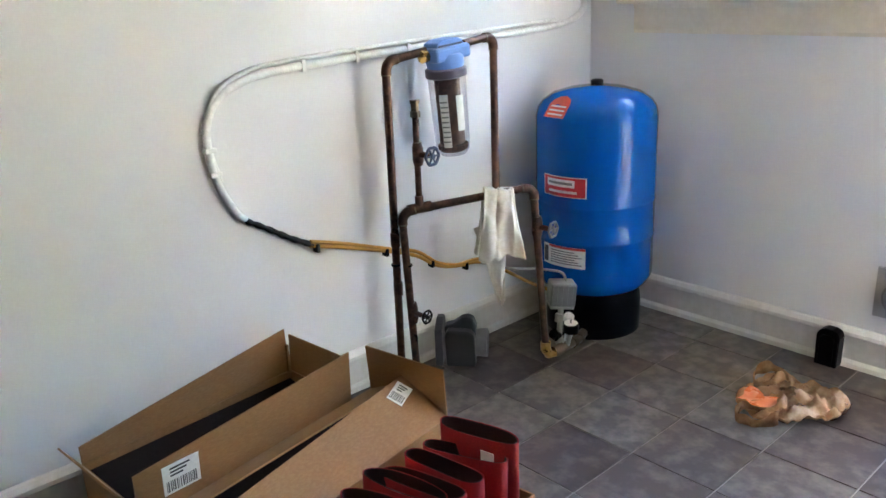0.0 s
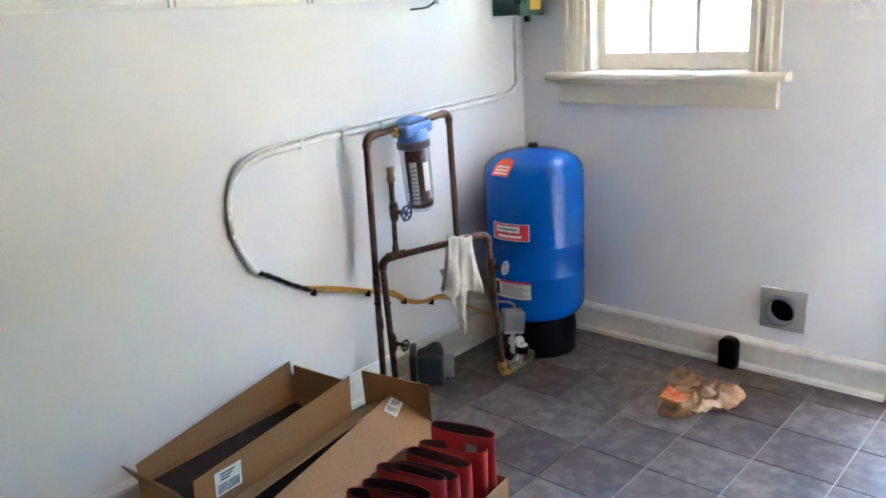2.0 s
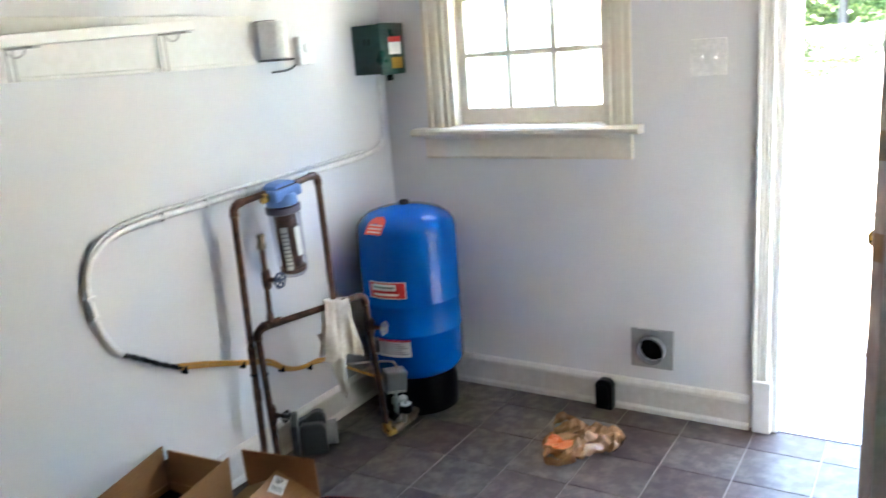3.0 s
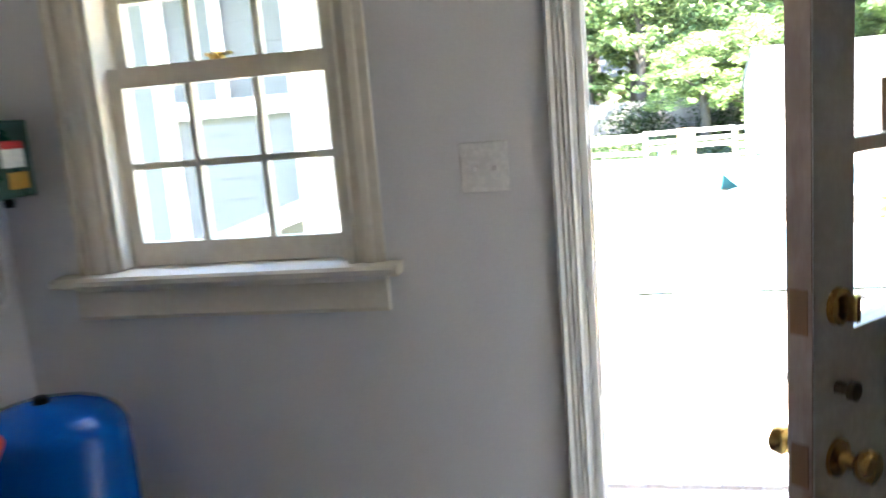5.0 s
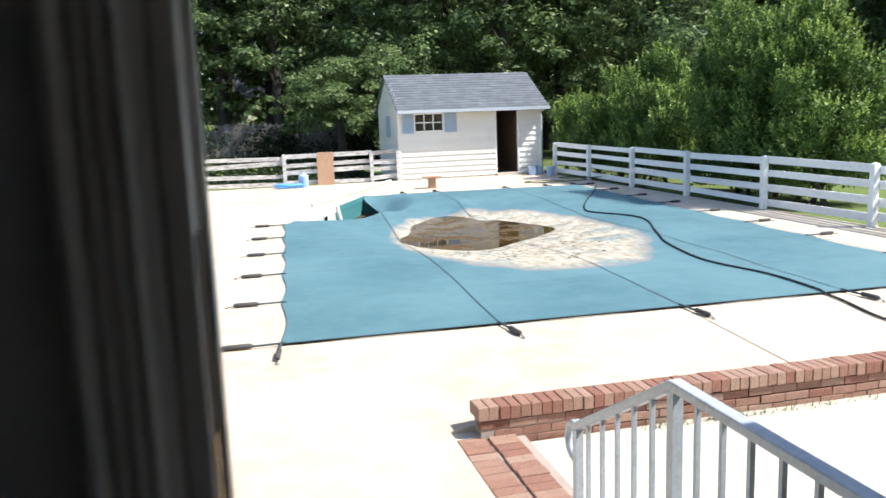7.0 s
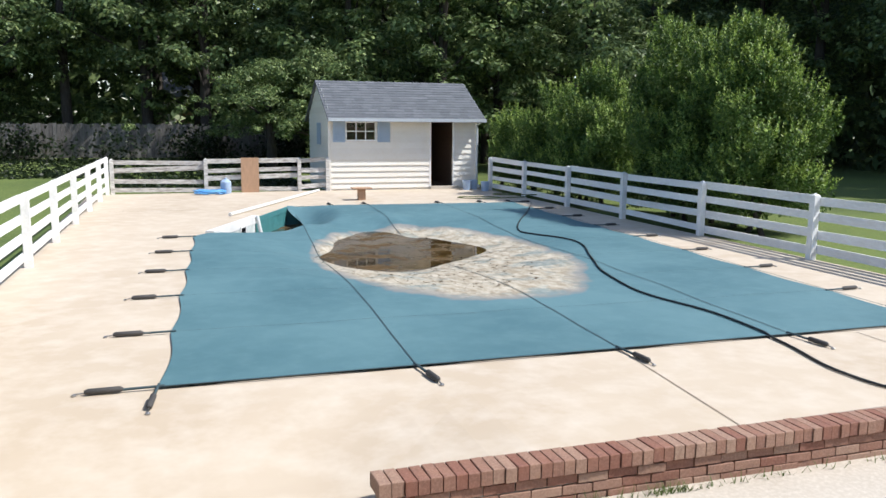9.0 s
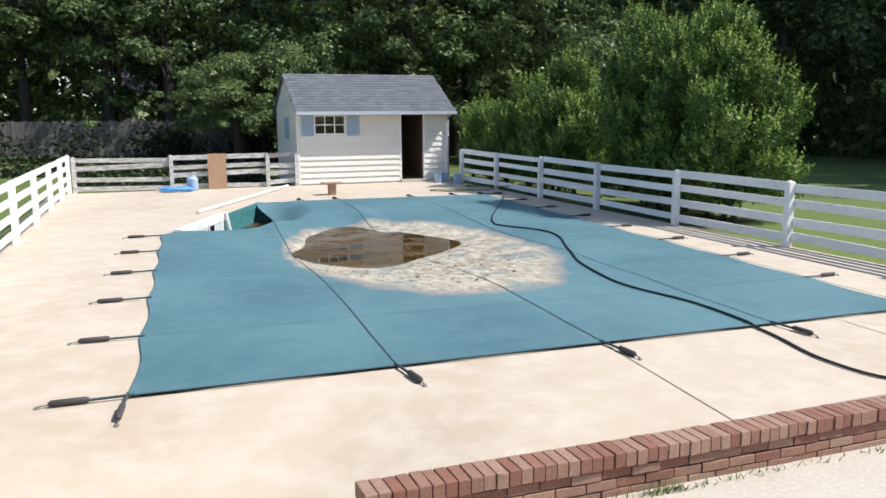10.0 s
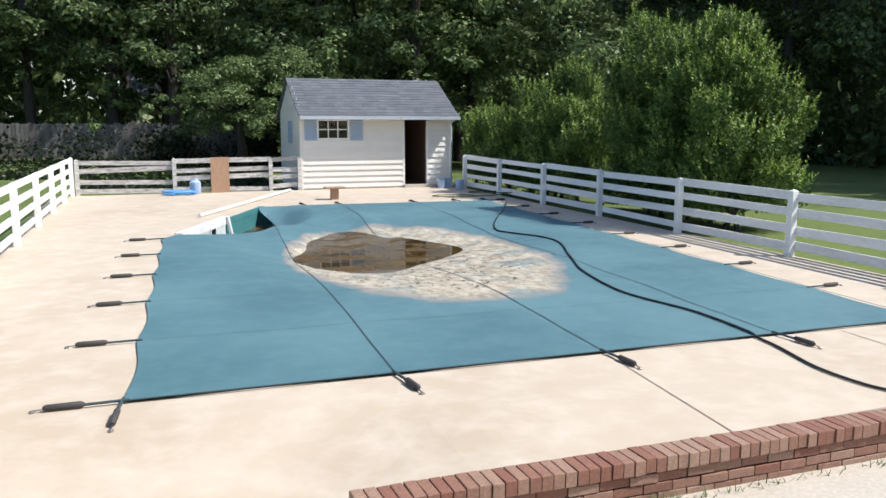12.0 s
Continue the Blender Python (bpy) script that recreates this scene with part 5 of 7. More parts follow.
def water_filter():
    c = Vector((0.118, -0.730, 0))
    f = thing("water_filter", (c.x, c.y, 0.68), "whole-house water filter with blue cap and clear housing", "water filter")
    q = Matrix.Translation((c.x, c.y, 0)) @ Matrix.Rotation(radians(4.65), 4, 'X') @ Matrix.Diagonal((0.88, 0.88, 1, 1))
    head = part("cap", Shape().lathe([(0.058, 0.918), (0.060, 0.926), (0.060, 0.945), (0.052, 0.955)], n=24, m=q), M_FILTBLUE, f, "blue plastic filter cap", 40)
    part("inlet_block", box(-0.046, 0.046, -0.074, 0.074, 0.938, 0.976, m=q), M_FILTBLUE, head, bevel=0.008)
    part("top_hat", Shape().prism([(-0.058, 0.976), (0.058, 0.976), (0.052, 0.988), (0.030, 0.995), (-0.030, 0.995), (-0.052, 0.988)], "x", -0.032, 0.032), M_FILTBLUE, head, bevel=0.003).matrix_basis = q
    part("seam", box(0.0325, 0.034, -0.050, 0.050, 0.9765, 0.982, m=q), M_HANDLE, head)
    for s in (-1, 1):
        part("port_fitting", Shape().tube([q @ Vector((0, s * 0.074, 0.958)), q @ Vector((0, s * 0.096, 0.958))], 0.017, 8), M_BRASS, f, "brass port fitting")
    part("collar", Shape().lathe([(0.060, 0.890), (0.067, 0.894), (0.067, 0.914), (0.060, 0.918)], n=28, m=q), M_FILTRING, f, "dark threaded collar", 40)
    part("housing", Shape().lathe([(0.012, 0.668), (0.042, 0.671), (0.053, 0.685), (0.057, 0.71), (0.061, 0.890)], n=28, m=q), M_CLEAR, f, "clear plastic filter housing", 50)
    part("cartridge", Shape().lathe([(0.036, 0.70), (0.041, 0.705), (0.041, 0.885), (0.03, 0.888)], n=20, m=q), M_CART, f, "rust-stained filter cartridge", 40)
    part("sediment", Shape().lathe([(0.040, 0.681), (0.049, 0.687), (0.050, 0.70), (0.03, 0.702)], n=20, m=q), M_CART, f)

    def decal(a0, a1, z0, z1, mat, name, rad=0.0605, label=""):
        s = Shape()
        n = 6
        for k in range(n + 1):
            a = radians(a0 + (a1 - a0) * k / n)
            for z in (z0, z1):
                rr = rad + (z - 0.868) * 0.018
                s.v.append(tuple(q @ Vector((rr * math.cos(a), rr * math.sin(a), z))))
        s.f = [(2 * k, 2 * k + 2, 2 * k + 3, 2 * k + 1) for k in range(n)]
        return part(name, s, mat, f, label)
    decal(-72, -45, 0.70, 0.85, M_PAPER, "paper_label", label="white paper label strip")
    for k in range(9):
        decal(-70, -47, 0.715 + k * 0.014, 0.719 + k * 0.014, M_GREYBOX, "print_line", 0.0611)
    decal(-20, 6, 0.745, 0.845, M_PAPER, "paper_label", label="white paper label strip")


water_filter()


def pressure_tank():
    c = Vector((0.228, -0.262, 0))
    t = thing("pressure_tank", c, "blue enamelled well pressure tank on a black base", "water tank")
    r = 0.192
    prof = [(0.10, 0.148), (0.155, 0.155), (0.178, 0.172), (r, 0.20), (r, 0.330), (r + 0.002, 0.334), (r + 0.002, 0.342), (r, 0.346), (r, 0.448), (r + 0.0015, 0.452), (r + 0.0015, 0.458), (r, 0.462),
            (r, 0.72), (r - 0.006, 0.748), (r - 0.022, 0.770), (0.14, 0.790), (0.09, 0.805), (0.04, 0.812), (0.01, 0.813)]
    part("tank_body", Shape().lathe(prof, c, 64), M_TANK, t, "glossy blue enamel tank shell", 50)
    part("base_ring", Shape().lathe([(0.150, 0.0), (0.158, 0.004), (0.158, 0.10), (0.150, 0.155), (0.14, 0.155)], c, 48), M_BLACK, t, "black plastic tank base", 50)
    part("air_valve_cap", Shape().lathe([(0.020, 0.808), (0.020, 0.826), (0.014, 0.830)], c, 14), M_BLACK, t, "black air valve cap", 40)

    def wrap(a0, a1, z0, z1, mat, name, lift=0.0012, label="", skew=0.0):
        s, n = Shape(), 12
        for k in range(n + 1):
            a = radians(13 + (a0 + 97) * 1.12 - 97 + (a1 - a0) * 1.12 * k / n)
            for z in (z0, z1):
                s.v.append((c.x + (r + lift) * math.cos(a), c.y + (r + lift) * math.sin(a), z + skew * k / n))
        s.f = [(2 * k, 2 * k + 2, 2 * k + 3, 2 * k + 1) for k in range(n)]
        return part(name, s, mat, t, label)
    wrap(-118, -76, 0.49, 0.555, M_PAPER, "label_border")
    wrap(-117, -77, 0.4925, 0.5525, M_RED, "brand_label", 0.002, "red and white maker's label")
    wrap(-113, -86, 0.522, 0.546, M_PAPER, "label_panel", 0.0028)
    wrap(-111, -88, 0.530, 0.538, M_GREYBOX, "print_bar", 0.0036)
    wrap(-111, -84, 0.503, 0.511, M_PAPER, "print_bar", 0.0028)
    wrap(-117, -76, 0.262, 0.330, M_PAPER, "data_label", 0.0048, "white data label with red edge")
    wrap(-110, -76, 0.322, 0.330, M_RED, "label_band", 0.0056)
    for k in range(6):
        wrap(-108, -79 - 3 * (k % 3), 0.272 + k * 0.008, 0.2755 + k * 0.008, M_GREYBOX, "print_bar", 0.0056)
    wrap(-116, -111, 0.270, 0.322, M_INK, "pictogram", 0.0056)
    # warning card over the shoulder
    s = Shape()
    pts = [(-0.040, -0.040), (0.040, -0.040), (0.040, 0.015), (0.034, 0.030), (0.015, 0.040), (-0.012, 0.036), (-0.032, 0.022), (-0.040, 0.005)]
    mm = Matrix.Translation((c.x - 0.012, c.y - 0.172, 0.764)) @ Matrix.Rotation(radians(-6), 4, 'Z') @ Matrix.Rotation(radians(52), 4, 'X')
    s.prism([(u * 1.0, w * 0.95) for u, w in pts], "z", 0.0, 0.0015)
    s.v = [tuple(mm @ Vector(p)) for p in s.v]
    tag = part("warning_card", s, M_ORANGE, t, "red-orange warning card")
    for k in range(3):
        part("print_bar", box(-0.03, 0.032, -0.03 + k * 0.014, -0.025 + k * 0.014, 0.0016, 0.0022, m=mm), M_PAPER, tag)


pressure_tank()


def hanging_cloth():
    """A rag folded over the lower pipe, hanging in soft folds on both sides."""
    along = Vector((TOP.x - 0.112, TOP.y + 0.985, 0)).normalized()

    def over_pipe(x, y, z):
        """Carries a point from the rag's own axes to the slanting pipe."""
        return tuple(Vector((0.237, -0.728, z)) + along * (y + 0.588) * 0.92 + Vector((along.y, -along.x, 0)) * (x - 0.118))

    s = Shape()
    n, mrows = 40, 48
    for j in range(mrows + 1):
        t = j / mrows
        front = t > 0.36
        d = abs(t - 0.36)
        e = max(0.0, d - 0.03)
        for i in range(n + 1):
            u = i / n
            fold = math.sin(u * 9 + 2.2 * math.sin(t * 4)) + 0.45 * math.sin(u * 21 + t * 5)
            grow = (0.050 + 0.035 * e) if front else 0.046
            y = -0.588 + (u - 0.5) * 2 * grow + (-0.012 * e if front else -0.10 * e)
            ragged = 0.035 * math.sin(u * 6.0 + 0.6) + 0.012 * math.sin(u * 19)
            z = 0.542 - e * ((0.33 if front else 0.60) + ragged * 0.35) - 0.012 * (u - 0.5) - 0.01 * noise.noise((u * 5, t * 5, 3)) * min(1, d * 8)
            x = 0.118 + (0.016 + 0.05 * e if front else -0.016 - 0.03 * e) * min(1, d / 0.035) + 0.0075 * fold * min(1, d * 4)
            s.v.append(over_pipe(x, y + 0.004 * math.cos(u * 15 + t * 3), z + 0.032 + 0.006 * noise.noise((u * 9, t * 12, 2))))
    s.f = [(j * (n + 1) + i, j * (n + 1) + i + 1, (j + 1) * (n + 1) + i + 1, (j + 1) * (n + 1) + i) for j in range(mrows) for i in range(n)]
    ob = solo("rag", s, M_CLOTH, "stained white cotton rag draped over the copper pipe", "cloth", 80)
    mod = ob.modifiers.new("cloth", 'SOLIDIFY')
    mod.thickness = 0.003
    # thin plastic film below it
    s = Shape()
    for j in range(13):
        for i in range(9):
            u, t = i / 8, j / 12
            w = 0.075 * (1 - t) + 0.012
            s.v.append(over_pipe(0.085 + 0.012 * math.sin(u * 9 + t * 4), -0.600 + (u - 0.5) * 2 * w * 0.7 + 0.03 * t, 0.45 - 0.25 * t + 0.01 * math.sin(u * 7)))
    s.f = [(j * 9 + i, j * 9 + i + 1, (j + 1) * 9 + i + 1, (j + 1) * 9 + i) for j in range(12) for i in range(8)]
    ob = solo("rag_tail", s, M_CLOTH, "thin grey tail of cloth hanging behind the rag", "cloth", 80)
    ob.modifiers.new("cloth", 'SOLIDIFY').thickness = 0.002


hanging_cloth()


def wiring():
    c = thing("conduit_cable", (0.01, -0.9, 0.9), "white surface cable looping along the wall", "cable")
    pts = [(0.010, -0.055, 1.29), (0.010, -0.055, 1.09), (0.010, -0.07, 1.02), (0.010, -0.21, 0.985), (0.010, -0.6, 0.972), (0.010, -1.03, 0.958), (0.010, -1.25, 0.948), (0.010, -1.36, 0.935), (0.010, -1.44, 0.90),
           (0.010, -1.478, 0.84), (0.010, -1.482, 0.76), (0.010, -1.465, 0.68), (0.010, -1.43, 0.61), (0.010, -1.41, 0.59)]
    part("sheath", Shape().tube(smooth_line(pts), 0.0105, 8), M_WHITEPL, c, smooth=60)
    part("sheath", Shape().tube(smooth_line([(0.010, y + 0.004, z + 0.019) for x, y, z in pts[3:12]]), 0.006, 8), M_WHITEPL, c, smooth=60)
    for y, z in ((-0.85, 0.965), (-1.03, 0.960), (-1.20, 0.953)):
        part("clip", Shape().box(0.0, 0.022, y - 0.006, y + 0.006, z - 0.016, z + 0.014), M_WHITEPL, c, bevel=0.002)
    for y, z in ((-1.482, 0.78), (-1.476, 0.72)):
        part("clip", Shape().box(0.0, 0.022, y - 0.014, y + 0.016, z - 0.006, z + 0.006), M_WHITEPL, c, bevel=0.002)
    k = thing("yellow_cable", (0.01, -0.8, 0.4), "yellow cable spliced with black tape along the wall", "cable")
    part("tape", Shape().tube(smooth_line([(0.012, -1.42, 0.595), (0.014, -1.36, 0.560), (0.013, -1.29, 0.515), (0.012, -1.22, 0.477)]), [0.006 + 0.003 * abs(math.sin(q * 0.8)) for q in range(25)], 8), M_BLACK, k, "black insulating tape splice", 60)
    yl = [(0.012, -1.23, 0.478), (0.012, -1.12, 0.445), (0.012, -0.97, 0.395), (0.013, -0.86, 0.352), (0.015, -0.78, 0.300), (0.015, -0.70, 0.275), (0.015, -0.60, 0.262), (0.03, -0.52, 0.225), (0.10, -0.44, 0.165), (0.20, -0.44, 0.16)]
    part("lead", Shape().tube(smooth_line(yl), 0.006, 8), M_YELLOW, k, smooth=60)
    part("lead", Shape().tube(smooth_line([(x + 0.004, y, z + 0.010 + 0.004 * math.sin(y * 20)) for x, y, z in yl[:8]]), 0.0055, 8), M_YELLOW, k, smooth=60)
    for y, z in ((-1.21, 0.468), (-0.975, 0.395), (-0.80, 0.313), (-0.655, 0.265)):
        part("staple", Shape().box(0.0, 0.024, y - 0.005, y + 0.005, z - 0.014, z + 0.010), M_BLACK, k, bevel=0.002)


wiring()

# grey plastic drain hood standing by the wall
h = thing("drain_hood", (0.12, -0.80, 0), "dark grey plastic drain hood on the floor", "drain hood")
m = Matrix.Translation((0.104, -0.838, 0)) @ Matrix.Rotation(radians(40), 4, 'Z')
part("flange", Shape().prism([(0.002, 0.0), (0.098, 0.0), (0.100, 0.128), (0.088, 0.142), (0.060, 0.143), (0.004, 0.120)], "x", -0.034, -0.010), M_GREYPL, h, bevel=0.005).matrix_basis = m
part("shell", Shape().prism([(0.0, 0.0), (0.092, 0.0), (0.090, 0.098), (0.080, 0.112), (0.062, 0.117), (0.004, 0.118), (-0.003, 0.10)], "y", 0.0, 0.040), M_GREYPL, h, bevel=0.007).matrix_basis = m
part("hump", Shape().prism([(-0.008, 0.0), (0.090, 0.0), (0.092, 0.115), (0.084, 0.140), (0.066, 0.148), (0.046, 0.144), (0.020, 0.126), (-0.008, 0.118)], "y", 0.041, 0.085), M_GREYPL, h, bevel=0.007).matrix_basis = m
part("spout", Shape().lathe([(0.043, 0), (0.046, 0.034), (0.042, 0.036), (0.039, 0.0)], n=22, m=m @ Matrix.Translation((0.0915, 0.055, 0.060)) @ Matrix.Rotation(radians(90), 4, 'Y')), M_GREYBOX, h, "paler grey spout", 40)

# green control box, jack boxes and board on the pipe wall
gb = thing("control_box", (0.0, -0.12, 1.30), "dark green metal control box with warning stickers", "control box")
part("body", box(0.0, 0.125, -0.192, -0.042, 1.30, 1.486), M_GREEN, gb, bevel=0.004)
part("lid", box(0.1255, 0.136, -0.197, -0.037, 1.296, 1.490), M_GREEN, gb, bevel=0.003)
st = part("sticker", box(0.1365, 0.1373, -0.145, -0.065, 1.372, 1.438), M_PAPER, gb, "white and red warning sticker")
part("sticker_band", box(0.1374, 0.138, -0.145, -0.065, 1.418, 1.438), M_RED, st)
part("sticker", box(0.1365, 0.1373, -0.130, -0.060, 1.318, 1.360), M_YELLOW, gb, "yellow warning sticker")
for k in range(2):
    part("louvre", box(0.055 + 0.02 * k, 0.062 + 0.02 * k, -0.1938, -0.1922, 1.41, 1.435), M_BLACK, gb)
part("cable_gland", Shape().lathe([(0.012, 1.272), (0.014, 1.285), (0.012, 1.2995)], (0.10, -0.10, 0), 10), M_BLACK, gb)
jb = thing("jack_box", (0, -0.5, 1.40), "small white phone jack box on the wall", "jack box")
part("body", box(0.0, 0.03, -0.535, -0.455, 1.355, 1.455), M_WHITEPL, jb, bevel=0.006)
part("socket", Shape().lathe([(0.018, 0), (0.018, 0.006), (0.010, 0.008)], n=14, m=Matrix.Translation((0.0305, -0.495, 1.415)) @ Matrix.Rotation(radians(90), 4, 'Y')), M_WHITEPL, jb)
part("wire", Shape().tube(smooth_line([(0.012, -0.54, 1.36), (0.01, -0.58, 1.345), (0.01, -0.66, 1.34)]), 0.004, 6), M_GREYPL, jb)
pr = thing("paper_roll", (0.065, -0.675, 1.40), "white paper roll on a dark wall holder", "paper roll")
part("roll", Shape().lathe([(0.044, 1.384), (0.047, 1.387), (0.047, 1.502), (0.044, 1.505)], (0.060, -0.690, 0), 28), M_PAPER, pr, "white paper roll", 40)
part("holder_plate", Shape().box(0.0, 0.100, -0.712, -0.640, 1.376, 1.3835), M_GREYPL, pr, bevel=0.002)
part("holder_plate", Shape().box(0.0, 0.066, -0.710, -0.670, 1.5055, 1.509), M_GREYPL, pr, bevel=0.002)
bd = thing("wall_board", (0, -1.3, 1.37), "white painted backboard fixed to the wall", "board")
part("panel", box(0.0, 0.020, -2.6, -0.735, 1.368, 1.525), M_TRIMW, bd, bevel=0.003)
part("batten", box(0.020, 0.030, -2.6, -0.76, 1.368, 1.380), M_TRIMW, bd, bevel=0.003)
sh = thing("wall_shelf", (0, -1.7, 1.55), "grey-white painted shelf on metal brackets", "shelf")
part("board", Shape().prism([(-2.6, 1.394), (-1.105, 1.476), (-1.105, 1.506), (-2.6, 1.424)], "x", 0.021, 0.160), M_TRIMW, sh, bevel=0.003)
for y in (-2.05, -1.586, -1.124):
    top = 1.476 + (y + 1.105) * 0.0548
    part("bracket", Shape().box(0.031, 0.036, y - 0.011, y - 0.007, 1.37, top).box(0.031, 0.036, y + 0.007, y + 0.011, 1.37, top).box(0.036, 0.15, y - 0.010, y + 0.010, top - 0.006, top - 0.001), M_STEEL, sh, "thin metal shelf bracket")
    part("bracket_hook", Shape().tube(arc((y - 0.035, top), 0.026, 180, 360, 8, "yz", 0.12), 0.0025, 6), M_STEEL, sh)

# switch plate
sp = thing("switch_plate", (1.305, 0, 1.26), "white double light switch plate", "light switch")
part("plate", box(1.247, 1.362, -0.006, 0, 1.228, 1.346), M_WHITEPL, sp, bevel=0.002)
for x in (1.283, 1.328):
    part("toggle", Shape().prism([(-0.006, 1.278), (-0.017, 1.290), (-0.016, 1.298), (-0.006, 1.296)], "x", x - 0.005, x + 0.005), M_WHITEPL, sp)

# dryer vent
dv = thing("dryer_vent", (1.105, 0, 0.25), "grey dryer vent plate with an open round duct", "vent")
n = 32
s = Shape()
ring_in = [(1.108 + 0.050 * math.cos(2 * math.pi * k / n), 0.250 + 0.050 * math.sin(2 * math.pi * k / n)) for k in range(n)]
ring_out = []
for k in range(n):
    a = 2 * math.pi * k / n
    q = 0.078 / max(abs(math.cos(a)), abs(math.sin(a)))
    ring_out.append((1.108 + q * math.cos(a), 0.250 + q * math.sin(a) * 0.95))
for y in (-0.012, -0.001):
    s.v += [(x, y, z) for x, z in ring_in] + [(x, y, z) for x, z in ring_out]
for k in range(n):
    j = (k + 1) % n
    s.f += [(k, j, n + j, n + k), (2 * n + k, 3 * n + k, 3 * n + j, 2 * n + j), (n + k, n + j, 3 * n + j, 3 * n + k), (k, 2 * n + k, 2 * n + j, j)]
part("plate", s, M_VENT, dv, "grey square vent plate")
part("duct", Shape().lathe([(0.046, 0), (0.052, 0.0), (0.052, 0.030), (0.046, 0.030), (0.046, 0)], n=28, cap=False, m=Matrix.Translation((1.108, -0.010, 0.250)) @ Matrix.Rotation(radians(90), 4, 'X')), M_GREYBOX, dv, smooth=40)
# flat black disc on the solid wall imitates the unlit duct
part("duct_inside", Shape().lathe([(0.045, 0), (0.045, 0.0009)], n=28, m=Matrix.Translation((1.108, -0.0012, 0.250)) @ Matrix.Rotation(radians(90), 4, 'X')), M_BLACK, dv, "black disc standing in for the shaded duct inside")

# black outlet on the baseboard
ob = thing("outlet_box", (0.945, -0.03, 0.02), "black surface outlet box on the baseboard", "outlet")
part("body", Shape().prism([(0.906, 0.004), (0.972, 0.004), (0.973, 0.100), (0.966, 0.115), (0.950, 0.122), (0.928, 0.122), (0.912, 0.115), (0.905, 0.100)], "y", -0.074, -0.031), M_BLACK, ob, bevel=0.005)
part("face", Shape().prism([(0.918, 0.016), (0.960, 0.016), (0.960, 0.096), (0.950, 0.106), (0.928, 0.106), (0.918, 0.096)], "y", -0.0795, -0.0745), M_BLACK, ob, bevel=0.002)


# ---- cartons and belts ----
def carton(name, m, L, W, H, label, flaps, inner):
    """An open carton, long along local y; flaps are (side, angle, length)."""
    t = tagged(new(name), label, "carton")
    t.matrix_basis = m
    th = 0.004

    def bit(nm, shape, mat=M_CARD, lab=""):
        o = new(nm, shape.mesh(nm, mat))
        o.parent = t
        if lab:
            tagged(o, lab)
        return o
    bit("side", box(-W / 2, -W / 2 + th, -L / 2, L / 2, 0, H))
    bit("side", box(W / 2 - th, W / 2, -L / 2, L / 2, 0, H))
    bit("end", box(-W / 2 + th, W / 2 - th, -L / 2, -L / 2 + th, 0, H))
    bit("end", box(-W / 2 + th, W / 2 - th, L / 2 - th, L / 2, 0, H))
    bit("bottom", box(-W / 2 + th, W / 2 - th, -L / 2 + th, L / 2 - th, 0.002, 0.006))
    for side, ang, ln in flaps:
        a = radians(ang)
        if side in "lr":
            sx = -1 if side == "l" else 1
            q = Matrix.Translation((sx * W / 2, 0, H)) @ Matrix.Rotation(sx * a, 4, 'Y')
            near, far = ln if isinstance(ln, tuple) else (ln, ln)
            s = Shape().prism([(-L / 2 + 0.004, 0.001), (L / 2 - 0.004, 0.001), (L / 2 - 0.004, far), (-L / 2 + 0.004, near)], "x", -th / 2, th / 2)
            s.v = [tuple(q @ Vector(p)) for p in s.v]
            bit("flap", s)
        else:
            sy = -1 if side == "n" else 1
            q = Matrix.Translation((0, sy * L / 2, H)) @ Matrix.Rotation(-sy * a, 4, 'X')
            bit("flap", box(-W / 2 + 0.004, W / 2 - 0.004, -th / 2, th / 2, 0.001, ln, m=q))
    return t, bit


def shipping_label(bit, m, w, h):
    bit("shipping_label", box(-w / 2, w / 2, -h / 2, h / 2, 0.0005, 0.0012, m=m), M_PAPER, "white shipping label with barcode bars")
    r = random.Random(3)
    x = -w * 0.42
    while x < w * 0.42:
        q = r.choice((0.0015, 0.003, 0.0022))
        bit("barcode_bar", box(x, x + q, -h * 0.42, -h * 0.05, 0.0013, 0.0018, m=m), M_INK)
        x += q + r.choice((0.0018, 0.003))
    for k in range(3):
        bit("print_bar", box(-w * 0.3, w * (0.05 + 0.1 * k), h * (0.08 + 0.12 * k), h * (0.14 + 0.12 * k), 0.0013, 0.0018, m=m), M_INK)


m1 = Matrix.Translation((0.182, -1.62, 0.0)) @ Matrix.Rotation(radians(5), 4, 'Z')
t1, bit1 = carton("open_carton", m1, 0.58, 0.25, 0.155, "long open cardboard carton with raised flaps by the wall",
                  [("l", 3, (0.042, 0.120)), ("r", 3, (0.075, 0.130)), ("n", 32, 0.075), ("f", 2, 0.105)], None)
# dark block fills the carton to imitate the shade inside it
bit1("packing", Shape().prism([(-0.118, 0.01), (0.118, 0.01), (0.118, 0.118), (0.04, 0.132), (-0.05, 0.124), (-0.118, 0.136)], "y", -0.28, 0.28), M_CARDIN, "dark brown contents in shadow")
shipping_label(bit1, Matrix.Translation((0.1305, -0.185, 0.186)) @ Matrix.Rotation(radians(4), 4, 'Y') @ Matrix.Rotation(radians(90), 4, 'Z') @ Matrix.Rotation(radians(90), 4, 'X'), 0.085, 0.07)
bit1("tape", box(-0.119, -0.112, 0.276, 0.283, 0.155, 0.235), M_CARD)
m2 = Matrix.Translation((0.442, -1.522, 0.0)) @ Matrix.Rotation(radians(10), 4, 'Z')
t2, bit2 = carton("cardboard_carton", m2, 0.60, 0.255, 0.145, "long cardboard carton with half-folded flaps and label",
                  [("l", -66, 0.098), ("f", -4, 0.128), ("r", -62, (0.112, 0.158))], None)
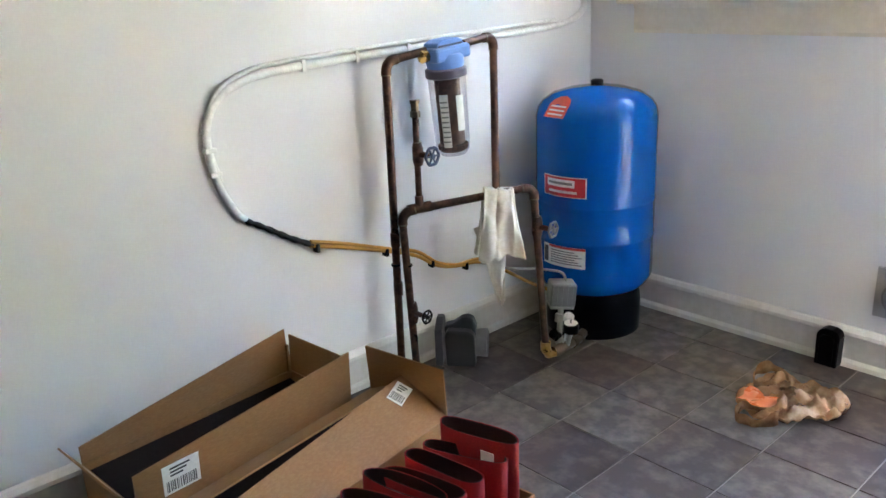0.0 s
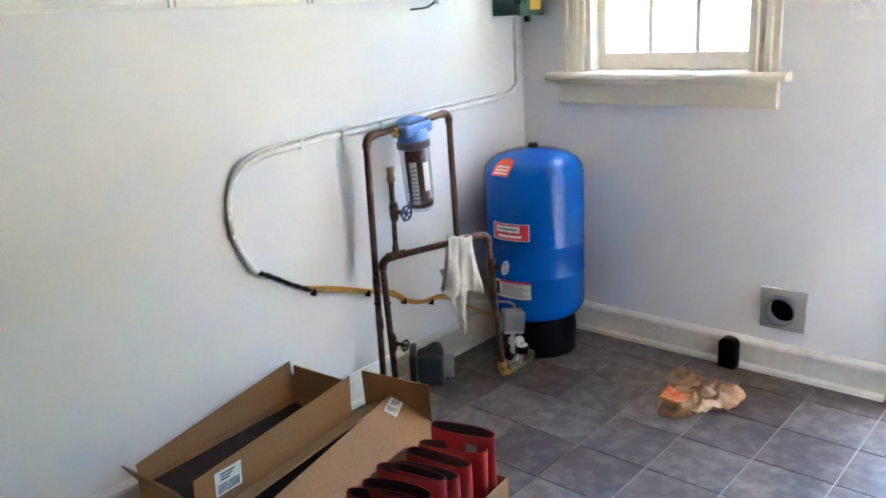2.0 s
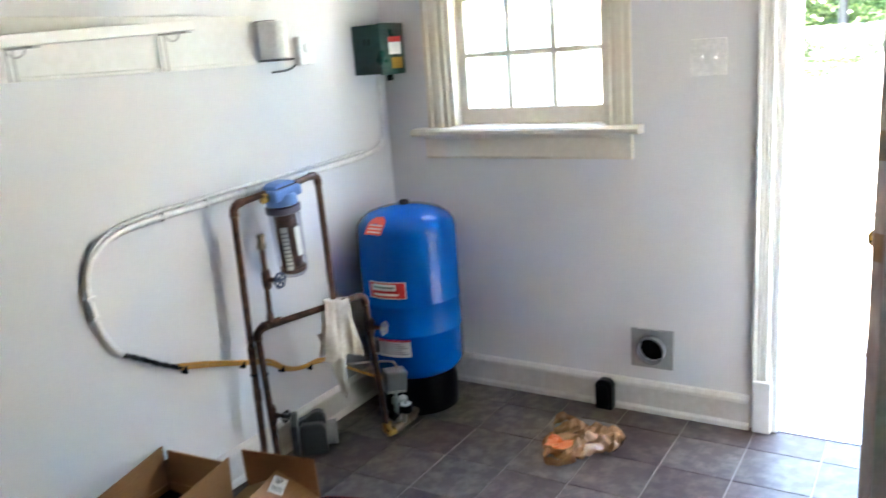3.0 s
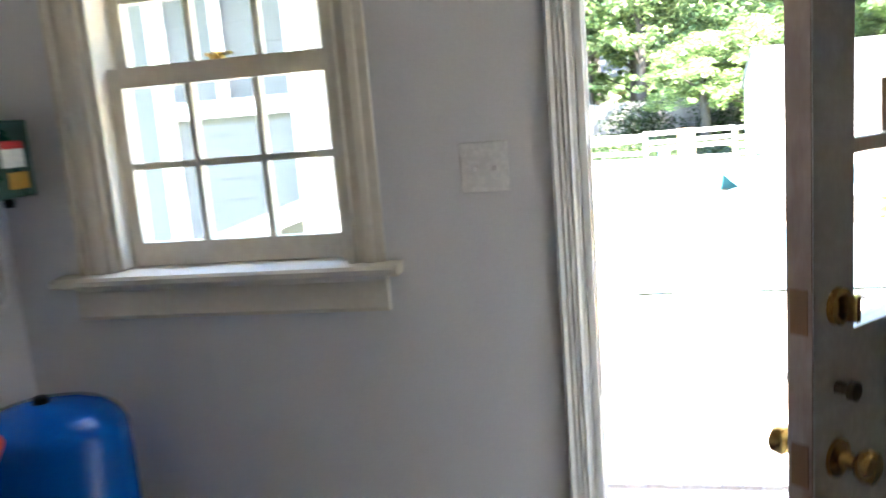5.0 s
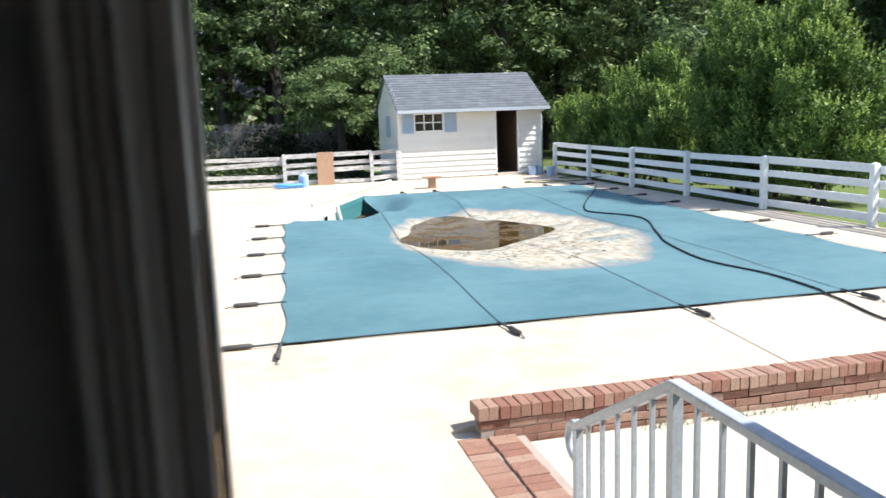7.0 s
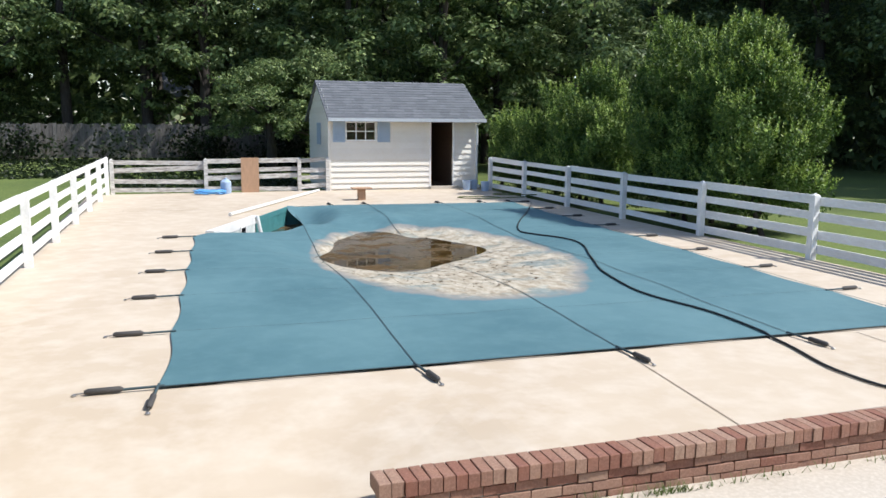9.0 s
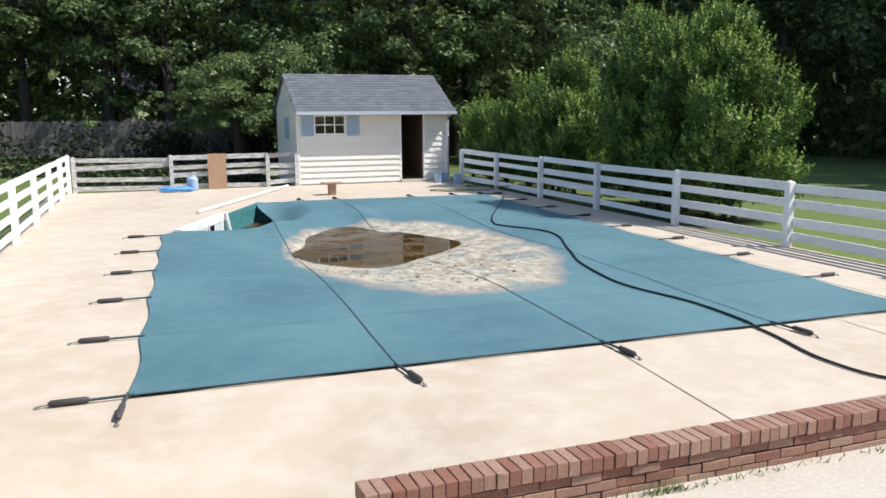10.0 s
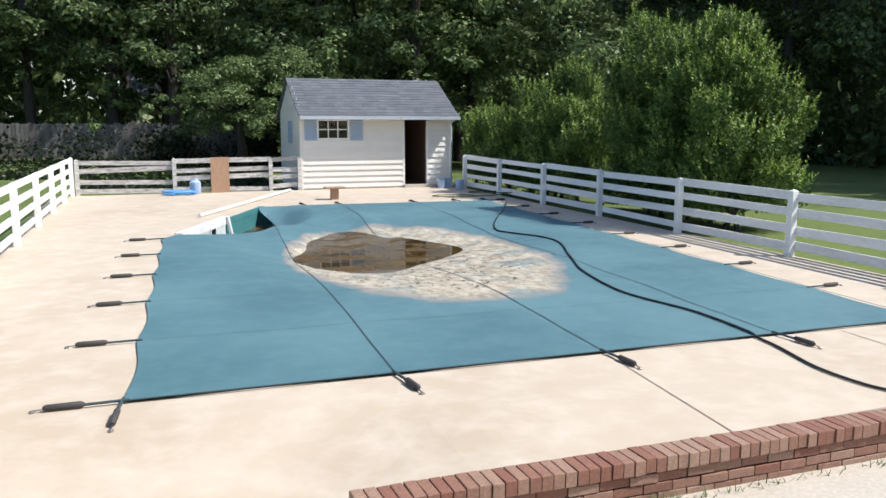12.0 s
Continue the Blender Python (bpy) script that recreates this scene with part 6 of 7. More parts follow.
# another dark block, so the gap beside the flap reads as shaded
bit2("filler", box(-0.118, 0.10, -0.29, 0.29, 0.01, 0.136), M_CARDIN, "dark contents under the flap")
lid = Matrix.Translation((0.1275, 0, 0.145)) @ Matrix.Rotation(radians(-62), 4, 'Y') @ Matrix.Rotation(radians(90), 4, 'Y')
shipping_label(bit2, lid @ Matrix.Translation((-0.118, 0.244, 0.0022)) @ Matrix.Rotation(radians(18), 4, 'Z'), 0.042, 0.068)


def belt_carton():
    m = Matrix.Translation((0.722, -1.50, 0)) @ Matrix.Rotation(radians(7), 4, 'Z')
    t, bit = carton("low_carton", m, 0.54, 0.225, 0.075, "low cardboard tray holding a row of sanding belts", [], None)
    r = random.Random(9)
    for k in range(8):
        y = 0.222 - k * 0.060
        lean = r.uniform(-5, 5)
        bm = m @ Matrix.Translation((r.uniform(-0.006, 0.006), y, 0.008)) @ Matrix.Rotation(radians(9 + r.uniform(-6, 6)), 4, 'Z') @ Matrix.Rotation(radians(lean), 4, 'X')
        hgt = 0.19 + r.uniform(-0.012, 0.012) + (0.01 if k == 0 else 0)
        s, si = Shape(), Shape()
        n = 30
        for kk in range(n):
            a = 2 * math.pi * kk / n
            pin = 0.033 + 0.004 * math.cos(2 * a)
            x, yy = 0.099 * math.cos(a), pin * math.sin(a) * (1.0 + 0.15 * math.sin(a * 2 + k))
            for f, dst in ((1.0, s), (0.965, si)):
                dst.v += [tuple(bm @ Vector((x * f, yy * (f if f == 1 else 0.9), 0))), tuple(bm @ Vector((x * f, yy * (f if f == 1 else 0.9), hgt)))]
        for dst in (s, si):
            dst.f = [(2 * q, 2 * ((q + 1) % n), 2 * ((q + 1) % n) + 1, 2 * q + 1) for q in range(n)]
        b3 = tagged(new("sanding_belt"), "folded red sanding belt standing on edge", "sanding belt", "belts in the tray")
        b3.matrix_basis = bm
        for nm, dst, mt in (("outer_face", s, M_BELT), ("inner_face", si, M_BELTIN)):
            o = part(nm, dst, mt, b3, smooth=60)
            o.modifiers.new("thick", 'SOLIDIFY').thickness = 0.0012
        if k == 0:
            part("paper_tag", box(0.030, 0.062, -0.0385, -0.037, hgt - 0.045, hgt - 0.02, m=bm), M_PAPER, b3, "small white paper tag")


belt_carton()


def plastic_bag():
    """A crumpled film bag: a flattened lump with sharp folds."""
    s = Shape()
    n, k2 = 84, 30
    for j in range(k2 + 1):
        v = j / k2
        for i in range(n):
            a = 2 * math.pi * i / n
            q = math.sin(math.pi * (0.02 + 0.96 * v))
            rx = 0.135 * (1 + 0.30 * noise.noise((math.cos(a) * 1.6, math.sin(a) * 1.6, 4.0)))
            ry = 0.122 * (1 + 0.32 * noise.noise((math.cos(a) * 1.6, math.sin(a) * 1.6, 9.0)))
            x, y = rx * q ** 0.6 * math.cos(a), ry * q ** 0.6 * math.sin(a)
            fold = abs(noise.noise((x * 16 + 2, y * 22, v * 2))) + 0.6 * abs(noise.noise((x * 34, y * 40, 5 + v * 3)))
            z = max(0.0015, (v ** 0.8) * (0.020 + 0.070 * fold) * (0.55 + 0.7 * step(0.5 + x * 3)))
            cx, sx = math.cos(0.55), math.sin(0.55)
            s.v.append((0.965 + x * cx - y * sx, -0.375 + x * sx + y * cx, z))
    s.f = [(j * n + i, j * n + (i + 1) % n, (j + 1) * n + (i + 1) % n, (j + 1) * n + i) for j in range(k2) for i in range(n)]
    b = thing("plastic_bag", (0.985, -0.385, 0), "crumpled tan plastic shopping bag on the floor", "bag")
    part("film", s, M_BAG, b, smooth=75)
    for pts in ([(0.93, -0.29, 0.03), (0.875, -0.275, 0.055), (0.845, -0.31, 0.045), (0.865, -0.355, 0.03), (0.93, -0.36, 0.04)], [(0.95, -0.46, 0.03), (0.905, -0.50, 0.035), (0.905, -0.535, 0.02), (0.95, -0.53, 0.012), (1.0, -0.49, 0.03)]):
        line, hs = smooth_line(pts, 6), Shape()
        for q, c in enumerate(line):
            w = 0.016 + 0.006 * math.sin(q * 0.9)
            hs.v += [tuple(c + Vector((0.004 * math.sin(q), 0, w))), tuple(c - Vector((0, 0.004 * math.cos(q), min(w, c.z - 0.002))))]
        hs.f = [(2 * q, 2 * q + 1, 2 * q + 3, 2 * q + 2) for q in range(len(line) - 1)]
        part("handle_loop", hs, M_BAG, b, smooth=50).modifiers.new("film", 'SOLIDIFY').thickness = 0.001
    p = Shape()
    for j in range(7):
        for i in range(9):
            p.v.append((0.885 + 0.011 * i + 0.006 * math.sin(j), -0.50 + 0.013 * j + 0.008 * math.sin(i), 0.052 + 0.010 * noise.noise((i * 0.4, j * 0.4, 1))))
    p.f = [(j * 9 + i, j * 9 + i + 1, (j + 1) * 9 + i + 1, (j + 1) * 9 + i) for j in range(6) for i in range(8)]
    part("printed_patch", p, M_PRINT, b, "red-orange print on the film", 80)


plastic_bag()


# ---- plants ----
def leaves(centres, normals, size, rng_np, aspect=0.5, curl=0.25, lift=0.0):
    """Bent pointed leaves, one per centre, as arrays of vertices and faces."""
    n = len(centres)
    ax = rng_np.normal(size=(n, 3)) + np.array([0, 0, lift])
    nr = normals + 0.38 * rng_np.normal(size=(n, 3))
    nr /= np.linalg.norm(nr, axis=1, keepdims=True) + 1e-9
    ax -= nr * (ax * nr).sum(1, keepdims=True)
    ax /= np.linalg.norm(ax, axis=1, keepdims=True) + 1e-9
    sd = np.cross(nr, ax)
    L = (size * rng_np.uniform(0.6, 1.35, n))[:, None]
    tip, root = centres + ax * L - nr * L * curl, centres - ax * L - nr * L * curl * 0.5
    l, r = centres + sd * L * aspect, centres - sd * L * aspect
    verts = np.stack([root, l, tip, r], 1).reshape(-1, 3)
    faces = np.arange(4 * n).reshape(n, 4)
    return verts, faces


def leaf_mesh(name, verts, faces, mat):
    me = bpy.data.meshes.new(name)
    n = len(faces)
    me.vertices.add(len(verts))
    me.vertices.foreach_set("co", np.asarray(verts, dtype=np.float32).ravel())
    me.loops.add(n * 4)
    me.loops.foreach_set("vertex_index", np.asarray(faces, dtype=np.int32).ravel())
    me.polygons.add(n)
    me.polygons.foreach_set("loop_start", np.arange(0, 4 * n, 4, dtype=np.int32))
    me.update(calc_edges=True)
    me.materials.append(mat)
    return me


def aimed_leaves(centres, axes, normals, lengths, aspect, curl):
    """Pointed leaves whose long axes are given."""
    n = len(centres)
    ax = axes / (np.linalg.norm(axes, axis=1, keepdims=True) + 1e-9)
    nr = normals - ax * (normals * ax).sum(1, keepdims=True)
    nr /= np.linalg.norm(nr, axis=1, keepdims=True) + 1e-9
    sd = np.cross(nr, ax)
    L = lengths[:, None]
    mid = centres + ax * L * 0.55
    verts = np.stack([centres, mid + sd * L * aspect, centres + ax * L - nr * L * curl, mid - sd * L * aspect], 1).reshape(-1, 3)
    return verts, np.arange(4 * n).reshape(n, 4)


def on_sphere(g, n):
    d = g.normal(size=(n, 3))
    return d / np.linalg.norm(d, axis=1, keepdims=True)


def shrub_crown(blobs, lobes, seed, size, fence_x):
    """Branch tufts spread over the outside of the crown, each a ragged lobe of leaves topped by upright shoots, with dark gaps between."""
    g = np.random.default_rng(seed)
    old, young = ([], [], [], []), ([], [], [], [])
    cs, ax, ns, ls = old
    area = np.array([(b[3] * b[4] * b[5]) ** 0.667 for b in blobs])
    for (x, y, z, rx, ry, rz), share in zip(blobs, area / area.sum()):
        c0, rr = np.array([x, y, z]), np.array([rx, ry, rz])
        k = int(lobes * share * 55)
        d = on_sphere(g, k)
        cs.append(c0 + d * rr * (0.80 * g.random(k) ** 0.4)[:, None])
        ax.append(g.normal(size=(k, 3)))
        ns.append(g.normal(size=(k, 3)))
        ls.append(size * g.uniform(1.6, 2.8, k))
        n = int(lobes * share)
        d = on_sphere(g, n * 2)
        d = d[d[:, 2] > -0.55][:n]
        for v in d:
            c1 = c0 + v * rr * g.uniform(0.70, 1.0)
            q = g.uniform(0.22, 0.46)
            m = int(4600 * q * q) + 40
            e = on_sphere(g, m)
            cs.append(c1 + e * (q * g.random(m) ** 0.35)[:, None] * np.array([1, 1, 1.15]))
            ax.append(e + 0.7 * g.normal(size=(m, 3)) + np.array([0, 0, 0.5]))
            ns.append(e + 0.5 * g.normal(size=(m, 3)))
            ls.append(size * g.uniform(1.0, 1.9, m))
            for w in range(int(3 + 17 * q)):
                f = on_sphere(g, 1)[0]
                f[2] = abs(f[2])
                base = c1 + f * q * 0.75
                way = 0.35 * f + 0.28 * v + np.array([0, 0, 0.95]) + 0.14 * g.normal(size=3)
                way /= np.linalg.norm(way)
                tall, u = g.uniform(0.18, 0.46), 22
                t = (np.arange(u) + g.random(u)) / u
                out = g.normal(size=(u, 3))
                out -= np.outer(out @ way, way)
                out /= np.linalg.norm(out, axis=1, keepdims=True) + 1e-9
                young[0].append(base + np.outer(tall * t, way) + out * 0.010)
                young[1].append(out * (0.9 - 0.5 * t)[:, None] + way * 0.85)
                young[2].append(way * 0.8 - out * 0.5 + 0.35 * g.normal(size=(u, 3)))
                young[3].append(size * 1.7 * (1.05 - 0.45 * t) * g.uniform(0.75, 1.2, u))
    made = []
    for growth in (old, young):
        c, a_, nn, ll = (np.concatenate(k) for k in growth)
        keep = (c[:, 2] > -0.60) & ((c[:, 0] > fence_x + 0.16) | (c[:, 2] > 0.42))
        made.append(aimed_leaves(c[keep], a_[keep], nn[keep], ll[keep], 0.27, 0.18))
    return made


def shrub(blobs, lobes, seed, label, size=0.046, fence_x=11.7):
    x, y = blobs[0][0], blobs[0][1]
    t = thing("shrub", (x, y, -0.73), label, "shrub")
    for (v, f), nm, mat, lab in zip(shrub_crown(blobs, lobes, seed, size, fence_x), ("crown", "new_growth"), (M_LEAFB, M_LEAFN), ("", "young yellow-green shoots, coloured brighter as if sunlit")):
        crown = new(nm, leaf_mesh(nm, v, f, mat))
        crown.parent = t
        crown.matrix_parent_inverse = t.matrix_basis.inverted()
        tagged(crown, lab)
    g = random.Random(seed)
    for k in range(6):
        bx, by, bz, rx, ry, rz = blobs[k % len(blobs)]
        part("stem", Shape().tube([(bx + g.uniform(-.2, .2), by + g.uniform(-.2, .2), -0.75), (bx + g.uniform(-.4, .4), by + g.uniform(-.4, .4), bz - rz * 0.3),
                                   (bx + g.uniform(-.5, .5), by + g.uniform(-.5, .5), bz + rz * 0.4)], [0.06, 0.045, 0.015], 7), M_BARK, t)


shrub([(13.4, 15.2, 1.15, 1.55, 2.3, 2.25), (13.4, 16.5, 2.1, 1.1, 1.05, 1.65), (13.3, 13.6, 0.85, 1.3, 1.1, 1.45), (13.4, 14.5, 2.2, 1.1, 1.1, 1.15), (13.2, 13.3, 0.15, 1.1, 0.8, 0.7), (13.0, 15.6, -0.1, 0.9, 2.4, 0.6)],
      230, 11, "large dense green shrub growing over the white fence")
shrub([(13.2, 20.6, 0.95, 1.15, 1.55, 2.0), (13.1, 22.1, 1.05, 1.0, 0.9, 1.5), (13.0, 19.1, 0.45, 1.0, 0.9, 1.25), (12.8, 20.4, -0.1, 0.8, 2.4, 0.6)],
      125, 12, "leafy green shrub with upright shoots beside the fence")
shrub([(12.9, 24.4, 0.40, 0.95, 1.6, 1.2), (12.6, 22.9, 0.2, 0.75, 0.6, 0.9), (12.8, 25.9, 0.3, 0.75, 0.6, 1.05)],
      70, 13, "green shrub crowding the shed corner")


def tree_crown_mesh(name, seed, count, height, spread, mat, size, low=0.15):
    """A ragged crown of clumps: leaves gathered at branch ends, gaps between."""
    g = np.random.default_rng(seed)
    k = 150
    cl = np.stack([g.normal(0, spread * 0.42, k), g.normal(0, spread * 0.42, k), g.uniform(height * low, height, k)], 1)
    taper = 1.15 - 0.75 * ((cl[:, 2] / height - 0.35) ** 2) * 2.2
    cl[:, :2] *= np.clip(taper, 0.25, 1.2)[:, None]
    r = g.uniform(0.45, 1.3, k) * spread * 0.175
    pick = g.integers(0, k, count)
    d = g.normal(size=(count, 3))
    d /= np.linalg.norm(d, axis=1, keepdims=True)
    p = cl[pick] + d * (r[pick] * g.random(count) ** 0.4)[:, None] * np.array([1, 1, 0.55])
    v, f = leaves(p, d * 0.9 + np.array([0, 0, 0.9]), size, g, 0.55)
    return leaf_mesh(name, v, f, mat), cl


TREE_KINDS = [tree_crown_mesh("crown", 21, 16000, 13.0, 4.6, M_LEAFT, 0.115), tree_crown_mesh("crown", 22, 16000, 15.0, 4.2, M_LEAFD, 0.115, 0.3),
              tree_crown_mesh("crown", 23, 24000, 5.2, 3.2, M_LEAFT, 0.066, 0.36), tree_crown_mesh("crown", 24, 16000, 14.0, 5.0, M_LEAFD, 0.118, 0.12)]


def tree(x, y, kind, turn, size, label, trunk=0.2):
    me, cl = TREE_KINDS[kind]
    t = thing("tree", (x, y, -0.75), label, "tree", group="trees at the edge of the woods")
    m = Matrix.Translation((x, y, -0.75)) @ Matrix.Rotation(turn, 4, 'Z') @ Matrix.Diagonal((size, size, size, 1))
    crown = new("crown", me)
    crown.parent = t
    crown.matrix_parent_inverse = t.matrix_basis.inverted()
    crown.matrix_basis = m
    top = max(c[2] for c in cl) * 0.9
    s = Shape().tube([m @ Vector(p) for p in ((0, 0, -0.1), (0.05, 0.02, top * 0.25), (-0.08, 0.06, top * 0.6), (0.03, 0, top))], [trunk * 1.3, trunk, trunk * 0.7, trunk * 0.15], 9)
    part("trunk", s, M_BARK, t, smooth=60)
    g = random.Random(int(x * 7 + y))
    for q in range(7):
        c = cl[g.randrange(len(cl))]
        part("limb", Shape().tube([m @ Vector((0, 0, c[2] * 0.7)), m @ Vector((c[0] * 0.5, c[1] * 0.5, c[2] * 0.88)), m @ Vector(tuple(c))], [trunk * 0.35, trunk * 0.22, 0.02], 6), M_BARK, t)


g = random.Random(31)
tree(5.9, 34.0, 2, 0.4, 0.88, "broadleaf understory tree with pale green crown behind the shed")
tree(8.2, 34.5, 2, 1.9, 0.98, "broadleaf understory tree with pale green crown beside the shed")
tree(-6.0, 44.5, 2, 2.7, 1.1, "young leafy tree beyond the grey fence")
for x, y, k in ((10.0, 37.5, 0), (13.5, 34.5, 0), (17.0, 36.5, 0), (20.5, 34.0, 3), (1.0, 40.3, 1), (3.6, 39.6, 1), (-5.5, 40.6, 1)):
    tree(x, y, k, g.uniform(0, 6.3), g.uniform(0.95, 1.1), "tall leafy tree standing close behind the shed", 0.24)
for x in range(-26, 50, 5):
    y = 42 + g.uniform(-2.5, 5)
    tree(x + g.uniform(-1.6, 1.6), y, g.choice((0, 1, 3)), g.uniform(0, 6.3), g.uniform(0.9, 1.2), "tall dark woodland tree with a straight trunk", g.uniform(0.16, 0.28))
for x in range(-30, 56, 6):
    tree(x + g.uniform(-2, 2), 53 + g.uniform(-3, 4), g.choice((0, 1, 3)), g.uniform(0, 6.3), g.uniform(1.1, 1.4), "tall dark woodland tree deep in the woods", g.uniform(0.2, 0.3))
for k in range(9):
    tree(33 + g.uniform(-2, 4), 2 + k * 5.0, g.choice((0, 1, 3)), g.uniform(0, 6.3), g.uniform(0.95, 1.2), "tall dark woodland tree beyond the lawn", g.uniform(0.18, 0.28))


def woods(name, n, box_, seed, size):
    q = np.random.default_rng(seed)
    lo, hi = np.array(box_[:3]), np.array(box_[3:])
    p = lo + (hi - lo) * q.random((n, 3))
    v, f = leaves(p, q.normal(size=(n, 3)) + np.array([0, -0.3, 0.8]), size, q, 0.6)
    ob = new(name, leaf_mesh(name, v, f, M_LEAFD))
    return tagged(ob, "dense dark foliage of the woods behind", "woods", kind="stuff")


woods("far_woods", 70000, (-60, 62, -1, 80, 76, 34), 41, 0.66)
woods("far_woods", 30000, (40, -20, -1, 54, 66, 30), 42, 0.64)
woods("undergrowth", 9000, (-30, 45, -0.8, 55, 58, 3.0), 43, 0.30)
woods("undergrowth", 6000, (33, -5, -0.8, 40, 50, 2.6), 44, 0.28)

q = np.random.default_rng(51)
cc = np.stack([q.uniform(-12, 8, 26), q.uniform(36.2, 37.6, 26), q.uniform(-0.3, 0.7, 26)], 1)
pp = cc[q.integers(0, 26, 5200)] + q.normal(size=(5200, 3)) * np.array([0.55, 0.3, 0.4])
v, f = leaves(pp, q.normal(size=(5200, 3)) + np.array([0, 0, 0.8]), 0.10, q)
# bramble leaves take the darkened colour to look shaded
tagged(new("brambles", leaf_mesh("brambles", v, f, M_SHADELEAF)), "low brambles before the plank fence, darkened as if shaded", "undergrowth", kind="stuff")

q = np.random.default_rng(52)
pp = np.stack([q.uniform(-16, 6.3, 26000), q.uniform(26.4, 37.4, 26000), np.zeros(26000)], 1)
pp[:, 1] = np.where(pp[:, 0] < 0.2, 30.5 + (pp[:, 1] - 26.4) * 0.62, pp[:, 1])
pp[:, 2] = -0.70 + 0.5 * np.clip((pp[:, 1] - 26) / 12, 0, 1) ** 1.5 * (pp[:, 0] < 6) + 0.10 * q.random(26000)
v, f = leaves(pp, 0.5 * q.normal(size=(26000, 3)) + np.array([0, 0, 1.0]), 0.10, q)
# dark leaf carpet added where the ground should lie in shade
tagged(new("ground_cover", leaf_mesh("ground_cover", v, f, M_SHADELEAF)), "low leaves at the woodland edge, near black to imitate shade", "undergrowth", kind="stuff")

# grey board fence of the next lot, with a house beyond
nb = thing("plank_fence", (-4, 38, -0.2), "weathered grey vertical plank fence before the woods", "fence")
plank = Shape().box(-0.072, 0.072, -0.012, 0.012, 0, 1.50).mesh("plank", M_PLANK)
for k in range(150):
    ob = new("plank", plank)
    ob.parent = nb
    ob.matrix_basis = Matrix.Translation((-10.5 + k * 0.15, 0.02 * math.sin(k), 0.03 * math.sin(k * 1.7)))
for z in (0.1, 1.0):
    part("rail", box(-14.5, 8.0, 38.02, 38.06, z, z + 0.09), M_PLANK, nb)
nh = thing("neighbour_house", (0, 62, -0.5), "white house with a grey roof glimpsed through trees", "house")
part("wall", box(1.6, 8.6, 60, 68, -0.8, 3.2), M_SIDING, nh)
part("roof", Shape().prism([(59.4, 3.1), (64, 6.2), (68.6, 3.1)], "x", 1.1, 9.1), M_SHINGLE, nh)
for x in (2.4, 4.7, 6.9):
    wq = part("window", box(x, x + 1.1, 59.93, 59.99, 0.8, 2.3), M_DARK, nh)
    part("frame", Shape().box(x - 0.1, x, 59.9, 59.99, 0.7, 2.4).box(x + 1.1, x + 1.2, 59.9, 59.99, 0.7, 2.4).box(x, x + 1.1, 59.9, 59.99, 2.3, 2.4), M_FENCE, wq)


# ---- floor tiles ----
TS = 0.228
G = 0.0022
rest = Shape()
shared = {}
for i in range(16):
    for j in range(21):
        x0, x1 = max(0.0, -0.12 + i * TS), min(RX, -0.12 + (i + 1) * TS)
        y1, y0 = min(0.0, 0.068 - j * TS), max(RY, 0.068 - (j + 1) * TS)
        if x1 - x0 < 0.02 or y1 - y0 < 0.02:
            continue
        w, d = round((x1 - x0) / 2 - G, 5), round((y1 - y0) / 2 - G, 5)
        cx, cy = (x0 + x1) / 2, (y0 + y1) / 2
        if i < 14:
            if (w, d) not in shared:
                shared[(w, d)] = box(-w, w, -d, d, -0.003, 0.0).mesh("tile", M_TILE)
            o = new("tile", shared[(w, d)])
            o.parent = floor
            o.matrix_basis = Matrix.Translation((cx, cy, 0))
        else:
            rest.box(cx - w, cx + w, cy - d, cy + d, -0.003, 0.0)
tagged(part("tiles", rest, M_TILE, floor), kind="stuff")


# ---- bricks ----
def brick_mesh(l, w, h):
    s = Shape()
    c = 0.004
    pts = []
    for z, k in ((-h / 2, c), (-h / 2 + c, 0), (h / 2 - c, 0), (h / 2, c)):
        pts += [(-l / 2 + k, -w / 2 + k, z), (l / 2 - k, -w / 2 + k, z), (l / 2 - k, w / 2 - k, z), (-l / 2 + k, w / 2 - k, z)]
    s.v = pts
    s.f = [(3, 2, 1, 0), (12, 13, 14, 15)] + [(4 * q + i, 4 * q + (i + 1) % 4, 4 * q + 4 + (i + 1) % 4, 4 * q + 4 + i) for q in range(3) for i in range(4)]
    return s


cop = thing("coping_wall", (7, 4.65, -0.93), "low red brick retaining edge with rowlock coping", "brick wall", kind="structure")
part("mortar_core", Shape().box(3.09, 11.9, 4.575, 4.73, -1.05, -0.662), M_MORTAR, cop)
row_mesh = brick_mesh(0.0735, 0.205, 0.098).mesh("brick", M_BRICK)
str_mesh = brick_mesh(0.205, 0.095, 0.062).mesh("brick", M_BRICK)
rb = random.Random(17)


def lay(mesh, place, parent, turn=0.0, tip=0.0):
    o = new("brick", mesh)
    o.parent = parent
    o.matrix_parent_inverse = parent.matrix_basis.inverted()
    o.matrix_basis = Matrix.Translation(place) @ Matrix.Rotation(radians(turn), 4, 'Z') @ Matrix.Rotation(radians(tip), 4, 'X')
    return o


skew = -0.018
for k in range(110):
    x = 3.105 + k * 0.0795
    lay(row_mesh, (x, 4.655 + skew * (x - 3.1) + rb.uniform(-0.004, 0.004), -0.696 + rb.uniform(-0.003, 0.003)), cop, rb.uniform(-1.2, 1.2) + 1.0, rb.uniform(-1, 1))
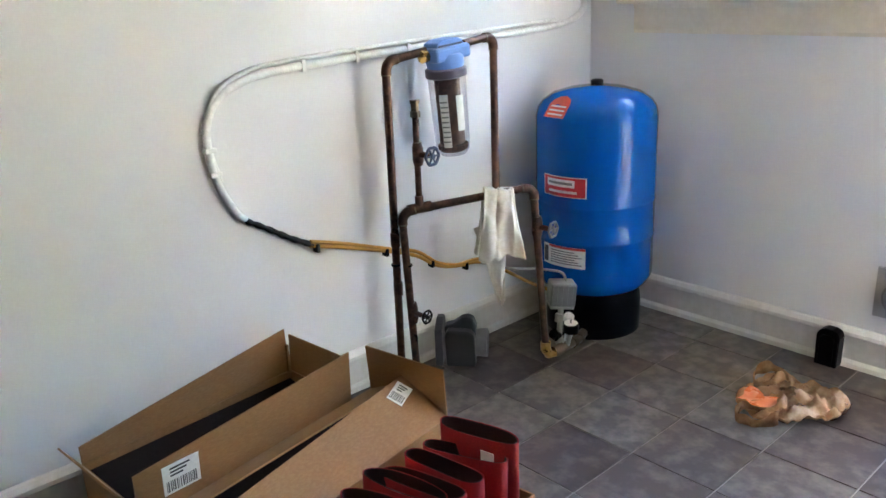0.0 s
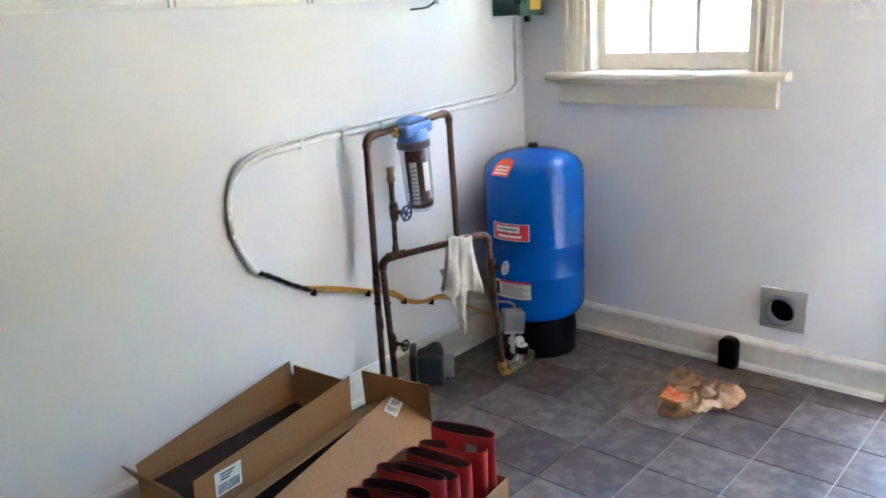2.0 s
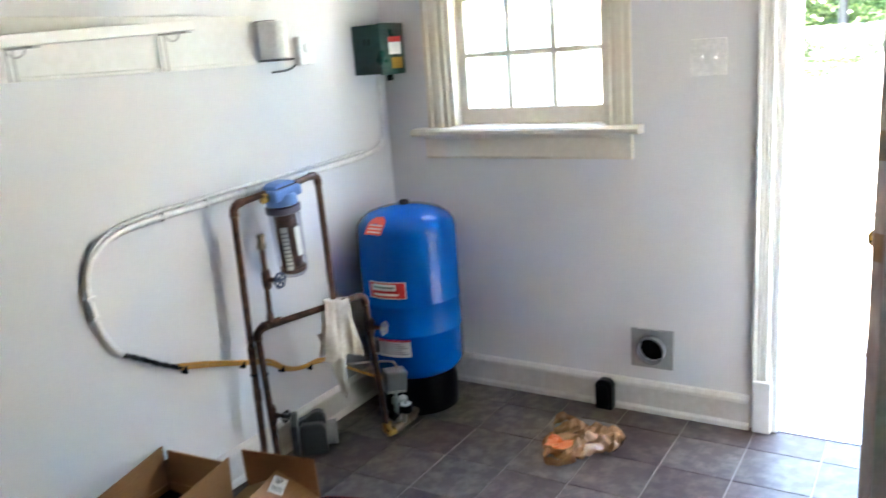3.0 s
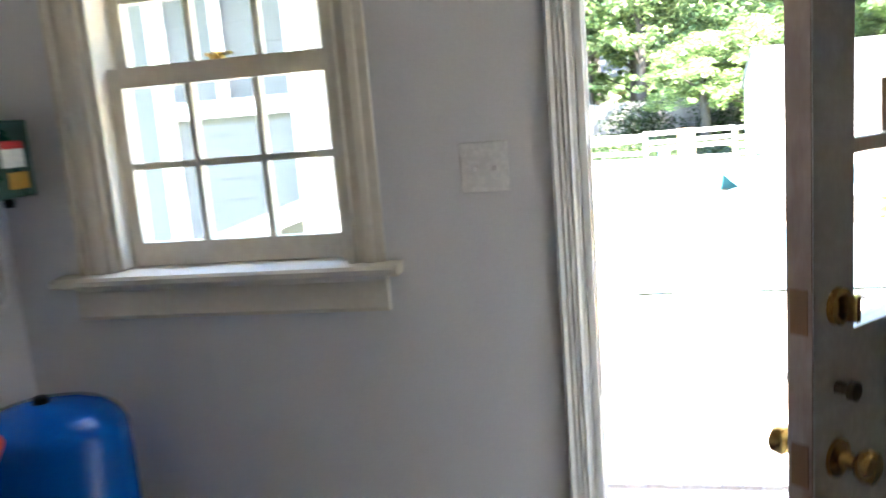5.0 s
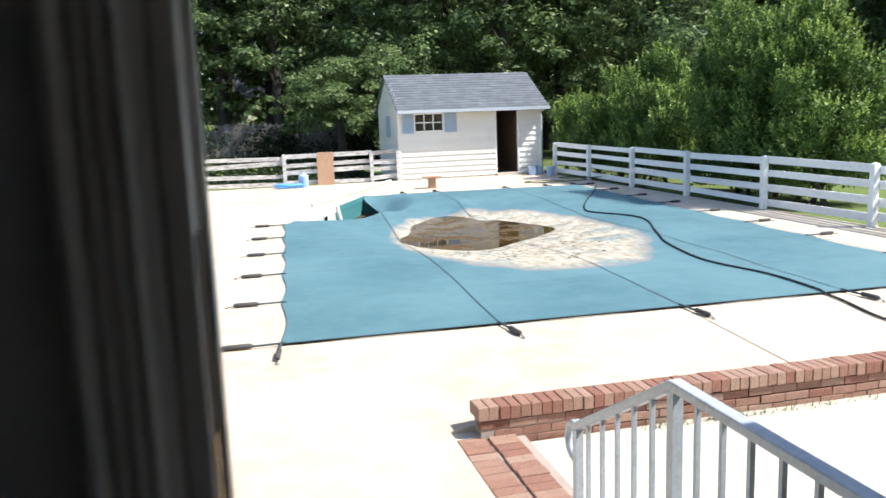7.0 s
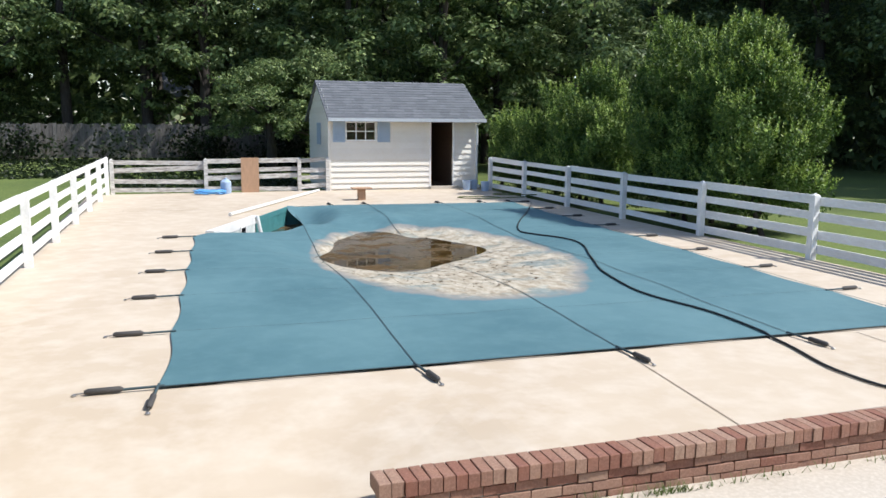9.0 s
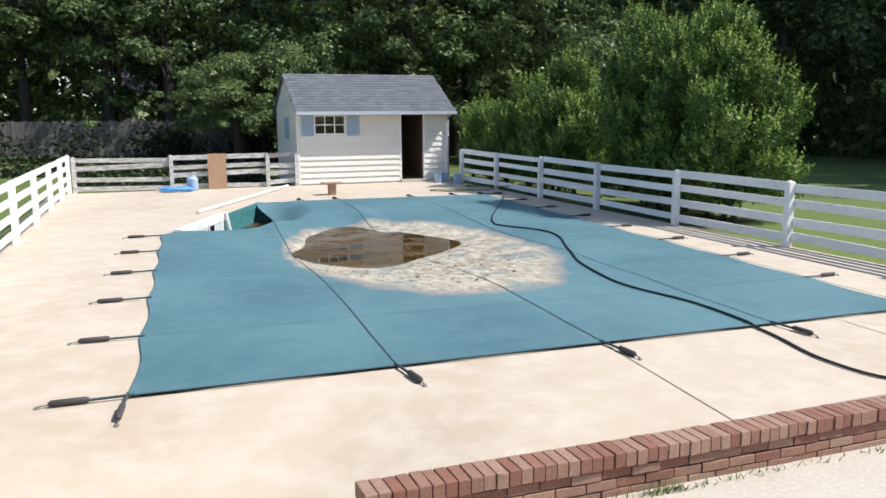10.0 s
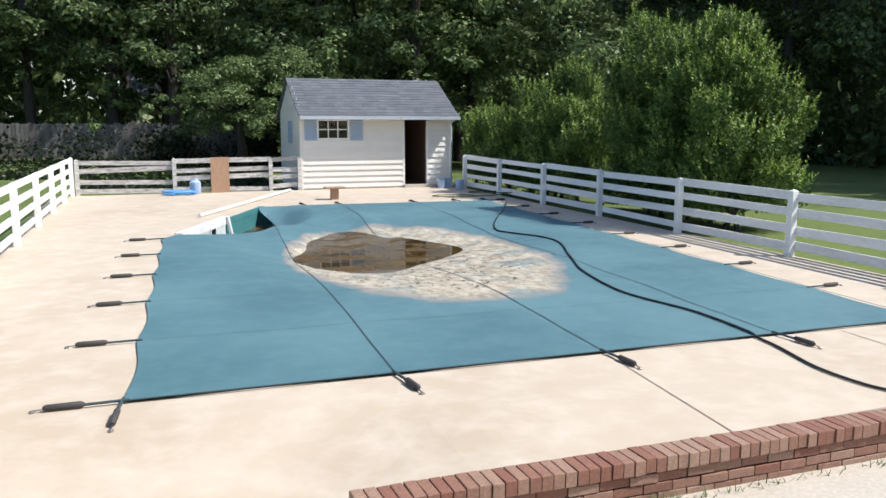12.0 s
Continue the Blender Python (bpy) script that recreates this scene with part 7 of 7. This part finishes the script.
for c, z in enumerate((-0.785, -0.858, -0.925)):
    for k in range(41):
        x = 3.19 + k * 0.214 - 0.107 * (c % 2)
        if x < 3.15:
            continue
        lay(str_mesh, (x, 4.622 + skew * (x - 3.1) + rb.uniform(-0.005, 0.005), z + rb.uniform(-0.003, 0.003)), cop, rb.uniform(-0.8, 0.8) - 1.0)

bor = thing("brick_border", (3.15, 3.2, -0.9), "flat red brick paving border beside the patio", "paving", kind="structure")
part("mortar_bed", Shape().box(2.905, 3.415, 1.7, 4.59, -1.05, -0.893), M_MORTAR, bor)
pav_mesh = brick_mesh(0.20, 0.095, 0.04).mesh("brick", M_BRICK)
for i in range(2):
    for j in range(28):
        lay(pav_mesh, (3.02 + i * 0.225 + rb.uniform(-0.004, 0.004), 1.78 + j * 0.104, -0.893 + rb.uniform(-0.004, 0.004)), bor, rb.uniform(-1.5, 1.5))
edge_mesh = brick_mesh(0.07, 0.20, 0.09).mesh("brick", M_PAVER)
sto = thing("stoop_edging", (2.1, 1.5, -0.25), "pale brick paver edging along the stoop", "paving", kind="structure")
part("mortar_bed", Shape().box(1.2, 3.05, 1.405, 1.615, -1.2, -0.225), M_MORTAR, sto)
for k in range(23):
    lay(edge_mesh, (1.245 + k * 0.080, 1.512, -0.245 + rb.uniform(-0.002, 0.002)), sto, rb.uniform(-1, 1))

# brick reveal of the outer wall beside the door
rev = thing("brick_reveal", (2.6, 0.36, 0), "dark red brick house wall beside the door", "brick wall", kind="structure")
part("mortar", Shape().box(2.535, 3.4, 0.305, 0.385, -1.1, 2.7).box(-0.2, DX0 - 0.06, 0.305, 0.385, -1.1, WZ0 - 0.06)
     .box(-0.2, WX0 - 0.30, 0.305, 0.385, WZ0 - 0.06, 2.7).box(WX1 + 0.05, DX0 - 0.06, 0.305, 0.385, WZ0 - 0.06, 2.7), M_MORTAR, rev)
wall_mesh = brick_mesh(0.200, 0.095, 0.064).mesh("brick", M_WALLBRICK)
half_mesh = brick_mesh(0.098, 0.095, 0.064).mesh("brick", M_WALLBRICK)
for c in range(34):
    z = -0.12 + c * 0.0745
    x = 2.522
    if c % 2:
        lay(half_mesh, (x + 0.05, 0.345, z), rev, rb.uniform(-0.6, 0.6))
        x += 0.108
    for k in range(3):
        lay(wall_mesh, (x + 0.102 + k * 0.21, 0.345, z), rev, rb.uniform(-0.4, 0.4))

# weeds in the joint below the coping
s = Shape()
for k in range(260):
    x = 4.3 + rb.random() ** 1.5 * 4.5 if k % 3 else 5.0 + rb.gauss(0, 0.12)
    y = 4.50 + rb.uniform(-0.03, 0.03) + skew * (x - 3.1)
    a, l = rb.uniform(0, 6.3), rb.uniform(0.03, 0.11)
    dx, dy = math.cos(a), math.sin(a)
    s.add([(x - dy * 0.004, y + dx * 0.004, -0.936), (x + dy * 0.004, y - dx * 0.004, -0.936), (x + dx * l * 0.7, y + dy * l * 0.7, -0.936 + l * 0.8)], [(0, 1, 2)])
solo("weeds", s, M_WEED, "small green weeds growing in the joint", "weeds", kind="stuff")
